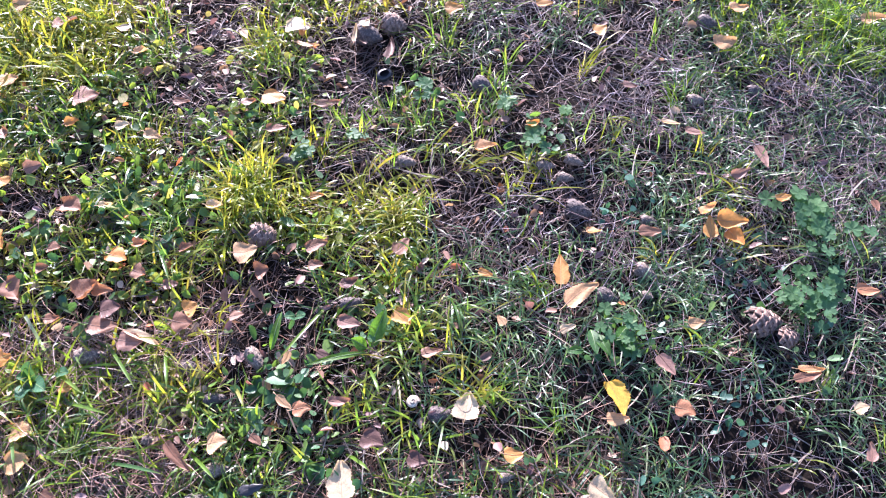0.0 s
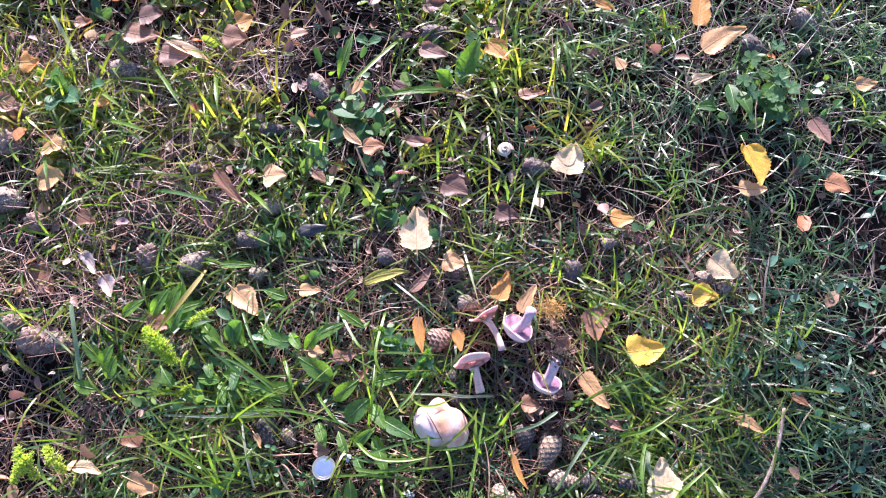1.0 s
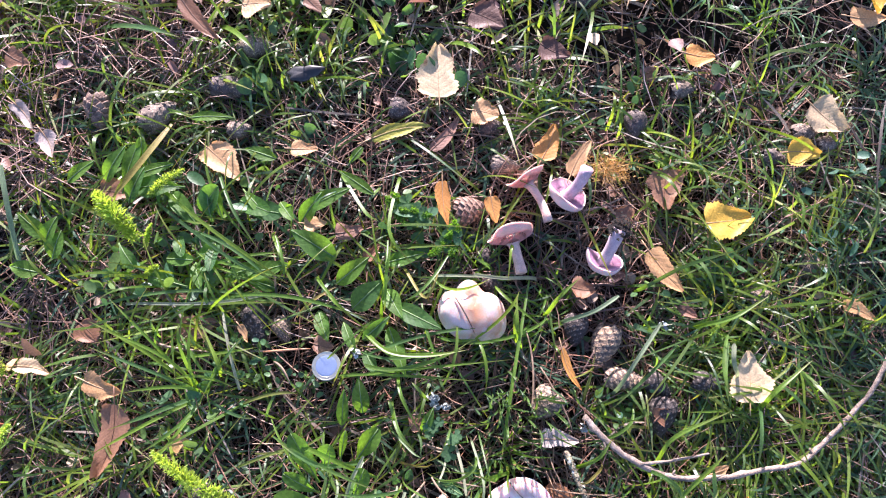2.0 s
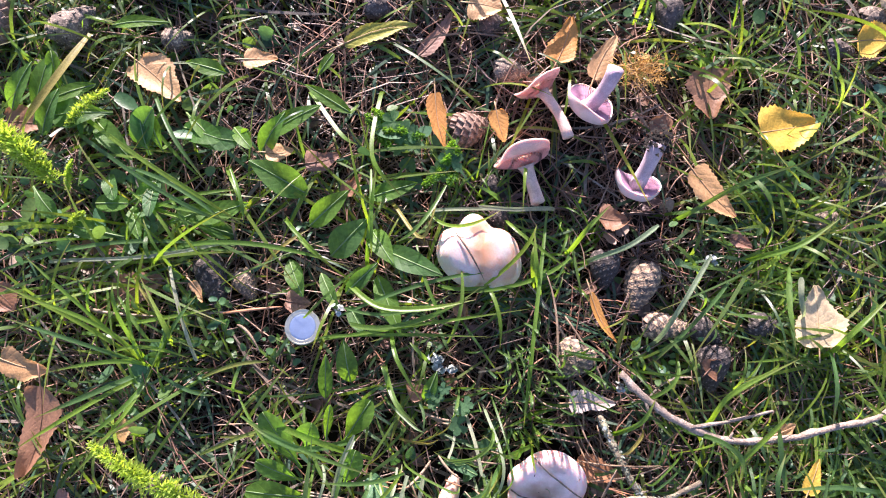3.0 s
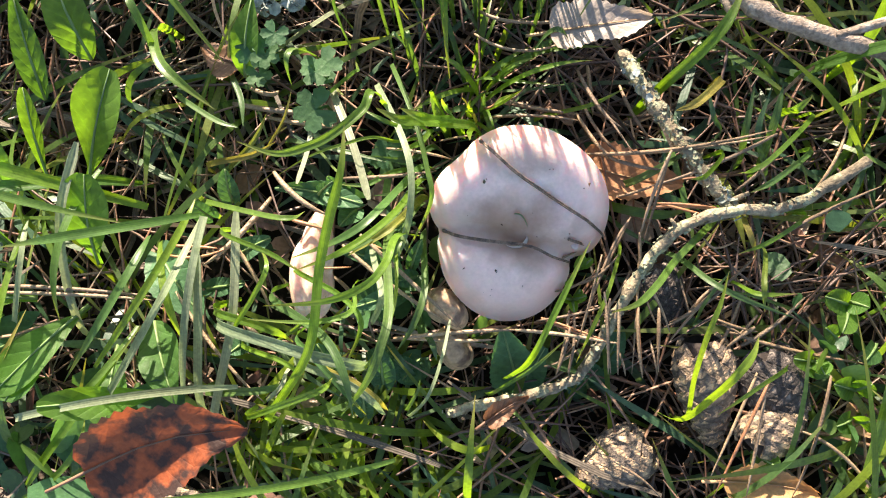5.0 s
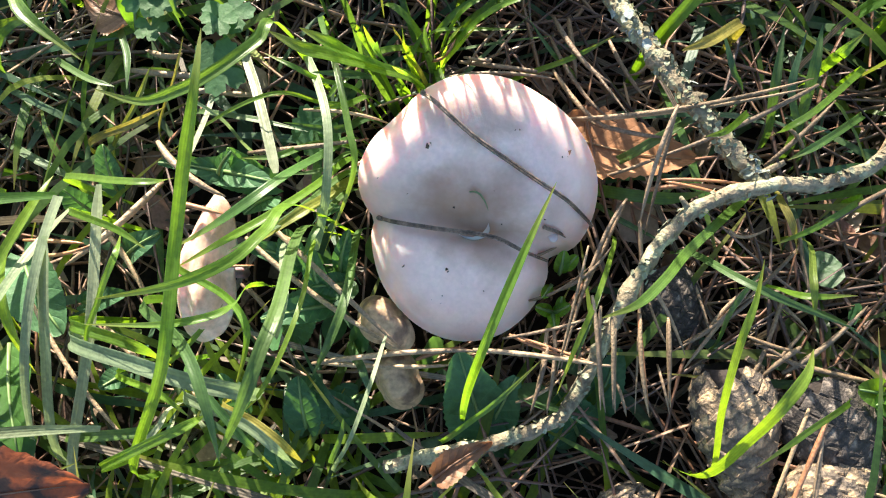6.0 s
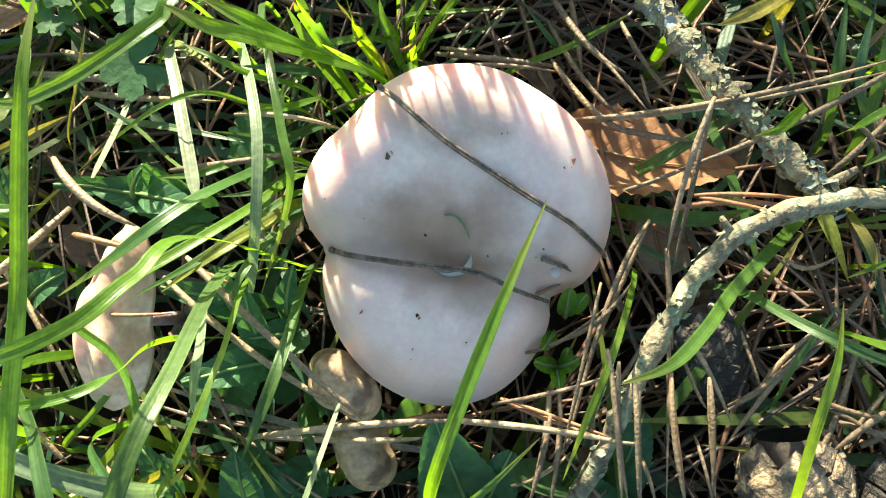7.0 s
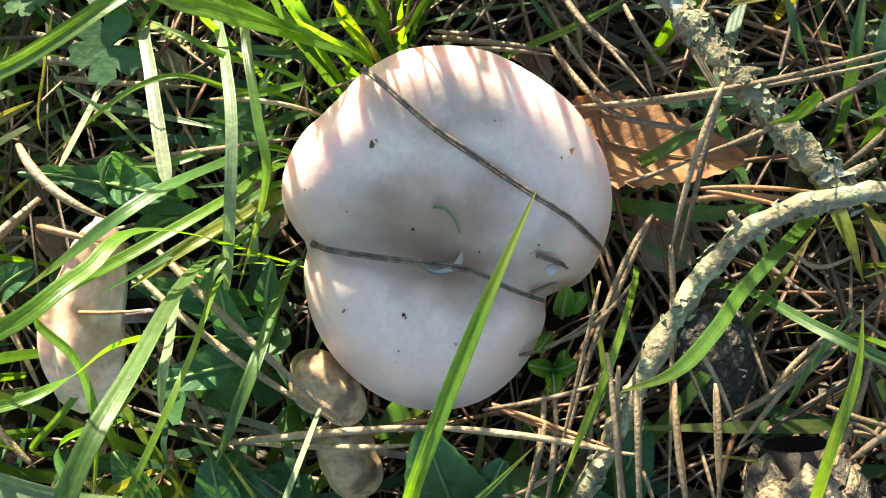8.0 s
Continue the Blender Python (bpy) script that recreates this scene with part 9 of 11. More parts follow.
herb_leaf(plant, "spoon", (-0.2688, 0.0826, 0.0080), (-0.2506, 0.0613, 0.0120), 0.0118)
herb_leaf(plant, "spoon", (-0.1315, 0.1131, 0.0080), (-0.1256, 0.1187, 0.0160), 0.0079)
herb_leaf(plant, "spoon", (-0.2077, 0.0488, 0.0080), (-0.2403, 0.0560, 0.0100), 0.0130)
herb_leaf(plant, "spoon", (-0.2049, 0.0713, 0.0080), (-0.1842, 0.0815, 0.0140), 0.0131)
herb_leaf(plant, "spoon", (-0.0833, 0.1557, 0.0080), (-0.0712, 0.1710, 0.0140), 0.0073)
plant = herb("long green leaves of a low herb", (-0.2253, 0.1963, 0.0000))
herb_leaf(plant, "lance", (-0.2213, 0.1929, 0.0080), (-0.1808, 0.1923, 0.0140), 0.0087)
herb_leaf(plant, "lance", (-0.2309, 0.1517, 0.0080), (-0.2692, 0.1349, 0.0120), 0.0100)
herb_leaf(plant, "lance", (-0.0602, 0.1325, 0.0080), (-0.0900, 0.1505, 0.0120), 0.0100)
herb_leaf(plant, "lance", (-0.1441, 0.1596, 0.0080), (-0.1709, 0.1674, 0.0080), 0.0113)
herb_leaf(plant, "lance", (-0.1617, 0.0600, 0.0080), (-0.1255, 0.0707, 0.0120), 0.0144)
herb_leaf(plant, "lance", (-0.1526, 0.0675, 0.0080), (-0.1776, 0.0579, 0.0100), 0.0131)
plant = herb("dark green toothed violet leaves under the cap", (0.0628, -0.1624, 0.0000))
herb_leaf(plant, "violet", (0.0618, -0.1652, -0.0120), (0.0586, -0.1433, 0.0070), 0.0175)
herb_leaf(plant, "violet", (0.0627, -0.1627, -0.0120), (0.0705, -0.1504, 0.0030), 0.0114)
herb_leaf(plant, "violet", (0.0873, -0.1628, -0.0120), (0.0940, -0.1468, 0.0010), 0.0101)
herb_leaf(plant, "violet", (0.0835, -0.1665, -0.0120), (0.0792, -0.1549, -0.0010), 0.0147)
herb_leaf(plant, "violet", (0.0166, -0.1516, -0.0120), (0.0238, -0.1460, -0.0050), 0.0102)
herb_leaf(plant, "violet", (0.0145, -0.1347, -0.0120), (0.0288, -0.1253, -0.0010), 0.0136)
herb_leaf(plant, "violet", (0.0317, -0.1512, -0.0120), (0.0252, -0.1573, -0.0090), 0.0120)
plant = herb("small hairy green herb between two mushrooms", (0.0181, -0.0988, 0.0000))
herb_leaf(plant, "violet", (0.0190, -0.0993, 0.0020), (0.0029, -0.0948, 0.0120), 0.0089)
herb_leaf(plant, "violet", (0.0158, -0.0977, 0.0020), (0.0137, -0.0928, 0.0140), 0.0069)
herb_leaf(plant, "violet", (0.0187, -0.1026, 0.0020), (0.0147, -0.1076, 0.0100), 0.0079)
herb_leaf(plant, "violet", (0.0239, -0.1205, 0.0020), (0.0246, -0.1123, 0.0120), 0.0086)
herb_leaf(plant, "violet", (0.0286, -0.1274, 0.0020), (0.0301, -0.1163, 0.0140), 0.0066)
herb_leaf(plant, "violet", (0.0334, -0.1219, 0.0020), (0.0385, -0.1143, 0.0120), 0.0047)
herb_leaf(plant, "violet", (0.0342, -0.1251, 0.0020), (0.0279, -0.1254, 0.0080), 0.0065)
herb_leaf(plant, "violet", (0.0304, -0.1087, 0.0020), (0.0376, -0.1096, 0.0140), 0.0038)
plant = herb("small-leaved creeping herb at the foot of the cap", (0.0805, -0.1373, 0.0000))
herb_leaf(plant, "round", (0.0805, -0.1373, 0.0000), (0.0765, -0.1357, 0.0060), 0.0030)
herb_leaf(plant, "round", (0.0809, -0.1374, 0.0000), (0.0841, -0.1362, 0.0060), 0.0030)
herb_leaf(plant, "round", (0.0804, -0.1378, 0.0000), (0.0800, -0.1409, 0.0060), 0.0028)
herb_leaf(plant, "round", (0.0821, -0.1365, 0.0000), (0.0825, -0.1341, 0.0060), 0.0023)
herb_leaf(plant, "round", (0.0833, -0.1286, 0.0000), (0.0845, -0.1242, 0.0060), 0.0035)
herb_leaf(plant, "round", (0.0845, -0.1278, 0.0000), (0.0872, -0.1256, 0.0060), 0.0030)
herb_leaf(plant, "round", (0.0809, -0.1313, 0.0000), (0.0782, -0.1340, 0.0060), 0.0026)
plant = herb("pairs of small oval leaves on a creeping stem", (0.1602, -0.1482, 0.0000))
herb_leaf(plant, "round", (0.1582, -0.1477, 0.0040), (0.1494, -0.1439, 0.0100), 0.0072)
herb_leaf(plant, "round", (0.1591, -0.1470, 0.0040), (0.1612, -0.1485, 0.0100), 0.0070)
herb_leaf(plant, "round", (0.1581, -0.1485, 0.0040), (0.1527, -0.1547, 0.0100), 0.0070)
herb_leaf(plant, "round", (0.1467, -0.1628, 0.0040), (0.1388, -0.1603, 0.0100), 0.0064)
herb_leaf(plant, "round", (0.1467, -0.1628, 0.0040), (0.1466, -0.1659, 0.0100), 0.0067)
herb_leaf(plant, "round", (0.1466, -0.1637, 0.0040), (0.1414, -0.1638, 0.0100), 0.0061)
herb_leaf(plant, "round", (0.1567, -0.1721, 0.0040), (0.1486, -0.1685, 0.0100), 0.0069)
herb_leaf(plant, "round", (0.1567, -0.1721, 0.0040), (0.1592, -0.1697, 0.0100), 0.0069)
herb_leaf(plant, "round", (0.1549, -0.1801, 0.0040), (0.1478, -0.1804, 0.0100), 0.0064)
herb_leaf(plant, "round", (0.1563, -0.1811, 0.0040), (0.1579, -0.1798, 0.0100), 0.0064)
herb_leaf(plant, "round", (0.1538, -0.1571, 0.0040), (0.1483, -0.1526, 0.0100), 0.0056)
herb_leaf(plant, "round", (0.1646, -0.1599, 0.0040), (0.1578, -0.1632, 0.0100), 0.0061)
herb_leaf(plant, "round", (0.1260, -0.1869, 0.0040), (0.1310, -0.1905, 0.0100), 0.0071)
plant = herb("low toothed leaves between grass and small mushroom", (-0.0197, -0.0951, 0.0000))
herb_leaf(plant, "violet", (-0.0197, -0.0951, 0.0000), (-0.0181, -0.0859, 0.0080), 0.0078)
herb_leaf(plant, "violet", (-0.0284, -0.0987, -0.0040), (-0.0315, -0.0935, 0.0040), 0.0080)
herb_leaf(plant, "violet", (0.0062, -0.0949, 0.0060), (-0.0014, -0.0948, 0.0160), 0.0044)
herb_leaf(plant, "violet", (0.0064, -0.0949, 0.0060), (0.0232, -0.1023, 0.0160), 0.0078)
herb_leaf(plant, "violet", (0.0084, -0.0977, 0.0060), (0.0160, -0.0951, 0.0180), 0.0048)
herb_leaf(plant, "violet", (0.0192, -0.1573, -0.0080), (0.0213, -0.1445, 0.0020), 0.0100)
herb_leaf(plant, "violet", (0.0122, -0.1666, -0.0080), (0.0143, -0.1562, 0.0000), 0.0073)
herb_leaf(plant, "violet", (0.0034, -0.1518, -0.0100), (0.0004, -0.1422, -0.0040), 0.0072)
herb_leaf(plant, "violet", (0.0287, -0.1571, -0.0120), (0.0226, -0.1485, -0.0060), 0.0097)
herb_leaf(plant, "violet", (0.0300, -0.1293, 0.0000), (0.0172, -0.1314, 0.0120), 0.0077)
herb_leaf(plant, "violet", (0.0285, -0.1196, 0.0000), (0.0146, -0.1146, 0.0120), 0.0066)
herb_leaf(plant, "violet", (-0.0210, -0.1113, -0.0040), (-0.0080, -0.1079, 0.0040), 0.0080)
herb_leaf(plant, "violet", (-0.0334, -0.1209, -0.0060), (-0.0188, -0.1206, 0.0000), 0.0070)
herb_leaf(plant, "violet", (-0.0236, -0.1395, -0.0060), (-0.0272, -0.1422, 0.0000), 0.0070)
palmate_leaf((0.0306, -0.0869, 0.0040), 0.0049, 20)
palmate_leaf((0.0134, -0.0620, 0.0120), 0.0046, 200)
palmate_leaf((0.0152, -0.0596, 0.0100), 0.0062, 200)
palmate_leaf((0.0027, -0.0490, 0.0120), 0.0042, 150)
palmate_leaf((-0.0013, -0.0539, 0.0100), 0.0046, 170)
palmate_leaf((-0.0046, -0.0590, 0.0080), 0.0043, 190)
palmate_leaf((0.0307, -0.0877, 0.0000), 0.0062, 30)
palmate_leaf((0.0117, -0.0723, 0.0100), 0.0069, 100)
palmate_leaf((-0.0047, -0.0513, 0.0100), 0.0062, 60)
palmate_leaf((0.0067, 0.0985, 0.0120), 0.0089, 0)
palmate_leaf((0.0001, 0.0922, 0.0100), 0.0076, 80)
palmate_leaf((-0.0226, 0.1174, 0.0120), 0.0089, 0)
palmate_leaf((-0.0312, 0.1249, 0.0120), 0.0082, 120)
palmate_leaf((-0.0170, 0.1108, 0.0100), 0.0069, 200)
palmate_leaf((-0.0285, 0.1101, 0.0080), 0.0069, 240)
plant = herb("toothed dandelion leaves standing in grass", (0.0191, 0.4207, 0.0000))
herb_leaf(plant, "lance", (0.0194, 0.4164, 0.0080), (-0.0000, 0.4247, 0.0240), 0.0194)
herb_leaf(plant, "lance", (0.0259, 0.4166, 0.0080), (0.0495, 0.4639, 0.0320), 0.0229)
herb_leaf(plant, "lance", (0.0197, 0.4092, 0.0080), (-0.0611, 0.3874, 0.0280), 0.0091)
herb_leaf(plant, "lance", (-0.1116, 0.4189, 0.0080), (-0.0972, 0.4696, 0.0220), 0.0116)
herb_leaf(plant, "lance", (0.3342, 0.4276, 0.0080), (0.3344, 0.3876, 0.0180), 0.0168)
herb_leaf(plant, "lance", (0.3401, 0.4208, 0.0080), (0.3527, 0.3849, 0.0180), 0.0168)
herb_leaf(plant, "lance", (0.3200, 0.3990, 0.0080), (0.2926, 0.3950, 0.0140), 0.0133)
herb_leaf(plant, "lance", (0.3860, 0.4437, 0.0080), (0.4008, 0.4363, 0.0160), 0.0191)
herb_leaf(plant, "lance", (0.3850, 0.4295, 0.0080), (0.3643, 0.4070, 0.0160), 0.0167)
herb_leaf(plant, "lance", (0.3771, 0.4080, 0.0080), (0.3889, 0.3916, 0.0140), 0.0144)
plant = herb("pale green buttercup leaves lit from behind", (-0.4392, 0.3969, 0.0000))
herb_leaf(plant, "violet", (-0.4338, 0.3929, 0.0080), (-0.4413, 0.3891, 0.0280), 0.0235)
herb_leaf(plant, "violet", (-0.4338, 0.3929, 0.0080), (-0.4278, 0.4099, 0.0300), 0.0258)
herb_leaf(plant, "violet", (-0.4298, 0.3894, 0.0080), (-0.3997, 0.3706, 0.0260), 0.0258)
herb_leaf(plant, "violet", (-0.4324, 0.3857, 0.0080), (-0.4359, 0.3607, 0.0220), 0.0234)
herb_leaf(plant, "violet", (-0.3985, 0.4014, 0.0080), (-0.3755, 0.3936, 0.0240), 0.0176)
herb_leaf(plant, "violet", (-0.0825, 0.4677, 0.0080), (-0.0938, 0.4636, 0.0200), 0.0176)
herb_leaf(plant, "violet", (-0.0792, 0.4678, 0.0080), (-0.0643, 0.4646, 0.0200), 0.0152)
plant = herb("long narrow leaves of a ribwort plantain", (-0.3331, 0.0850, 0.0000))
herb_leaf(plant, "lance", (-0.3289, 0.0844, 0.0080), (-0.3521, 0.1030, 0.0160), 0.0137)
herb_leaf(plant, "lance", (-0.3309, 0.0785, 0.0080), (-0.3189, 0.1016, 0.0160), 0.0136)
herb_leaf(plant, "lance", (-0.3229, 0.0672, 0.0080), (-0.3149, 0.0903, 0.0140), 0.0157)
herb_leaf(plant, "lance", (-0.2858, 0.1340, 0.0080), (-0.2661, 0.1625, 0.0220), 0.0139)
herb_leaf(plant, "lance", (-0.2649, 0.1169, 0.0080), (-0.2502, 0.1459, 0.0180), 0.0137)
herb_leaf(plant, "lance", (-0.3191, 0.1325, 0.0080), (-0.2949, 0.1507, 0.0140), 0.0117)
herb_leaf(plant, "lance", (-0.3327, 0.0552, 0.0080), (-0.3563, 0.0597, 0.0100), 0.0146)
parsley_rng = random.Random(17)
for x, y, spread, count, size in ((0.650, 0.465, 0.042, 34, 0.013), (0.705, 0.580, 0.050, 30, 0.014), (0.250, 0.838, 0.022, 9, 0.012), (0.296, 0.760, 0.026, 12, 0.012), (0.340, 0.808, 0.015, 5, 0.011),
                                  (0.110, 0.862, 0.024, 8, 0.011), (0.000, 0.780, 0.014, 4, 0.012), (-0.080, 0.758, 0.020, 7, 0.012), (0.375, 0.425, 0.030, 14, 0.011), (0.035, 0.450, 0.024, 6, 0.010)):
    for k in range(count):
        palmate_leaf((x + parsley_rng.gauss(0, spread * 0.6), y + parsley_rng.gauss(0, spread * 0.6), parsley_rng.uniform(0.004, 0.026)), size * parsley_rng.uniform(0.6, 1.1), parsley_rng.uniform(0, 360))
yarrow((-0.2476, 0.0830, 0.0160), (-0.2789, 0.1186, 0.0360), 0.0242, lush=12)
yarrow((-0.2491, 0.1221, 0.0100), (-0.2155, 0.1439, 0.0220), 0.0127, lush=5)
yarrow((-0.1425, -0.1200, 0.0180), (-0.2115, -0.0789, 0.0340), 0.0191, lush=12)
yarrow((-0.2462, 0.0788, 0.0080), (-0.2389, 0.0986, 0.0180), 0.0075, lush=5)
yarrow((-0.2451, 0.0562, 0.0080), (-0.2302, 0.0645, 0.0160), 0.0089, lush=5)
yarrow((-0.1398, -0.1461, 0.0100), (-0.1293, -0.1354, 0.0160), 0.0072, lush=5)
yarrow((-0.3740, -0.0357, 0.0080), (-0.3962, -0.0038, 0.0200), 0.0230, lush=5)
yarrow((-0.3464, -0.0289, 0.0080), (-0.3677, -0.0024, 0.0200), 0.0207, lush=5)
yarrow((-0.4015, -0.0424, 0.0080), (-0.3780, -0.0084, 0.0200), 0.0172, lush=5)
yarrow((-0.3504, -0.0963, 0.0080), (-0.3308, -0.0652, 0.0200), 0.0152, lush=5)
yarrow((-0.1987, -0.1363, 0.0060), (-0.2074, -0.1433, 0.0120), 0.0121, lush=5)
yarrow((-0.1878, -0.1640, 0.0060), (-0.1956, -0.1471, 0.0120), 0.0121, lush=5)
yarrow((-0.0340, 0.1239, 0.0040), (-0.0219, 0.1169, 0.0140), 0.0100, mat=mat_herb, lush=3)
yarrow((-0.0340, 0.1239, 0.0040), (-0.0448, 0.1329, 0.0140), 0.0100, mat=mat_herb, lush=3)
yarrow((-0.0245, 0.1162, 0.0040), (-0.0105, 0.1150, 0.0140), 0.0100, mat=mat_herb, lush=3)
yarrow((-0.0245, 0.1162, 0.0040), (-0.0380, 0.1198, 0.0140), 0.0100, mat=mat_herb, lush=3)
yarrow((-0.0416, 0.1181, 0.0040), (-0.0326, 0.1074, 0.0140), 0.0100, mat=mat_herb, lush=3)
yarrow((-0.0416, 0.1181, 0.0040), (-0.0486, 0.1302, 0.0140), 0.0100, mat=mat_herb, lush=3)
yarrow((0.0040, 0.0988, 0.0040), (0.0088, 0.1120, 0.0140), 0.0100, mat=mat_herb, lush=3)
yarrow((0.0040, 0.0988, 0.0040), (-0.0030, 0.0867, 0.0140), 0.0100, mat=mat_herb, lush=3)
yarrow((0.0097, 0.0950, 0.0040), (0.0109, 0.1089, 0.0140), 0.0100, mat=mat_herb, lush=3)
yarrow((0.0097, 0.0950, 0.0040), (0.0061, 0.0815, 0.0140), 0.0100, mat=mat_herb, lush=3)
yarrow((-0.0016, 0.0911, 0.0040), (0.0064, 0.1026, 0.0140), 0.0100, mat=mat_herb, lush=3)
yarrow((-0.0016, 0.0911, 0.0040), (-0.0115, 0.0812, 0.0140), 0.0100, mat=mat_herb, lush=3)

bottle_cap = thing("dark_fragment", "small black rubbery fragment lying in litter", "litter piece", (0.0488, 0.9070, 0.010), turn=pose(0, 0, 0, 10, 0, 30))
def fragment(u, v):
    r = 0.011 * (0.2 + 0.8 * math.sin(math.pi * min(1, 0.15 + 0.8 * v)))
    return (r * math.cos(2 * math.pi * u) * 1.4, r * math.sin(2 * math.pi * u), 0.008 * math.cos(math.pi * v))
part("body", grid_mesh("body", 14, 8, fragment, closed=True), mat_black, bottle_cap)
bark_flake = thing("bark_flake", "flat blackish flake of wet bark in grass", "bark", (-0.1254, 0.2353, 0.012), turn=pose(0, 0, 0, 4, -6, 8))
def flake_form(u, v):
    a, r = 2 * math.pi * u, math.sin(math.pi * v)
    edge = 1 + 0.16 * math.sin(3 * a + 1) + 0.1 * math.sin(7 * a)
    return (0.016 * r * edge * math.cos(a), 0.0068 * r * edge * math.sin(a), 0.0022 * math.cos(math.pi * v) + 0.0012 * math.sin(2 * a) * r)
part("body", grid_mesh("body", 22, 8, flake_form, closed=True), mat_black, bark_flake)
shell = thing("snail_shell", "small pale round snail shell in grass", "snail shell", (0.0819, 0.3362, 0.010))
def spiral(u, v):
    a = v * 4.2 * math.pi
    big, tube_r = 0.0065 * (1 - 0.85 * v), 0.0042 * (1 - 0.8 * v)
    return ((big + tube_r * math.cos(2 * math.pi * u)) * math.cos(a), (big + tube_r * math.cos(2 * math.pi * u)) * math.sin(a), 0.006 * v + tube_r * math.sin(2 * math.pi * u))
part("spiral", grid_mesh("spiral", 10, 60, spiral, closed=True), mat_shell, shell)



# ---- loose growth and litter, too many to count ----
rng = np.random.default_rng(7)


def soil_at(x, y):
    return np.array([soil_height(a, b) for a, b in zip(x, y)])


def free_of(points, slack=0.0):
    """Which rows of points lie outside every kept-free disc."""
    ok = np.ones(len(points), dtype=bool)
    for x, y, r in KEEP:
        ok &= (points[:, 0] - x) ** 2 + (points[:, 1] - y) ** 2 > (r - slack) ** 2
    return ok


def patchy(x, y, scale, shift):
    return np.array([noise.noise((a * scale, b * scale, shift)) for a, b in zip(x, y)])


def ribbons(name, a, b, c, width, rows, mat, label, category, blunt=0.06, twist=None):
    """Flat blades along bent lines a-b-c (arrays), as one object."""
    n = len(a)
    t = np.linspace(0, 1, rows + 1)[None, :, None]
    p = a[:, None] * (1 - t) ** 2 + b[:, None] * 2 * t * (1 - t) + c[:, None] * t * t
    d = (b - a)[:, None] * (1 - t) + (c - b)[:, None] * t
    side = np.stack([d[..., 1], -d[..., 0], np.zeros(d.shape[:2])], -1)
    side /= np.linalg.norm(side, axis=-1, keepdims=True) + 1e-9
    if twist is not None:
        side[..., 2] += twist[:, None]
    half = (width / 2)[:, None, None] * np.minimum(1, 0.6 + 2 * t) * np.minimum(1, (1 - t) * 3 + blunt)
    v = np.stack([p - side * half, p + side * half], 2).reshape(-1, 3)
    per = 2 * (rows + 1)
    base = np.arange(rows)[None, :] * 2 + (np.arange(n) * per)[:, None]
    f = np.stack([base, base + 1, base + 3, base + 2], -1).reshape(-1, 4)
    me = bpy.data.meshes.new(name)
    me.vertices.add(len(v))
    me.vertices.foreach_set("co", v.astype(np.float32).ravel())
    me.loops.add(f.size)
    me.loops.foreach_set("vertex_index", f.astype(np.int32).ravel())
    me.polygons.add(len(f))
    me.polygons.foreach_set("loop_start", np.arange(0, f.size, 4, dtype=np.int32))
    me.polygons.foreach_set("use_smooth", np.ones(len(f), dtype=bool))
    uv = np.stack([np.tile([0.0, 1.0], n * (rows + 1)), np.tile(np.repeat(np.linspace(0, 1, rows + 1), 2), n)], -1).astype(np.float32)
    me.uv_layers.new(name="uv").data.foreach_set("uv", uv[f.ravel()].ravel())
    me.update(calc_edges=True)
    return tagged(part(name, me, mat), label, category, kind="stuff")


def prisms(name, a, b, c, width, rows, mat, label, category):
    """Thin three-sided bars along bent lines (needles), as one object."""
    n = len(a)
    t = np.linspace(0, 1, rows + 1)[None, :, None]
    p = a[:, None] * (1 - t) ** 2 + b[:, None] * 2 * t * (1 - t) + c[:, None] * t * t
    d = (c - a) / (np.linalg.norm(c - a, axis=1, keepdims=True) + 1e-9)
    side = np.stack([d[:, 1], -d[:, 0], np.zeros(n)], -1)
    side /= np.linalg.norm(side, axis=-1, keepdims=True) + 1e-9
    up = np.cross(side, d)
    spin = rng.uniform(0, 2 * np.pi, n)
    taper = np.array([0.75] + [1.0] * (rows - 1) + [0.25])[None, :, None]
    r = (width / 2)[:, None, None] * taper
    rims = []
    for k in range(3):
        w = (spin + k * 2.0944)[:, None]
        rims.append(p + (side * np.cos(w) + up * np.sin(w))[:, None] * r)
    v = np.stack(rims, 2).reshape(-1, 3)
    per = 3 * (rows + 1)
    base = (np.arange(rows)[None, :, None] * 3 + (np.arange(n) * per)[:, None, None])
    k = np.arange(3)[None, None, :]
    f = np.stack([base + k, base + (k + 1) % 3, base + 3 + (k + 1) % 3, base + 3 + k], -1).reshape(-1, 4)
    me = bpy.data.meshes.new(name)
    me.vertices.add(len(v))
    me.vertices.foreach_set("co", v.astype(np.float32).ravel())
    me.loops.add(f.size)
    me.loops.foreach_set("vertex_index", f.astype(np.int32).ravel())
    me.polygons.add(len(f))
    me.polygons.foreach_set("loop_start", np.arange(0, f.size, 4, dtype=np.int32))
    me.polygons.foreach_set("use_smooth", np.ones(len(f), dtype=bool))
    me.update(calc_edges=True)
    return tagged(part(name, me, mat), label, category, kind="stuff")


def scatter(count, x0, x1, y0, y1):
    """Places spread over an area; a wide area thins out beyond its borders."""
    x, y = rng.uniform(x0, x1, count), rng.uniform(y0, y1, count)
    if x1 - x0 > 1.0:
        edge = np.minimum(np.minimum(x - x0, x1 - x), np.minimum(y - y0, y1 - y)) < 0.2
        x, y = x + edge * rng.normal(0, 0.14, count), y + edge * rng.normal(0, 0.14, count)
    return x, y


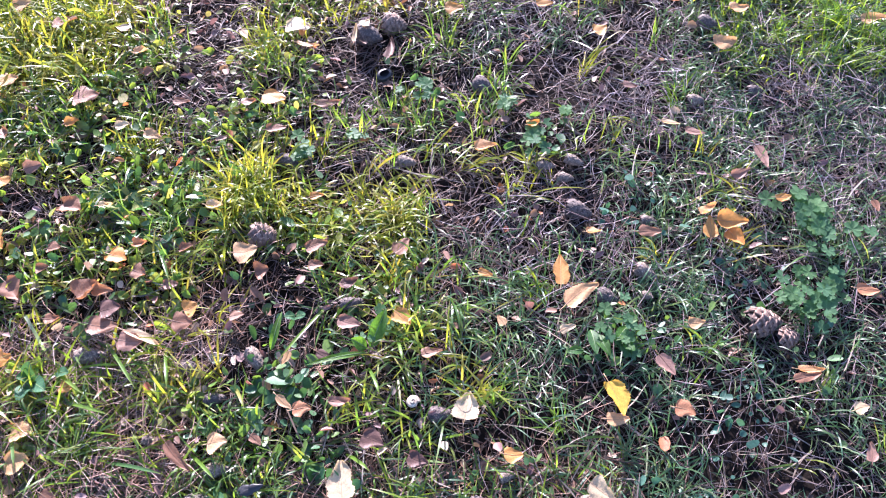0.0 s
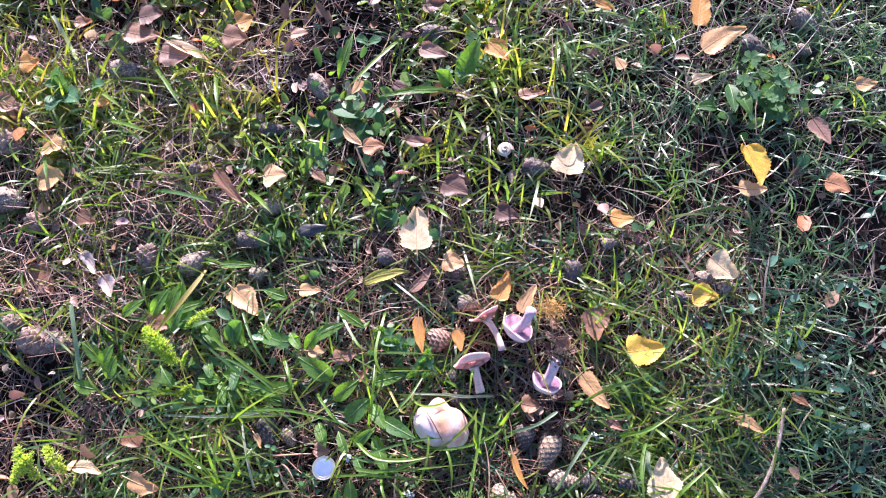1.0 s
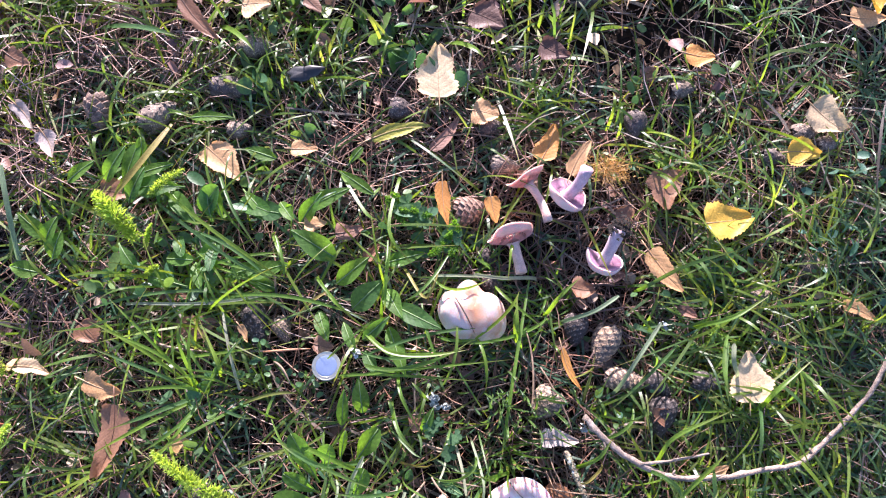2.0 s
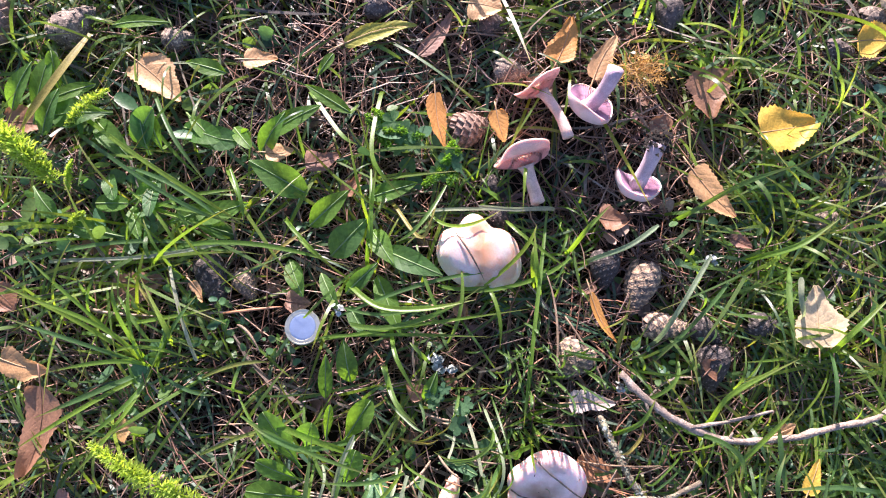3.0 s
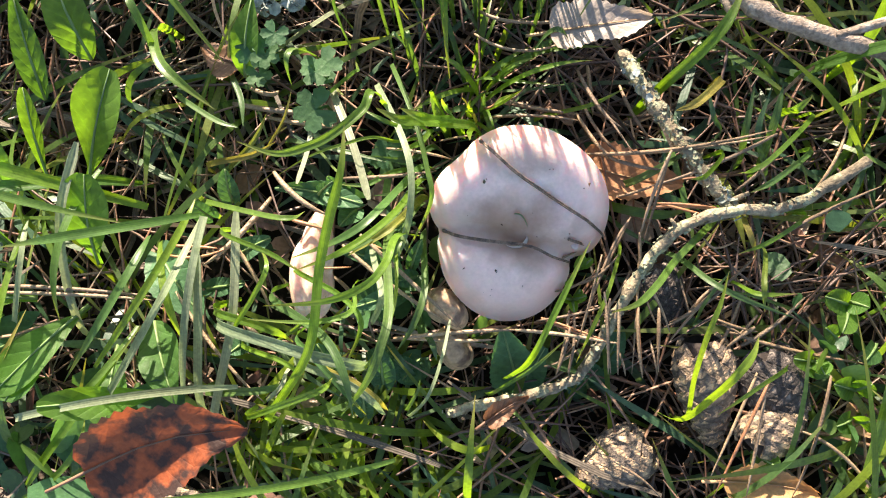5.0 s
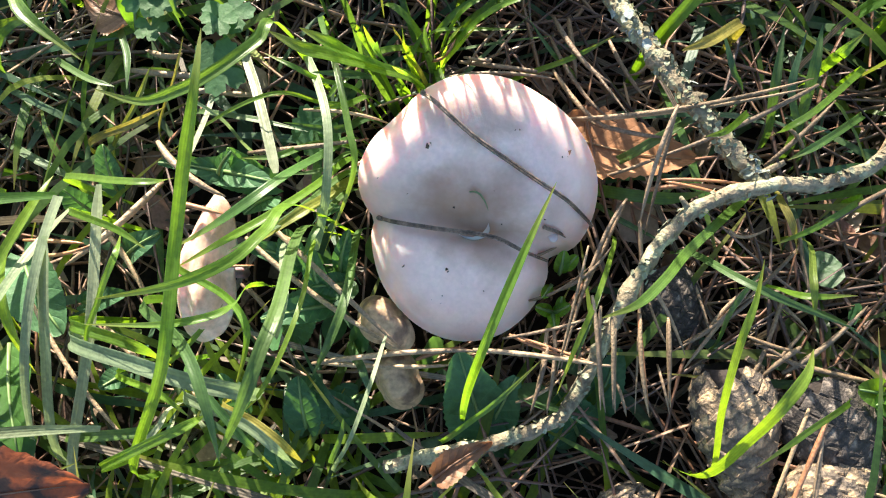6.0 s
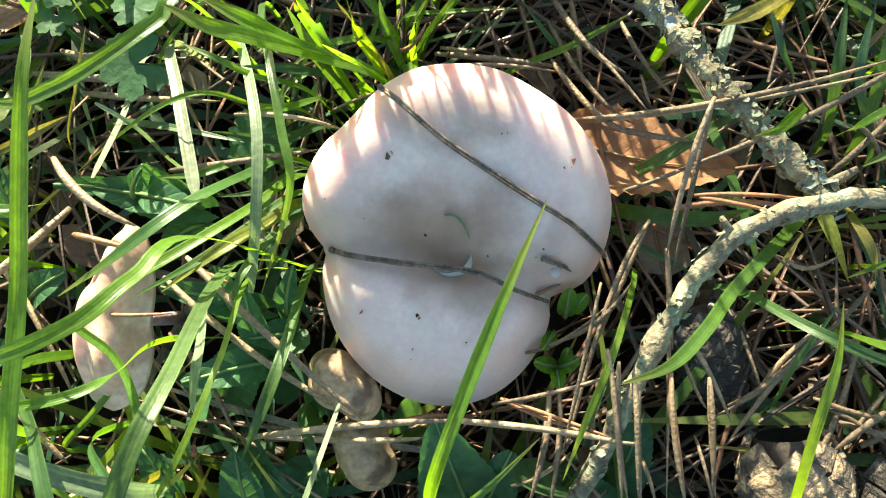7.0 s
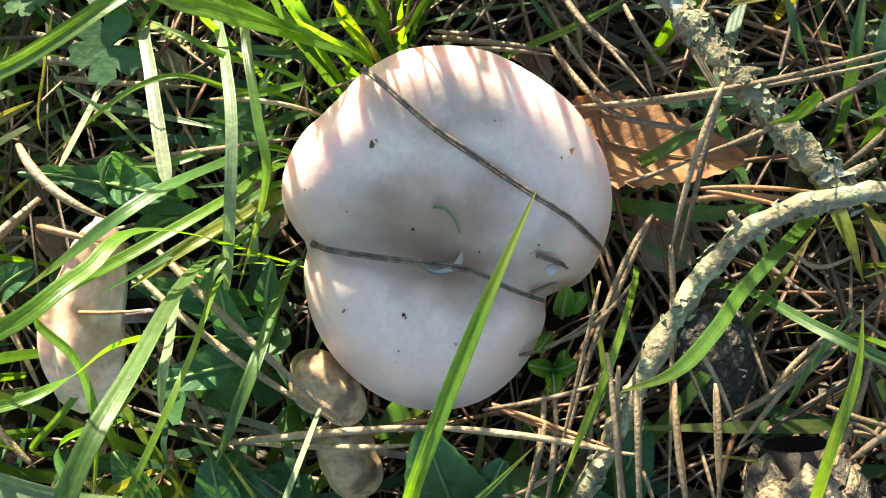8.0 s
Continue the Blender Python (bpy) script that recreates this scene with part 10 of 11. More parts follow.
def grass_field(name, count, area, lengths, widths, rise, rows, label, keep_share, clump=0.012, mat=None):
    """Blades that spring in small clumps, bend over and lie on one another."""
    clumps = count // 6
    cx, cy = scatter(clumps, *area)
    ok = keep_share(cx, cy)
    cx, cy = cx[ok], cy[ok]
    k = rng.integers(0, len(cx), int(count * ok.mean()))
    x, y = cx[k] + rng.normal(0, clump, len(k)), cy[k] + rng.normal(0, clump, len(k))
    lean = rng.uniform(0, 2 * np.pi, len(cx))[k] + rng.normal(0, 0.9, len(k))
    length = rng.uniform(*lengths, len(k)) * rng.uniform(0.6, 1.0, len(k))
    a = np.stack([x, y, soil_at(x, y)], -1)
    way = np.stack([np.cos(lean), np.sin(lean)], -1)
    steep = rng.uniform(0.15, 1.0, len(k))
    top = rise * (0.35 + 0.65 * rng.random(len(k)))
    b = a.copy()
    b[:, :2] += way * (length * 0.42 * (1.1 - 0.6 * steep))[:, None]
    b[:, 2] += top * 2.0 * steep + 0.012
    c = a.copy()
    c[:, :2] += way * (length * (1.05 - 0.35 * steep))[:, None] + rng.normal(0, 0.006, (len(k), 2))
    c[:, 2] += top * rng.uniform(0.2, 1.5, len(k)) + 0.006
    ok = free_of(a) & free_of(c) & free_of((a + 2 * b + c) / 4, 0.003)
    w = rng.uniform(*widths, len(k))
    return ribbons(name, a[ok], b[ok], c[ok], w[ok], rows, mat or mat_grass, label, "grass", twist=rng.normal(0, 0.35, ok.sum()))


def everywhere(x, y):
    return np.ones(len(x), dtype=bool)


def near_share(x, y):
    """Grass is dense to the right and thin where needles lie."""
    d = 0.30 + 0.55 * patchy(x, y, 9, 4.1) + 0.5 * np.clip((x - 0.14) / 0.08, 0, 1)
    for a, b, r in THIN:
        d -= 0.8 * ((x - a) ** 2 + (y - b) ** 2 < r * r)
    d -= 0.75 * ((x > -0.03) & (x < 0.14) & (y > -0.175) & (y < -0.06))
    return rng.random(len(x)) < d


def under_share(x, y):
    d = 0.62 + 0.7 * patchy(x, y, 10, 2.9)
    d -= 0.5 * ((x - 0.1) ** 2 + (y + 0.125) ** 2 < 0.045 ** 2)
    return rng.random(len(x)) < d


def outside(x, y):
    return ~((np.abs(x) < 0.34) & (y > -0.24) & (y < 0.24))


def warm_side(x, y):
    """1 in the sunlit herb-rich part, 0 on the smooth shaded lawn beside it."""
    return np.clip((0.30 - x + 0.12 * patchy(x, y, 4, 7.7)) / 0.22, 0, 1)


def far_share(x, y):
    d = (0.2 + 1.35 * patchy(x, y, 10, 9.4)) * (0.25 + 0.75 * warm_side(x, y))
    return (rng.random(len(x)) < d) & outside(x, y)


def lawn_share(x, y):
    brown = np.clip((y - 0.5) / 0.2, 0, 1) * np.clip(1 - np.abs(x - 0.3) / 0.35, 0, 1)
    d = (0.7 + 1.1 * patchy(x, y, 9, 1.4) - 0.9 * brown) * (1 - warm_side(x, y))
    return (rng.random(len(x)) < d) & outside(x, y)


def lime_share(x, y):
    d = np.clip(3.2 * patchy(x, y, 6.5, 8.8) + 0.12, 0, 1) * np.clip((0.35 - x) / 0.3, 0.06, 1) * np.clip((y - 0.2) / 0.3, 0.25, 1)
    return (rng.random(len(x)) < d) & outside(x, y)


# bluish grass for the shaded side, the cool shade mixed into its colours
mat_lawn_shaded = material("cool green lawn grass", [(0.075, 0.15, 0.06), (0.07, 0.15, 0.085), (0.11, 0.18, 0.07), (0.15, 0.18, 0.09)], "island", 0.4, 900, 30, 0.3, 0.1, 0.4, (1.6, 1.7, 0.9))
mat_under = material("low blue-green grass", [(0.045, 0.1, 0.045), (0.06, 0.13, 0.075), (0.035, 0.08, 0.035), (0.085, 0.14, 0.05), (0.07, 0.12, 0.085)], "island", 0.42, 900, 30, 0.3, 0.1, 0.35, (1.9, 1.9, 0.7), stripes=0.08, stripe_count=3)
# yellower grass colours stand in for sun shining through the tufts
mat_lime_lit = material("yellow green grass with painted sunlight", [(0.2, 0.26, 0.03), (0.27, 0.29, 0.035), (0.14, 0.22, 0.03), (0.36, 0.31, 0.07)], "island", 0.38, 900, 30, 0.3, 0.1, 0.55, (2.1, 1.9, 0.5), tip=(0.34, 0.28, 0.1))
# long blades in greens brightened towards yellow, as if lit by the sun
mat_long_lit = material("long grass with painted sunlight", [(0.13, 0.22, 0.03), (0.19, 0.27, 0.03), (0.075, 0.14, 0.045), (0.11, 0.2, 0.03)], "island", 0.36, 900, 30, 0.25, 0.1, 0.58, (2.6, 2.4, 0.45), stripes=0.08, stripe_count=3, tip=(0.24, 0.22, 0.07))
grass_field("grass", 5600, (-0.36, 0.36, -0.26, 0.26), (0.04, 0.115), (0.0010, 0.0025), 0.024, 8, "green autumn lawn grass, blades bent over one another", near_share)
grass_field("low_grass", 3800, (-0.36, 0.36, -0.26, 0.26), (0.03, 0.08), (0.0011, 0.0027), 0.013, 6, "low blue-green grass blades under the taller ones", under_share, 0.012, mat_under)
grass_field("grass", 34000, (-0.95, 0.6, -0.35, 1.45), (0.035, 0.09), (0.0013, 0.0031), 0.036, 4, "short green lawn grass between pine litter", far_share)
grass_field("grass", 30000, (0.0, 1.15, -0.35, 1.45), (0.03, 0.075), (0.001, 0.0021), 0.026, 4, "short cool green lawn grass lying flat in shade", lawn_share, 0.016, mat_lawn_shaded)
grass_field("grass", 14500, (-0.95, 0.9, 0.1, 1.45), (0.045, 0.10), (0.0014, 0.0034), 0.034, 6, "yellow green grass tufts lit from behind", lime_share, 0.009, mat_lime_lit)

grass_field("grass", 1500, (-0.68, -0.44, 0.92, 1.16), (0.05, 0.11), (0.002, 0.0042), 0.04, 6, "yellow green grass tufts lit from behind", everywhere, 0.016, mat_lime_lit)
grass_field("grass", 380, (-0.20, -0.11, 0.63, 0.74), (0.05, 0.10), (0.0016, 0.0032), 0.045, 6, "dense lime green tuft lit from behind", everywhere, 0.010, mat_lime_lit)
grass_field("grass", 220, (-0.06, 0.10, 0.575, 0.665), (0.05, 0.10), (0.0014, 0.003), 0.03, 6, "yellow green grass lying over dead leaves", everywhere, 0.012, mat_lime_lit)
grass_field("grass", 80, (-0.05, 0.03, -0.20, -0.162), (0.05, 0.10), (0.0014, 0.0026), 0.022, 8, "bright grass blades below the mushroom cap", everywhere, 0.006, mat_long_lit)
grass_field("grass", 420, (-0.56, -0.22, 0.16, 0.44), (0.05, 0.11), (0.0014, 0.0028), 0.036, 7, "bright grass blades over reddish needles", everywhere, 0.010, mat_long_lit)
grass_field("grass", 900, (0.66, 0.98, 0.90, 1.16), (0.05, 0.11), (0.0016, 0.0034), 0.035, 5, "bright lawn grass in the sun", everywhere, 0.014, mat_long_lit)


def beyond(x, y):
    """Outside the close-grown patch, with a ragged border."""
    shift = 0.16 * patchy(x, y, 3.5, 5.2)
    inside = (x - shift > -0.82) & (x + shift < 1.04) & (y - shift > -0.34) & (y + shift < 1.30)
    return ~inside & (rng.random(len(x)) < 0.7 + 0.5 * patchy(x, y, 1.2, 3.1))


def far_beyond(x, y):
    return ~((x > -1.4) & (x < 1.6) & (y > -0.8) & (y < 1.9)) & beyond(x, y)


grass_field("grass", 28000, (-2.2, 2.4, -1.6, 2.7), (0.04, 0.10), (0.003, 0.005), 0.03, 3, "rough lawn grass around the mushroom spot", beyond, 0.02)
grass_field("grass", 36000, (-7, 7, -6, 8), (0.09, 0.2), (0.008, 0.016), 0.04, 2, "rough lawn grass around the mushroom spot", far_beyond, 0.05)



def long_share(x, y):
    d = 0.5 + 0.6 * patchy(x, y, 8, 6.6)
    for a, b, r in ((-0.11, -0.155, 0.05), (-0.10, -0.01, 0.04), (0.108, -0.138, 0.05), (0.06, -0.11, 0.05), (0.03, 0.02, 0.03), (0.09, 0.11, 0.05)):
        d -= 0.9 * ((x - a) ** 2 + (y - b) ** 2 < r * r)
    d -= 2.0 * ((x > -0.035) & (x < 0.145) & (y > -0.18) & (y < -0.055))
    return rng.random(len(x)) < d


grass_field("long_grass", 1600, (-0.36, 0.38, -0.27, 0.24), (0.07, 0.14), (0.0012, 0.0025), 0.032, 10, "long bright grass blades arching over the lawn", long_share, 0.008, mat_long_lit)
grass_field("long_grass", 3400, (-0.9, 0.8, 0.2, 1.4), (0.06, 0.12), (0.0015, 0.0032), 0.032, 7, "long bright grass blades arching over the lawn", far_share, 0.008)


def litter_lines(name, count, area, lengths, widths, mat, label, category, share, rise=0.012, rows=3, bend=0.12):
    x, y = scatter(count, *area)
    ok = share(x, y)
    x, y = x[ok], y[ok]
    w = rng.uniform(0, np.pi, len(x)) + 0.5 * patchy(x, y, 12, 5.5)
    length = rng.uniform(*lengths, len(x))
    mid = np.stack([x, y, soil_at(x, y) + rng.uniform(0.002, 1.0, len(x)) ** 2.4 * rise + 0.002], -1)
    way = np.stack([np.cos(w), np.sin(w), rng.normal(0, 0.09, len(x))], -1) * (length / 2)[:, None]
    off = np.stack([-np.sin(w), np.cos(w), np.abs(rng.normal(0, 0.6, len(x)))], -1) * (length * rng.normal(0, bend, len(x)))[:, None]
    a, c = mid - way, mid + way
    ok = free_of(mid, 0.004) & free_of(a, 0.006) & free_of(c, 0.006)
    if name == "pine_needles":
        return prisms(name, a[ok], (mid + off)[ok], c[ok], rng.uniform(*widths, len(x))[ok], rows, mat, label, category)
    return ribbons(name, a[ok], (mid + off)[ok], c[ok], rng.uniform(*widths, len(x))[ok], rows, mat, label, category, 0.35, rng.normal(0, 0.8, ok.sum()))


def needle_share(x, y):
    return (rng.random(len(x)) < 0.72) & not_near(x, y)


def not_near(x, y):
    return ~((np.abs(x) < 0.33) & (y > -0.24) & (y < 0.24))


NEAR, FAR = (-0.36, 0.36, -0.26, 0.26), (-0.95, 1.15, -0.35, 1.45)
def near_needle_share(x, y):
    green = (x < 0.048) & (x > -0.16) & (y < -0.06)
    return rng.random(len(x)) < np.where(green, 0.42, 1.0)


litter_lines("pine_needles", 10500, NEAR, (0.03, 0.075), (0.0007, 0.0013), mat_near_needles, "brown fallen pine needles matted on the soil", "pine needles", near_needle_share, 0.020)
litter_lines("pine_needles", 25000, FAR, (0.03, 0.065), (0.0008, 0.0014), mat_needles, "brown and grey fallen pine needles on the soil", "pine needles", needle_share, 0.022, 2)
litter_lines("pine_needles", 11500, (-0.95, 0.25, -0.3, 1.45), (0.03, 0.065), (0.0008, 0.0014), mat_near_needles, "warm brown fallen pine needles among herbs", "pine needles", not_near, 0.028, 2)
def right_far(x, y):
    return (rng.random(len(x)) < np.clip(0.1 + 0.9 * (x - 0.1) + 0.7 * patchy(x, y, 4, 2.2), 0, 1) * np.clip((y - 0.25) / 0.4, 0.12, 1)) & not_near(x, y)


litter_lines("pine_needles", 25000, (0.0, 1.15, 0.0, 1.45), (0.03, 0.065), (0.0008, 0.0014), mat_cool_needles, "mauve grey pine needles over short grass", "pine needles", right_far, 0.034, 2)
litter_lines("pine_needles", 26000, (-2.0, 2.2, -1.4, 2.5), (0.04, 0.075), (0.002, 0.003), mat_needles, "brown and grey fallen pine needles on the soil", "pine needles", beyond, 0.022, 2)
litter_lines("pine_needles", 3600, (-0.62, -0.2, 0.12, 0.48), (0.03, 0.065), (0.0008, 0.0014), mat_needles_lit, "sunlit reddish fallen pine needles", "pine needles", not_near, 0.034, 2)
litter_lines("dry_straws", 380, NEAR, (0.03, 0.09), (0.001, 0.0022), mat_straw, "pale dry grass straws among the green", "straw", everywhere, 0.026, 4, 0.16)
litter_lines("dry_straws", 5000, FAR, (0.03, 0.09), (0.001, 0.0022), mat_straw, "pale dry grass straws among the green", "straw", not_near, 0.026, 3, 0.16)


def crumbs(name, count, area, sizes, mat, label, share):
    x, y = scatter(count, *area)
    ok = share(x, y)
    x, y = x[ok], y[ok]
    o = np.stack([x, y, soil_at(x, y) + rng.uniform(0.0, 0.008, len(x))], -1)
    r = rng.uniform(*sizes, len(x))
    q = rng.normal(0, 1, (len(x), 6, 3)) * r[:, None, None] * np.array([1, 1, 0.5])
    v = (o[:, None] + q).reshape(-1, 3)
    k = (np.arange(len(x)) * 6)[:, None, None]
    f = (np.array([(0, 1, 2), (0, 2, 3), (0, 3, 4), (1, 2, 5), (2, 3, 5), (3, 4, 5)])[None] + k).reshape(-1, 3)
    tagged(part(name, mesh_of(name, v.tolist(), f.tolist(), None, False), mat), label, "litter", kind="stuff")


crumbs("litter_crumbs", 2500, NEAR, (0.0012, 0.003), mat_litter, "brown crumbs of bark and rotting leaves", everywhere)
crumbs("litter_crumbs", 9000, FAR, (0.0015, 0.004), mat_litter, "brown crumbs of bark and rotting leaves", not_near)


def leaf_flakes(count, area, sizes, label, share, mats, high=0.016):
    """Curled scraps of old leaves, one object for each colour."""
    for mat in mats:
        x, y = scatter(count, *area)
        ok = share(x, y)
        pieces = []
        for a, b in zip(x[ok], y[ok]):
            if any((a - p) ** 2 + (b - q) ** 2 < r * r for p, q, r in KEEP):
                continue
            s = rng.uniform(*sizes)
            o = Vector((a, b, soil_height(a, b) + rng.uniform(0.005, high)))
            turn = Euler((rng.normal(0, 0.55), rng.normal(0, 0.55), rng.uniform(0, 6.28))).to_matrix()
            w = rng.uniform(0.4, 0.8)
            rim = [o + turn @ Vector((s * w * math.cos(q) * rng.uniform(0.75, 1.1), s * math.sin(q) * rng.uniform(0.8, 1.1), s * 0.35 * math.cos(q) ** 2)) for q in [k * 0.7854 for k in range(8)]]
            pieces.append(([o] + rim, [(0, 1 + k, 1 + (k + 1) % 8) for k in range(8)]))
        tagged(part("leaf_scraps", joined("leaf_scraps", pieces), mat), label, "litter", kind="stuff")


def left_far(x, y):
    return (rng.random(len(x)) < np.clip(0.75 - 1.3 * (x - 0.0) + 0.6 * patchy(x, y, 5, 3.3), 0.08, 1)) & not_near(x, y)


mat_scrap = material("brown leaf scraps", [(0.2, 0.1, 0.06), (0.3, 0.18, 0.12), (0.16, 0.09, 0.06), (0.4, 0.25, 0.13)], "island", 0.6, 700, 60, 0.3, 0.3, 0.25, (1.3, 1.2, 0.9))
mat_pale_scrap = material("pale leaf scraps", [(0.42, 0.33, 0.24), (0.34, 0.25, 0.2), (0.5, 0.4, 0.26)], "island", 0.6, 700, 60, 0.3, 0.3, 0.25, (1.3, 1.2, 0.9))
mat_mauve_scrap = material("mauve brown leaf scraps", [(0.22, 0.13, 0.12), (0.16, 0.09, 0.085), (0.28, 0.15, 0.11), (0.3, 0.2, 0.18)], "island", 0.55, 700, 60, 0.3, 0.3, 0.25, (1.3, 1.1, 0.95))
mat_orange_scrap = material("orange leaf scraps", [(0.5, 0.2, 0.06), (0.42, 0.15, 0.07), (0.55, 0.3, 0.1)], "island", 0.55, 700, 60, 0.3, 0.3, 0.3, (1.4, 1.1, 0.8))
leaf_flakes(1900, FAR, (0.004, 0.011), "curled brown scraps of old leaves", left_far, (mat_scrap, mat_mauve_scrap), 0.034)
leaf_flakes(1000, FAR, (0.004, 0.010), "curled pale scraps of old leaves", left_far, (mat_pale_scrap,), 0.030)
leaf_flakes(300, FAR, (0.005, 0.012), "curled orange scraps of old leaves", left_far, (mat_orange_scrap,), 0.036)
leaf_flakes(120, NEAR, (0.003, 0.009), "curled brown scraps of old leaves", everywhere, (mat_scrap, mat_mauve_scrap, mat_pale_scrap), 0.014)


def leaf_carpet(name, patches, label, mat):
    """Small round leaves on short stalks, in patches (x, y, radius, count, size)."""
    pieces = []
    r2 = random.Random(11)
    for x, y, r, count, size in patches:
        for k in range(count):
            px, py = x + r2.gauss(0, r * 0.5), y + r2.gauss(0, r * 0.5)
            if any((px - a) ** 2 + (py - b) ** 2 < q * q for a, b, q in KEEP):
                continue
            s = size * r2.uniform(0.55, 1.15)
            c = Vector((px, py, soil_height(px, py) + r2.uniform(0.010, 0.034)))
            turn = Euler((r2.gauss(0, 0.6), r2.gauss(0, 0.6), r2.uniform(0, 6.28))).to_matrix()
            long = r2.uniform(0.9, 1.9)
            notch, fold = r2.uniform(0.0, 0.35), r2.uniform(-0.05, 0.22)
            rim = [c + turn @ Vector((s / 2 * math.cos(w) * r2.uniform(0.85, 1.12), s / 2 * long * math.sin(w) * (1 - notch * math.sin(w) ** 3) * r2.uniform(0.9, 1.08), s * fold * abs(math.cos(w)))) for w in [q * 0.628318 for q in range(10)]]
            pieces.append(([c - turn @ Vector((0, 0, s * 0.04))] + rim, [(0, 1 + q, 1 + (q + 1) % 10) for q in range(10)]))
    tagged(part(name, joined(name, pieces), mat), label, "herb", kind="stuff")
leaf_carpet("round_leaves", [(-0.352, 0.672, 0.045, 22, 0.018), (-0.471, 0.600, 0.045, 18, 0.016), (-0.252, 0.673, 0.040, 16, 0.018), (-0.081, 0.610, 0.040, 14, 0.015), (-0.169, 0.692, 0.040, 12, 0.016), (-0.403, 0.477, 0.040, 10, 0.015), (-0.404, 0.700, 0.040, 14, 0.016), (-0.096, 0.366, 0.034, 22, 0.018), (-0.137, 0.318, 0.022, 10, 0.015), (-0.048, 0.271, 0.022, 10, 0.017), (-0.163, 0.233, 0.020, 10, 0.015), (-0.196, 0.306, 0.018, 8, 0.013), (-0.245, 0.136, 0.020, 8, 0.013), (-0.109, 0.378, 0.050, 30, 0.012)], "low carpet of small round green leaves", mat_herbs)
leaf_carpet("round_leaves", [(-0.077, 0.303, 0.050, 24, 0.012), (-0.161, 0.260, 0.030, 20, 0.009), (-0.182, 0.121, 0.050, 36, 0.010), (-0.037, 0.278, 0.040, 26, 0.010), (-0.032, 0.110, 0.030, 20, 0.010), (-0.217, 0.064, 0.040, 34, 0.009), (-0.198, 0.060, 0.030, 16, 0.010), (-0.159, -0.003, 0.030, 26, 0.006), (-0.133, -0.003, 0.030, 26, 0.005), (-0.285, 0.658, 0.120, 63, 0.014), (-0.079, 0.386, 0.080, 37, 0.013), (-0.487, 0.797, 0.100, 29, 0.014), (-0.482, 0.617, 0.100, 29, 0.014), (-0.214, 0.819, 0.100, 25, 0.013)], "low carpet of small round green leaves", mat_herbs)
leaf_carpet("round_leaves", [(-0.316, 0.580, 0.100, 25, 0.013), (-0.005, 0.556, 0.080, 16, 0.012), (-0.469, 0.941, 0.120, 25, 0.015), (-0.063, 0.777, 0.080, 16, 0.013), (0.106, 0.877, 0.060, 12, 0.013), (-0.117, 0.489, 0.060, 12, 0.012), (0.373, 0.397, 0.080, 16, 0.012), (0.307, 0.771, 0.050, 12, 0.014), (0.550, 0.405, 0.080, 16, 0.012), (-0.354, 0.713, 0.100, 21, 0.014), (-0.387, 0.519, 0.100, 21, 0.013), (0.137, -0.032, 0.025, 20, 0.006), (0.234, 0.083, 0.080, 50, 0.006), (0.175, 0.019, 0.060, 30, 0.005)], "low carpet of small round green leaves", mat_herbs)
leaf_carpet("round_leaves", [(0.158, -0.165, 0.030, 30, 0.006), (0.036, -0.131, 0.030, 16, 0.008), (-0.111, -0.027, 0.020, 20, 0.005), (0.379, 0.410, 0.050, 30, 0.010), (0.210, 0.224, 0.060, 30, 0.008), (-0.269, 0.057, 0.030, 24, 0.008), (-0.088, -0.156, 0.020, 10, 0.010), (-0.073, -0.167, 0.030, 14, 0.012), (0.628, 0.321, 0.080, 12, 0.010), (-0.140, 0.214, 0.050, 8, 0.010), (-0.190, -0.058, 0.050, 30, 0.008)], "low carpet of small round green leaves", mat_herbs)
leaf_carpet("round_leaves", [(-0.434, 0.385, 0.030, 60, 0.013), (-0.452, 0.400, 0.018, 26, 0.011)], "sunlit bush of small pale herb leaves", mat_herbs_lit)
leaf_carpet("clover_leaves", [(0.374, 0.175, 0.045, 36, 0.008), (0.410, 0.096, 0.050, 42, 0.008), (0.426, 0.031, 0.050, 36, 0.008), (0.462, 0.167, 0.050, 36, 0.008), (0.321, 0.114, 0.035, 24, 0.007), (0.52, 0.30, 0.07, 36, 0.009), (0.60, 0.50, 0.08, 36, 0.010), (0.45, 0.62, 0.08, 30, 0.010)], "bluish green tiny clover leaves low in the lawn", mat_clover)
leaf_carpet("round_leaves", [(-0.37, 0.64, 0.10, 130, 0.014), (-0.28, 0.70, 0.06, 60, 0.012), (-0.18, 0.82, 0.09, 80, 0.013), (-0.45, 0.84, 0.10, 110, 0.014), (-0.60, 0.76, 0.09, 70, 0.015), (-0.05, 0.63, 0.06, 50, 0.012), (0.02, 0.50, 0.06, 36, 0.011), (-0.30, 0.50, 0.07, 60, 0.012), (-0.52, 0.58, 0.08, 70, 0.014), (-0.40, 0.30, 0.06, 36, 0.010), (-0.22, 0.36, 0.05, 30, 0.011), (-0.68, 1.00, 0.12, 90, 0.015), (-0.10, 0.92, 0.08, 44, 0.012), (-0.34, 0.98, 0.10, 60, 0.013)], "sunlit low carpet of small rounded leaves", mat_herbs_lit)


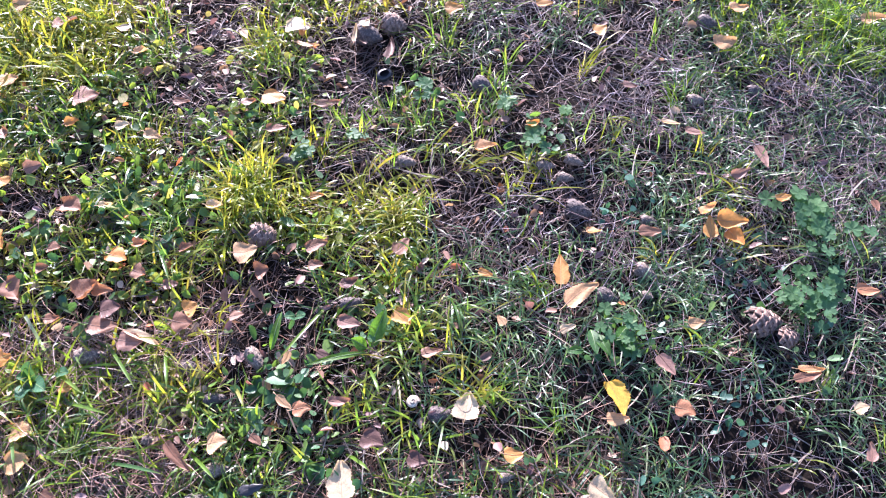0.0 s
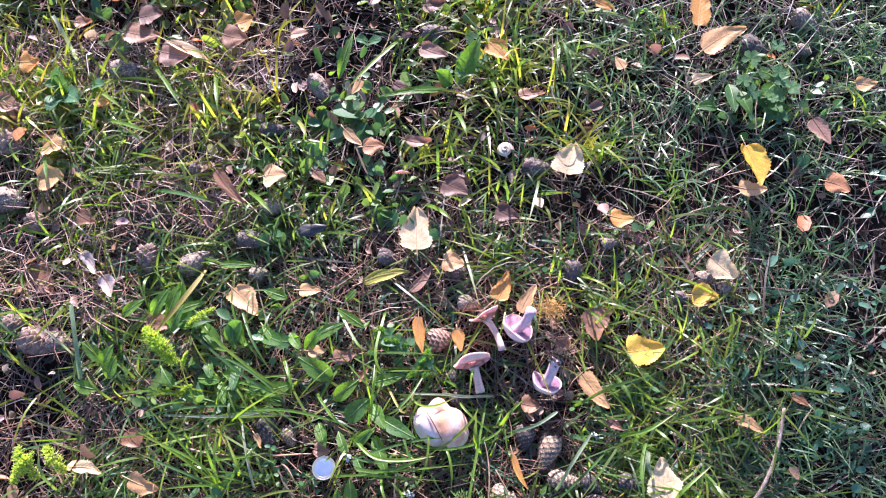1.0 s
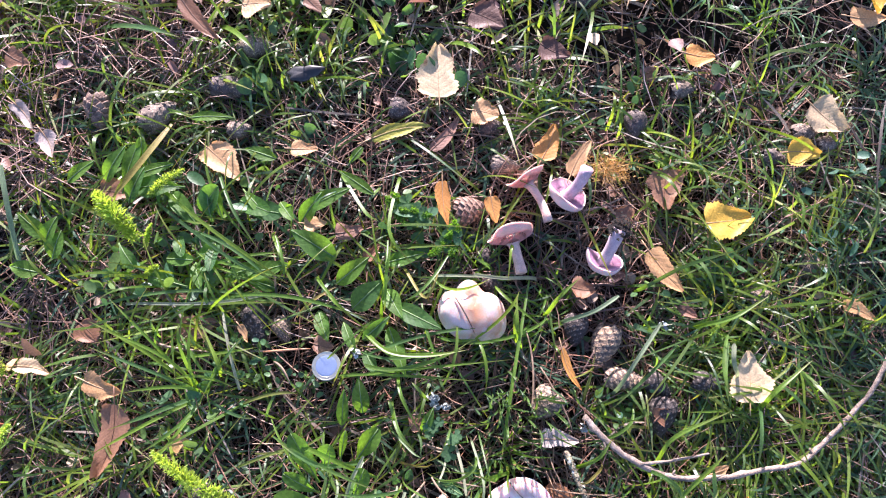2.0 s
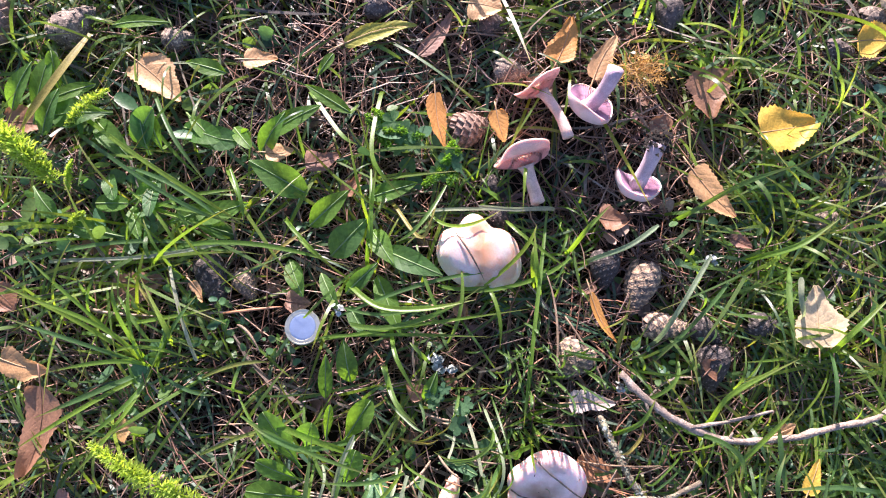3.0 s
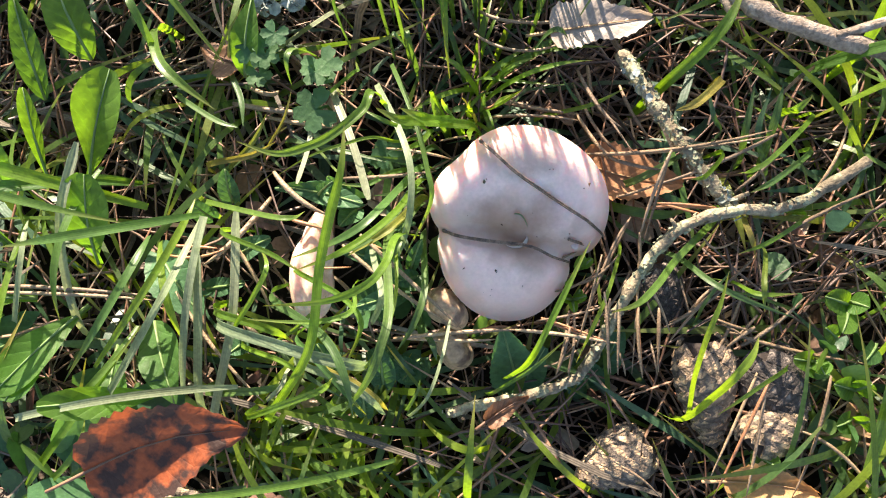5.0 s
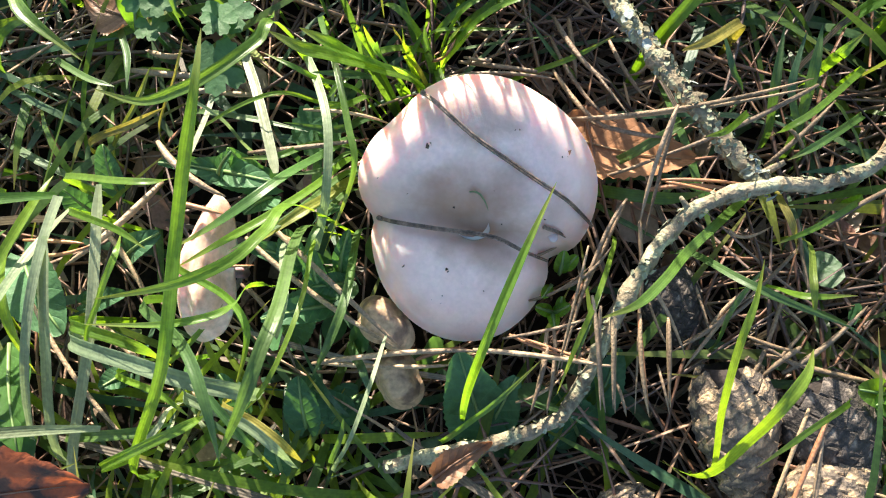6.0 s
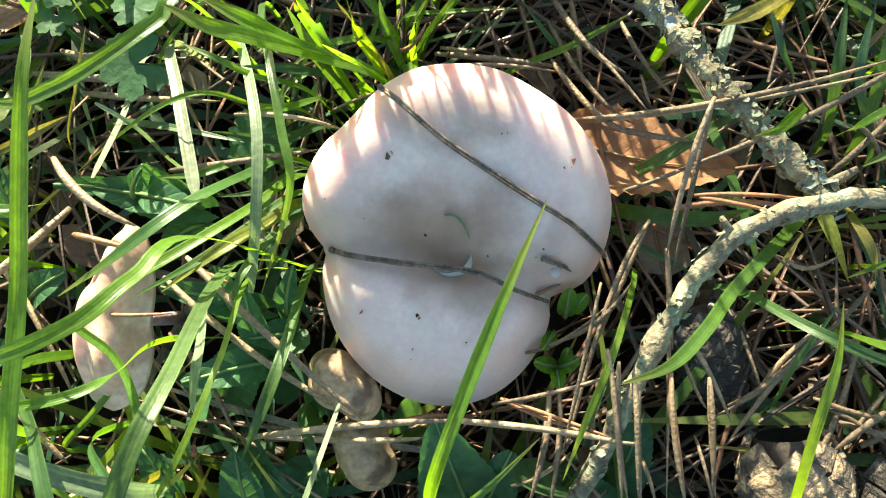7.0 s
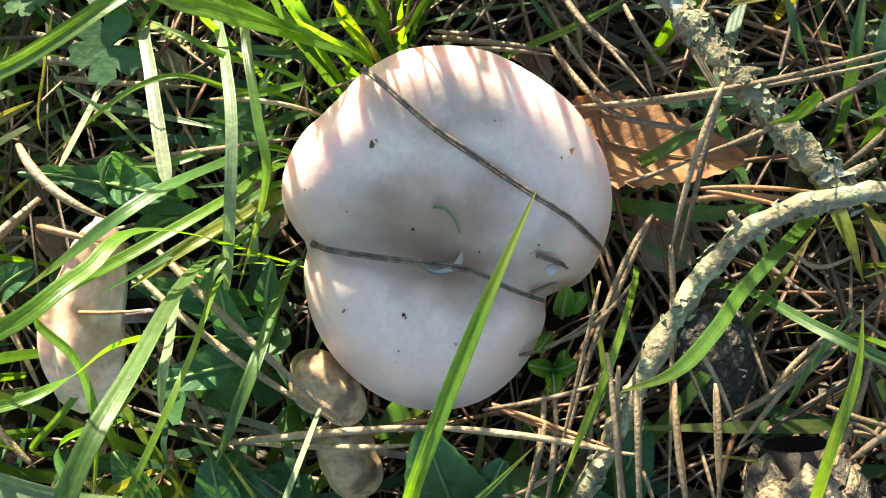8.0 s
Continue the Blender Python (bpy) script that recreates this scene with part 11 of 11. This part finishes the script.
# ---- an unseen pine, added so that its crown shades the right-hand grass ----
def shade_pine(x, y, height, crown_at, crown_size, count):
    tree = thing("pine_tree", "tall unseen pine tree added to shade the grass", "tree", (x, y, -0.02))
    v, f = tube([(0, 0, 0), (0.05, 0, height * 0.4), (0.1, 0.1, height * 0.8), (0.1, 0.1, height)], [0.16, 0.13, 0.08, 0.03], 14, 0.06)
    part("trunk", mesh_of("trunk", v, f), mat_trunk, tree)
    r2 = random.Random(21)
    o = Vector(crown_at) - Vector((x, y, -0.02))
    pieces = []
    for k in range(10):
        end = o + Vector((r2.uniform(-1, 1) * crown_size[0], r2.uniform(-1, 1) * crown_size[1], r2.uniform(-0.6, 0.8) * crown_size[2]))
        start = Vector((0.08, 0.05, min(height * 0.9, max(1.5, end.z - 0.4))))
        v, f = tube([start, start.lerp(end, 0.5) + Vector((0, 0, 0.1)), end], [0.03, 0.02, 0.008], 7)
        part("limb", mesh_of("limb", v, f), mat_trunk, tree)
    for k in range(count):
        c = o + Vector((r2.uniform(-1, 1) * crown_size[0], r2.uniform(-1, 1) * crown_size[1], r2.uniform(-1, 1) * crown_size[2]))
        if noise.noise(c * 1.6) < -0.16:
            continue
        for q in range(8):
            d = Vector((r2.gauss(0, 1), r2.gauss(0, 1), r2.gauss(0.2, 1))).normalized() * r2.uniform(0.06, 0.12)
            w = d.cross(Vector((r2.gauss(0, 1), r2.gauss(0, 1), r2.gauss(0, 1)))).normalized() * 0.006
            pieces.append(([c - w, c + w, c + d], [(0, 1, 2)]))
    # an added limb and spray, out of view, that shade the litter beside the cap
    at = Vector((0.140, -0.125, 0.0)) + SUN_WAY * 3.0 - Vector((x, y, -0.02))
    v, f = tube([Vector((0.08, 0.05, 2.2)), at + Vector((0.5, 1.8, 0.9)), at + Vector((0.06, 0.3, 0.16)), at], [0.03, 0.02, 0.006, 0.002], 7)
    part("limb", mesh_of("limb", v, f), mat_trunk, tree)
    for k in range(80):
        c = at + Vector((r2.gauss(0, 0.6) * 0.035, r2.uniform(-0.1, 0.1), r2.gauss(0, 0.6) * 0.022))
        d = Vector((r2.gauss(0, 1), r2.gauss(0, 1), r2.gauss(0, 1))).normalized() * 0.025
        w = d.cross(Vector((r2.gauss(0, 1), r2.gauss(0, 1), r2.gauss(0, 1)))).normalized() * 0.0018
        pieces.append(([c - w, c + w, c + d], [(0, 1, 2)]))
    tagged(part("crown", joined("crown", pieces, False), mat_pine, tree), kind="stuff")


shade_pine(1.3, 7.4, 6.5, (-0.02, 6.6, 2.85), (0.85, 0.5, 0.5), 1300)
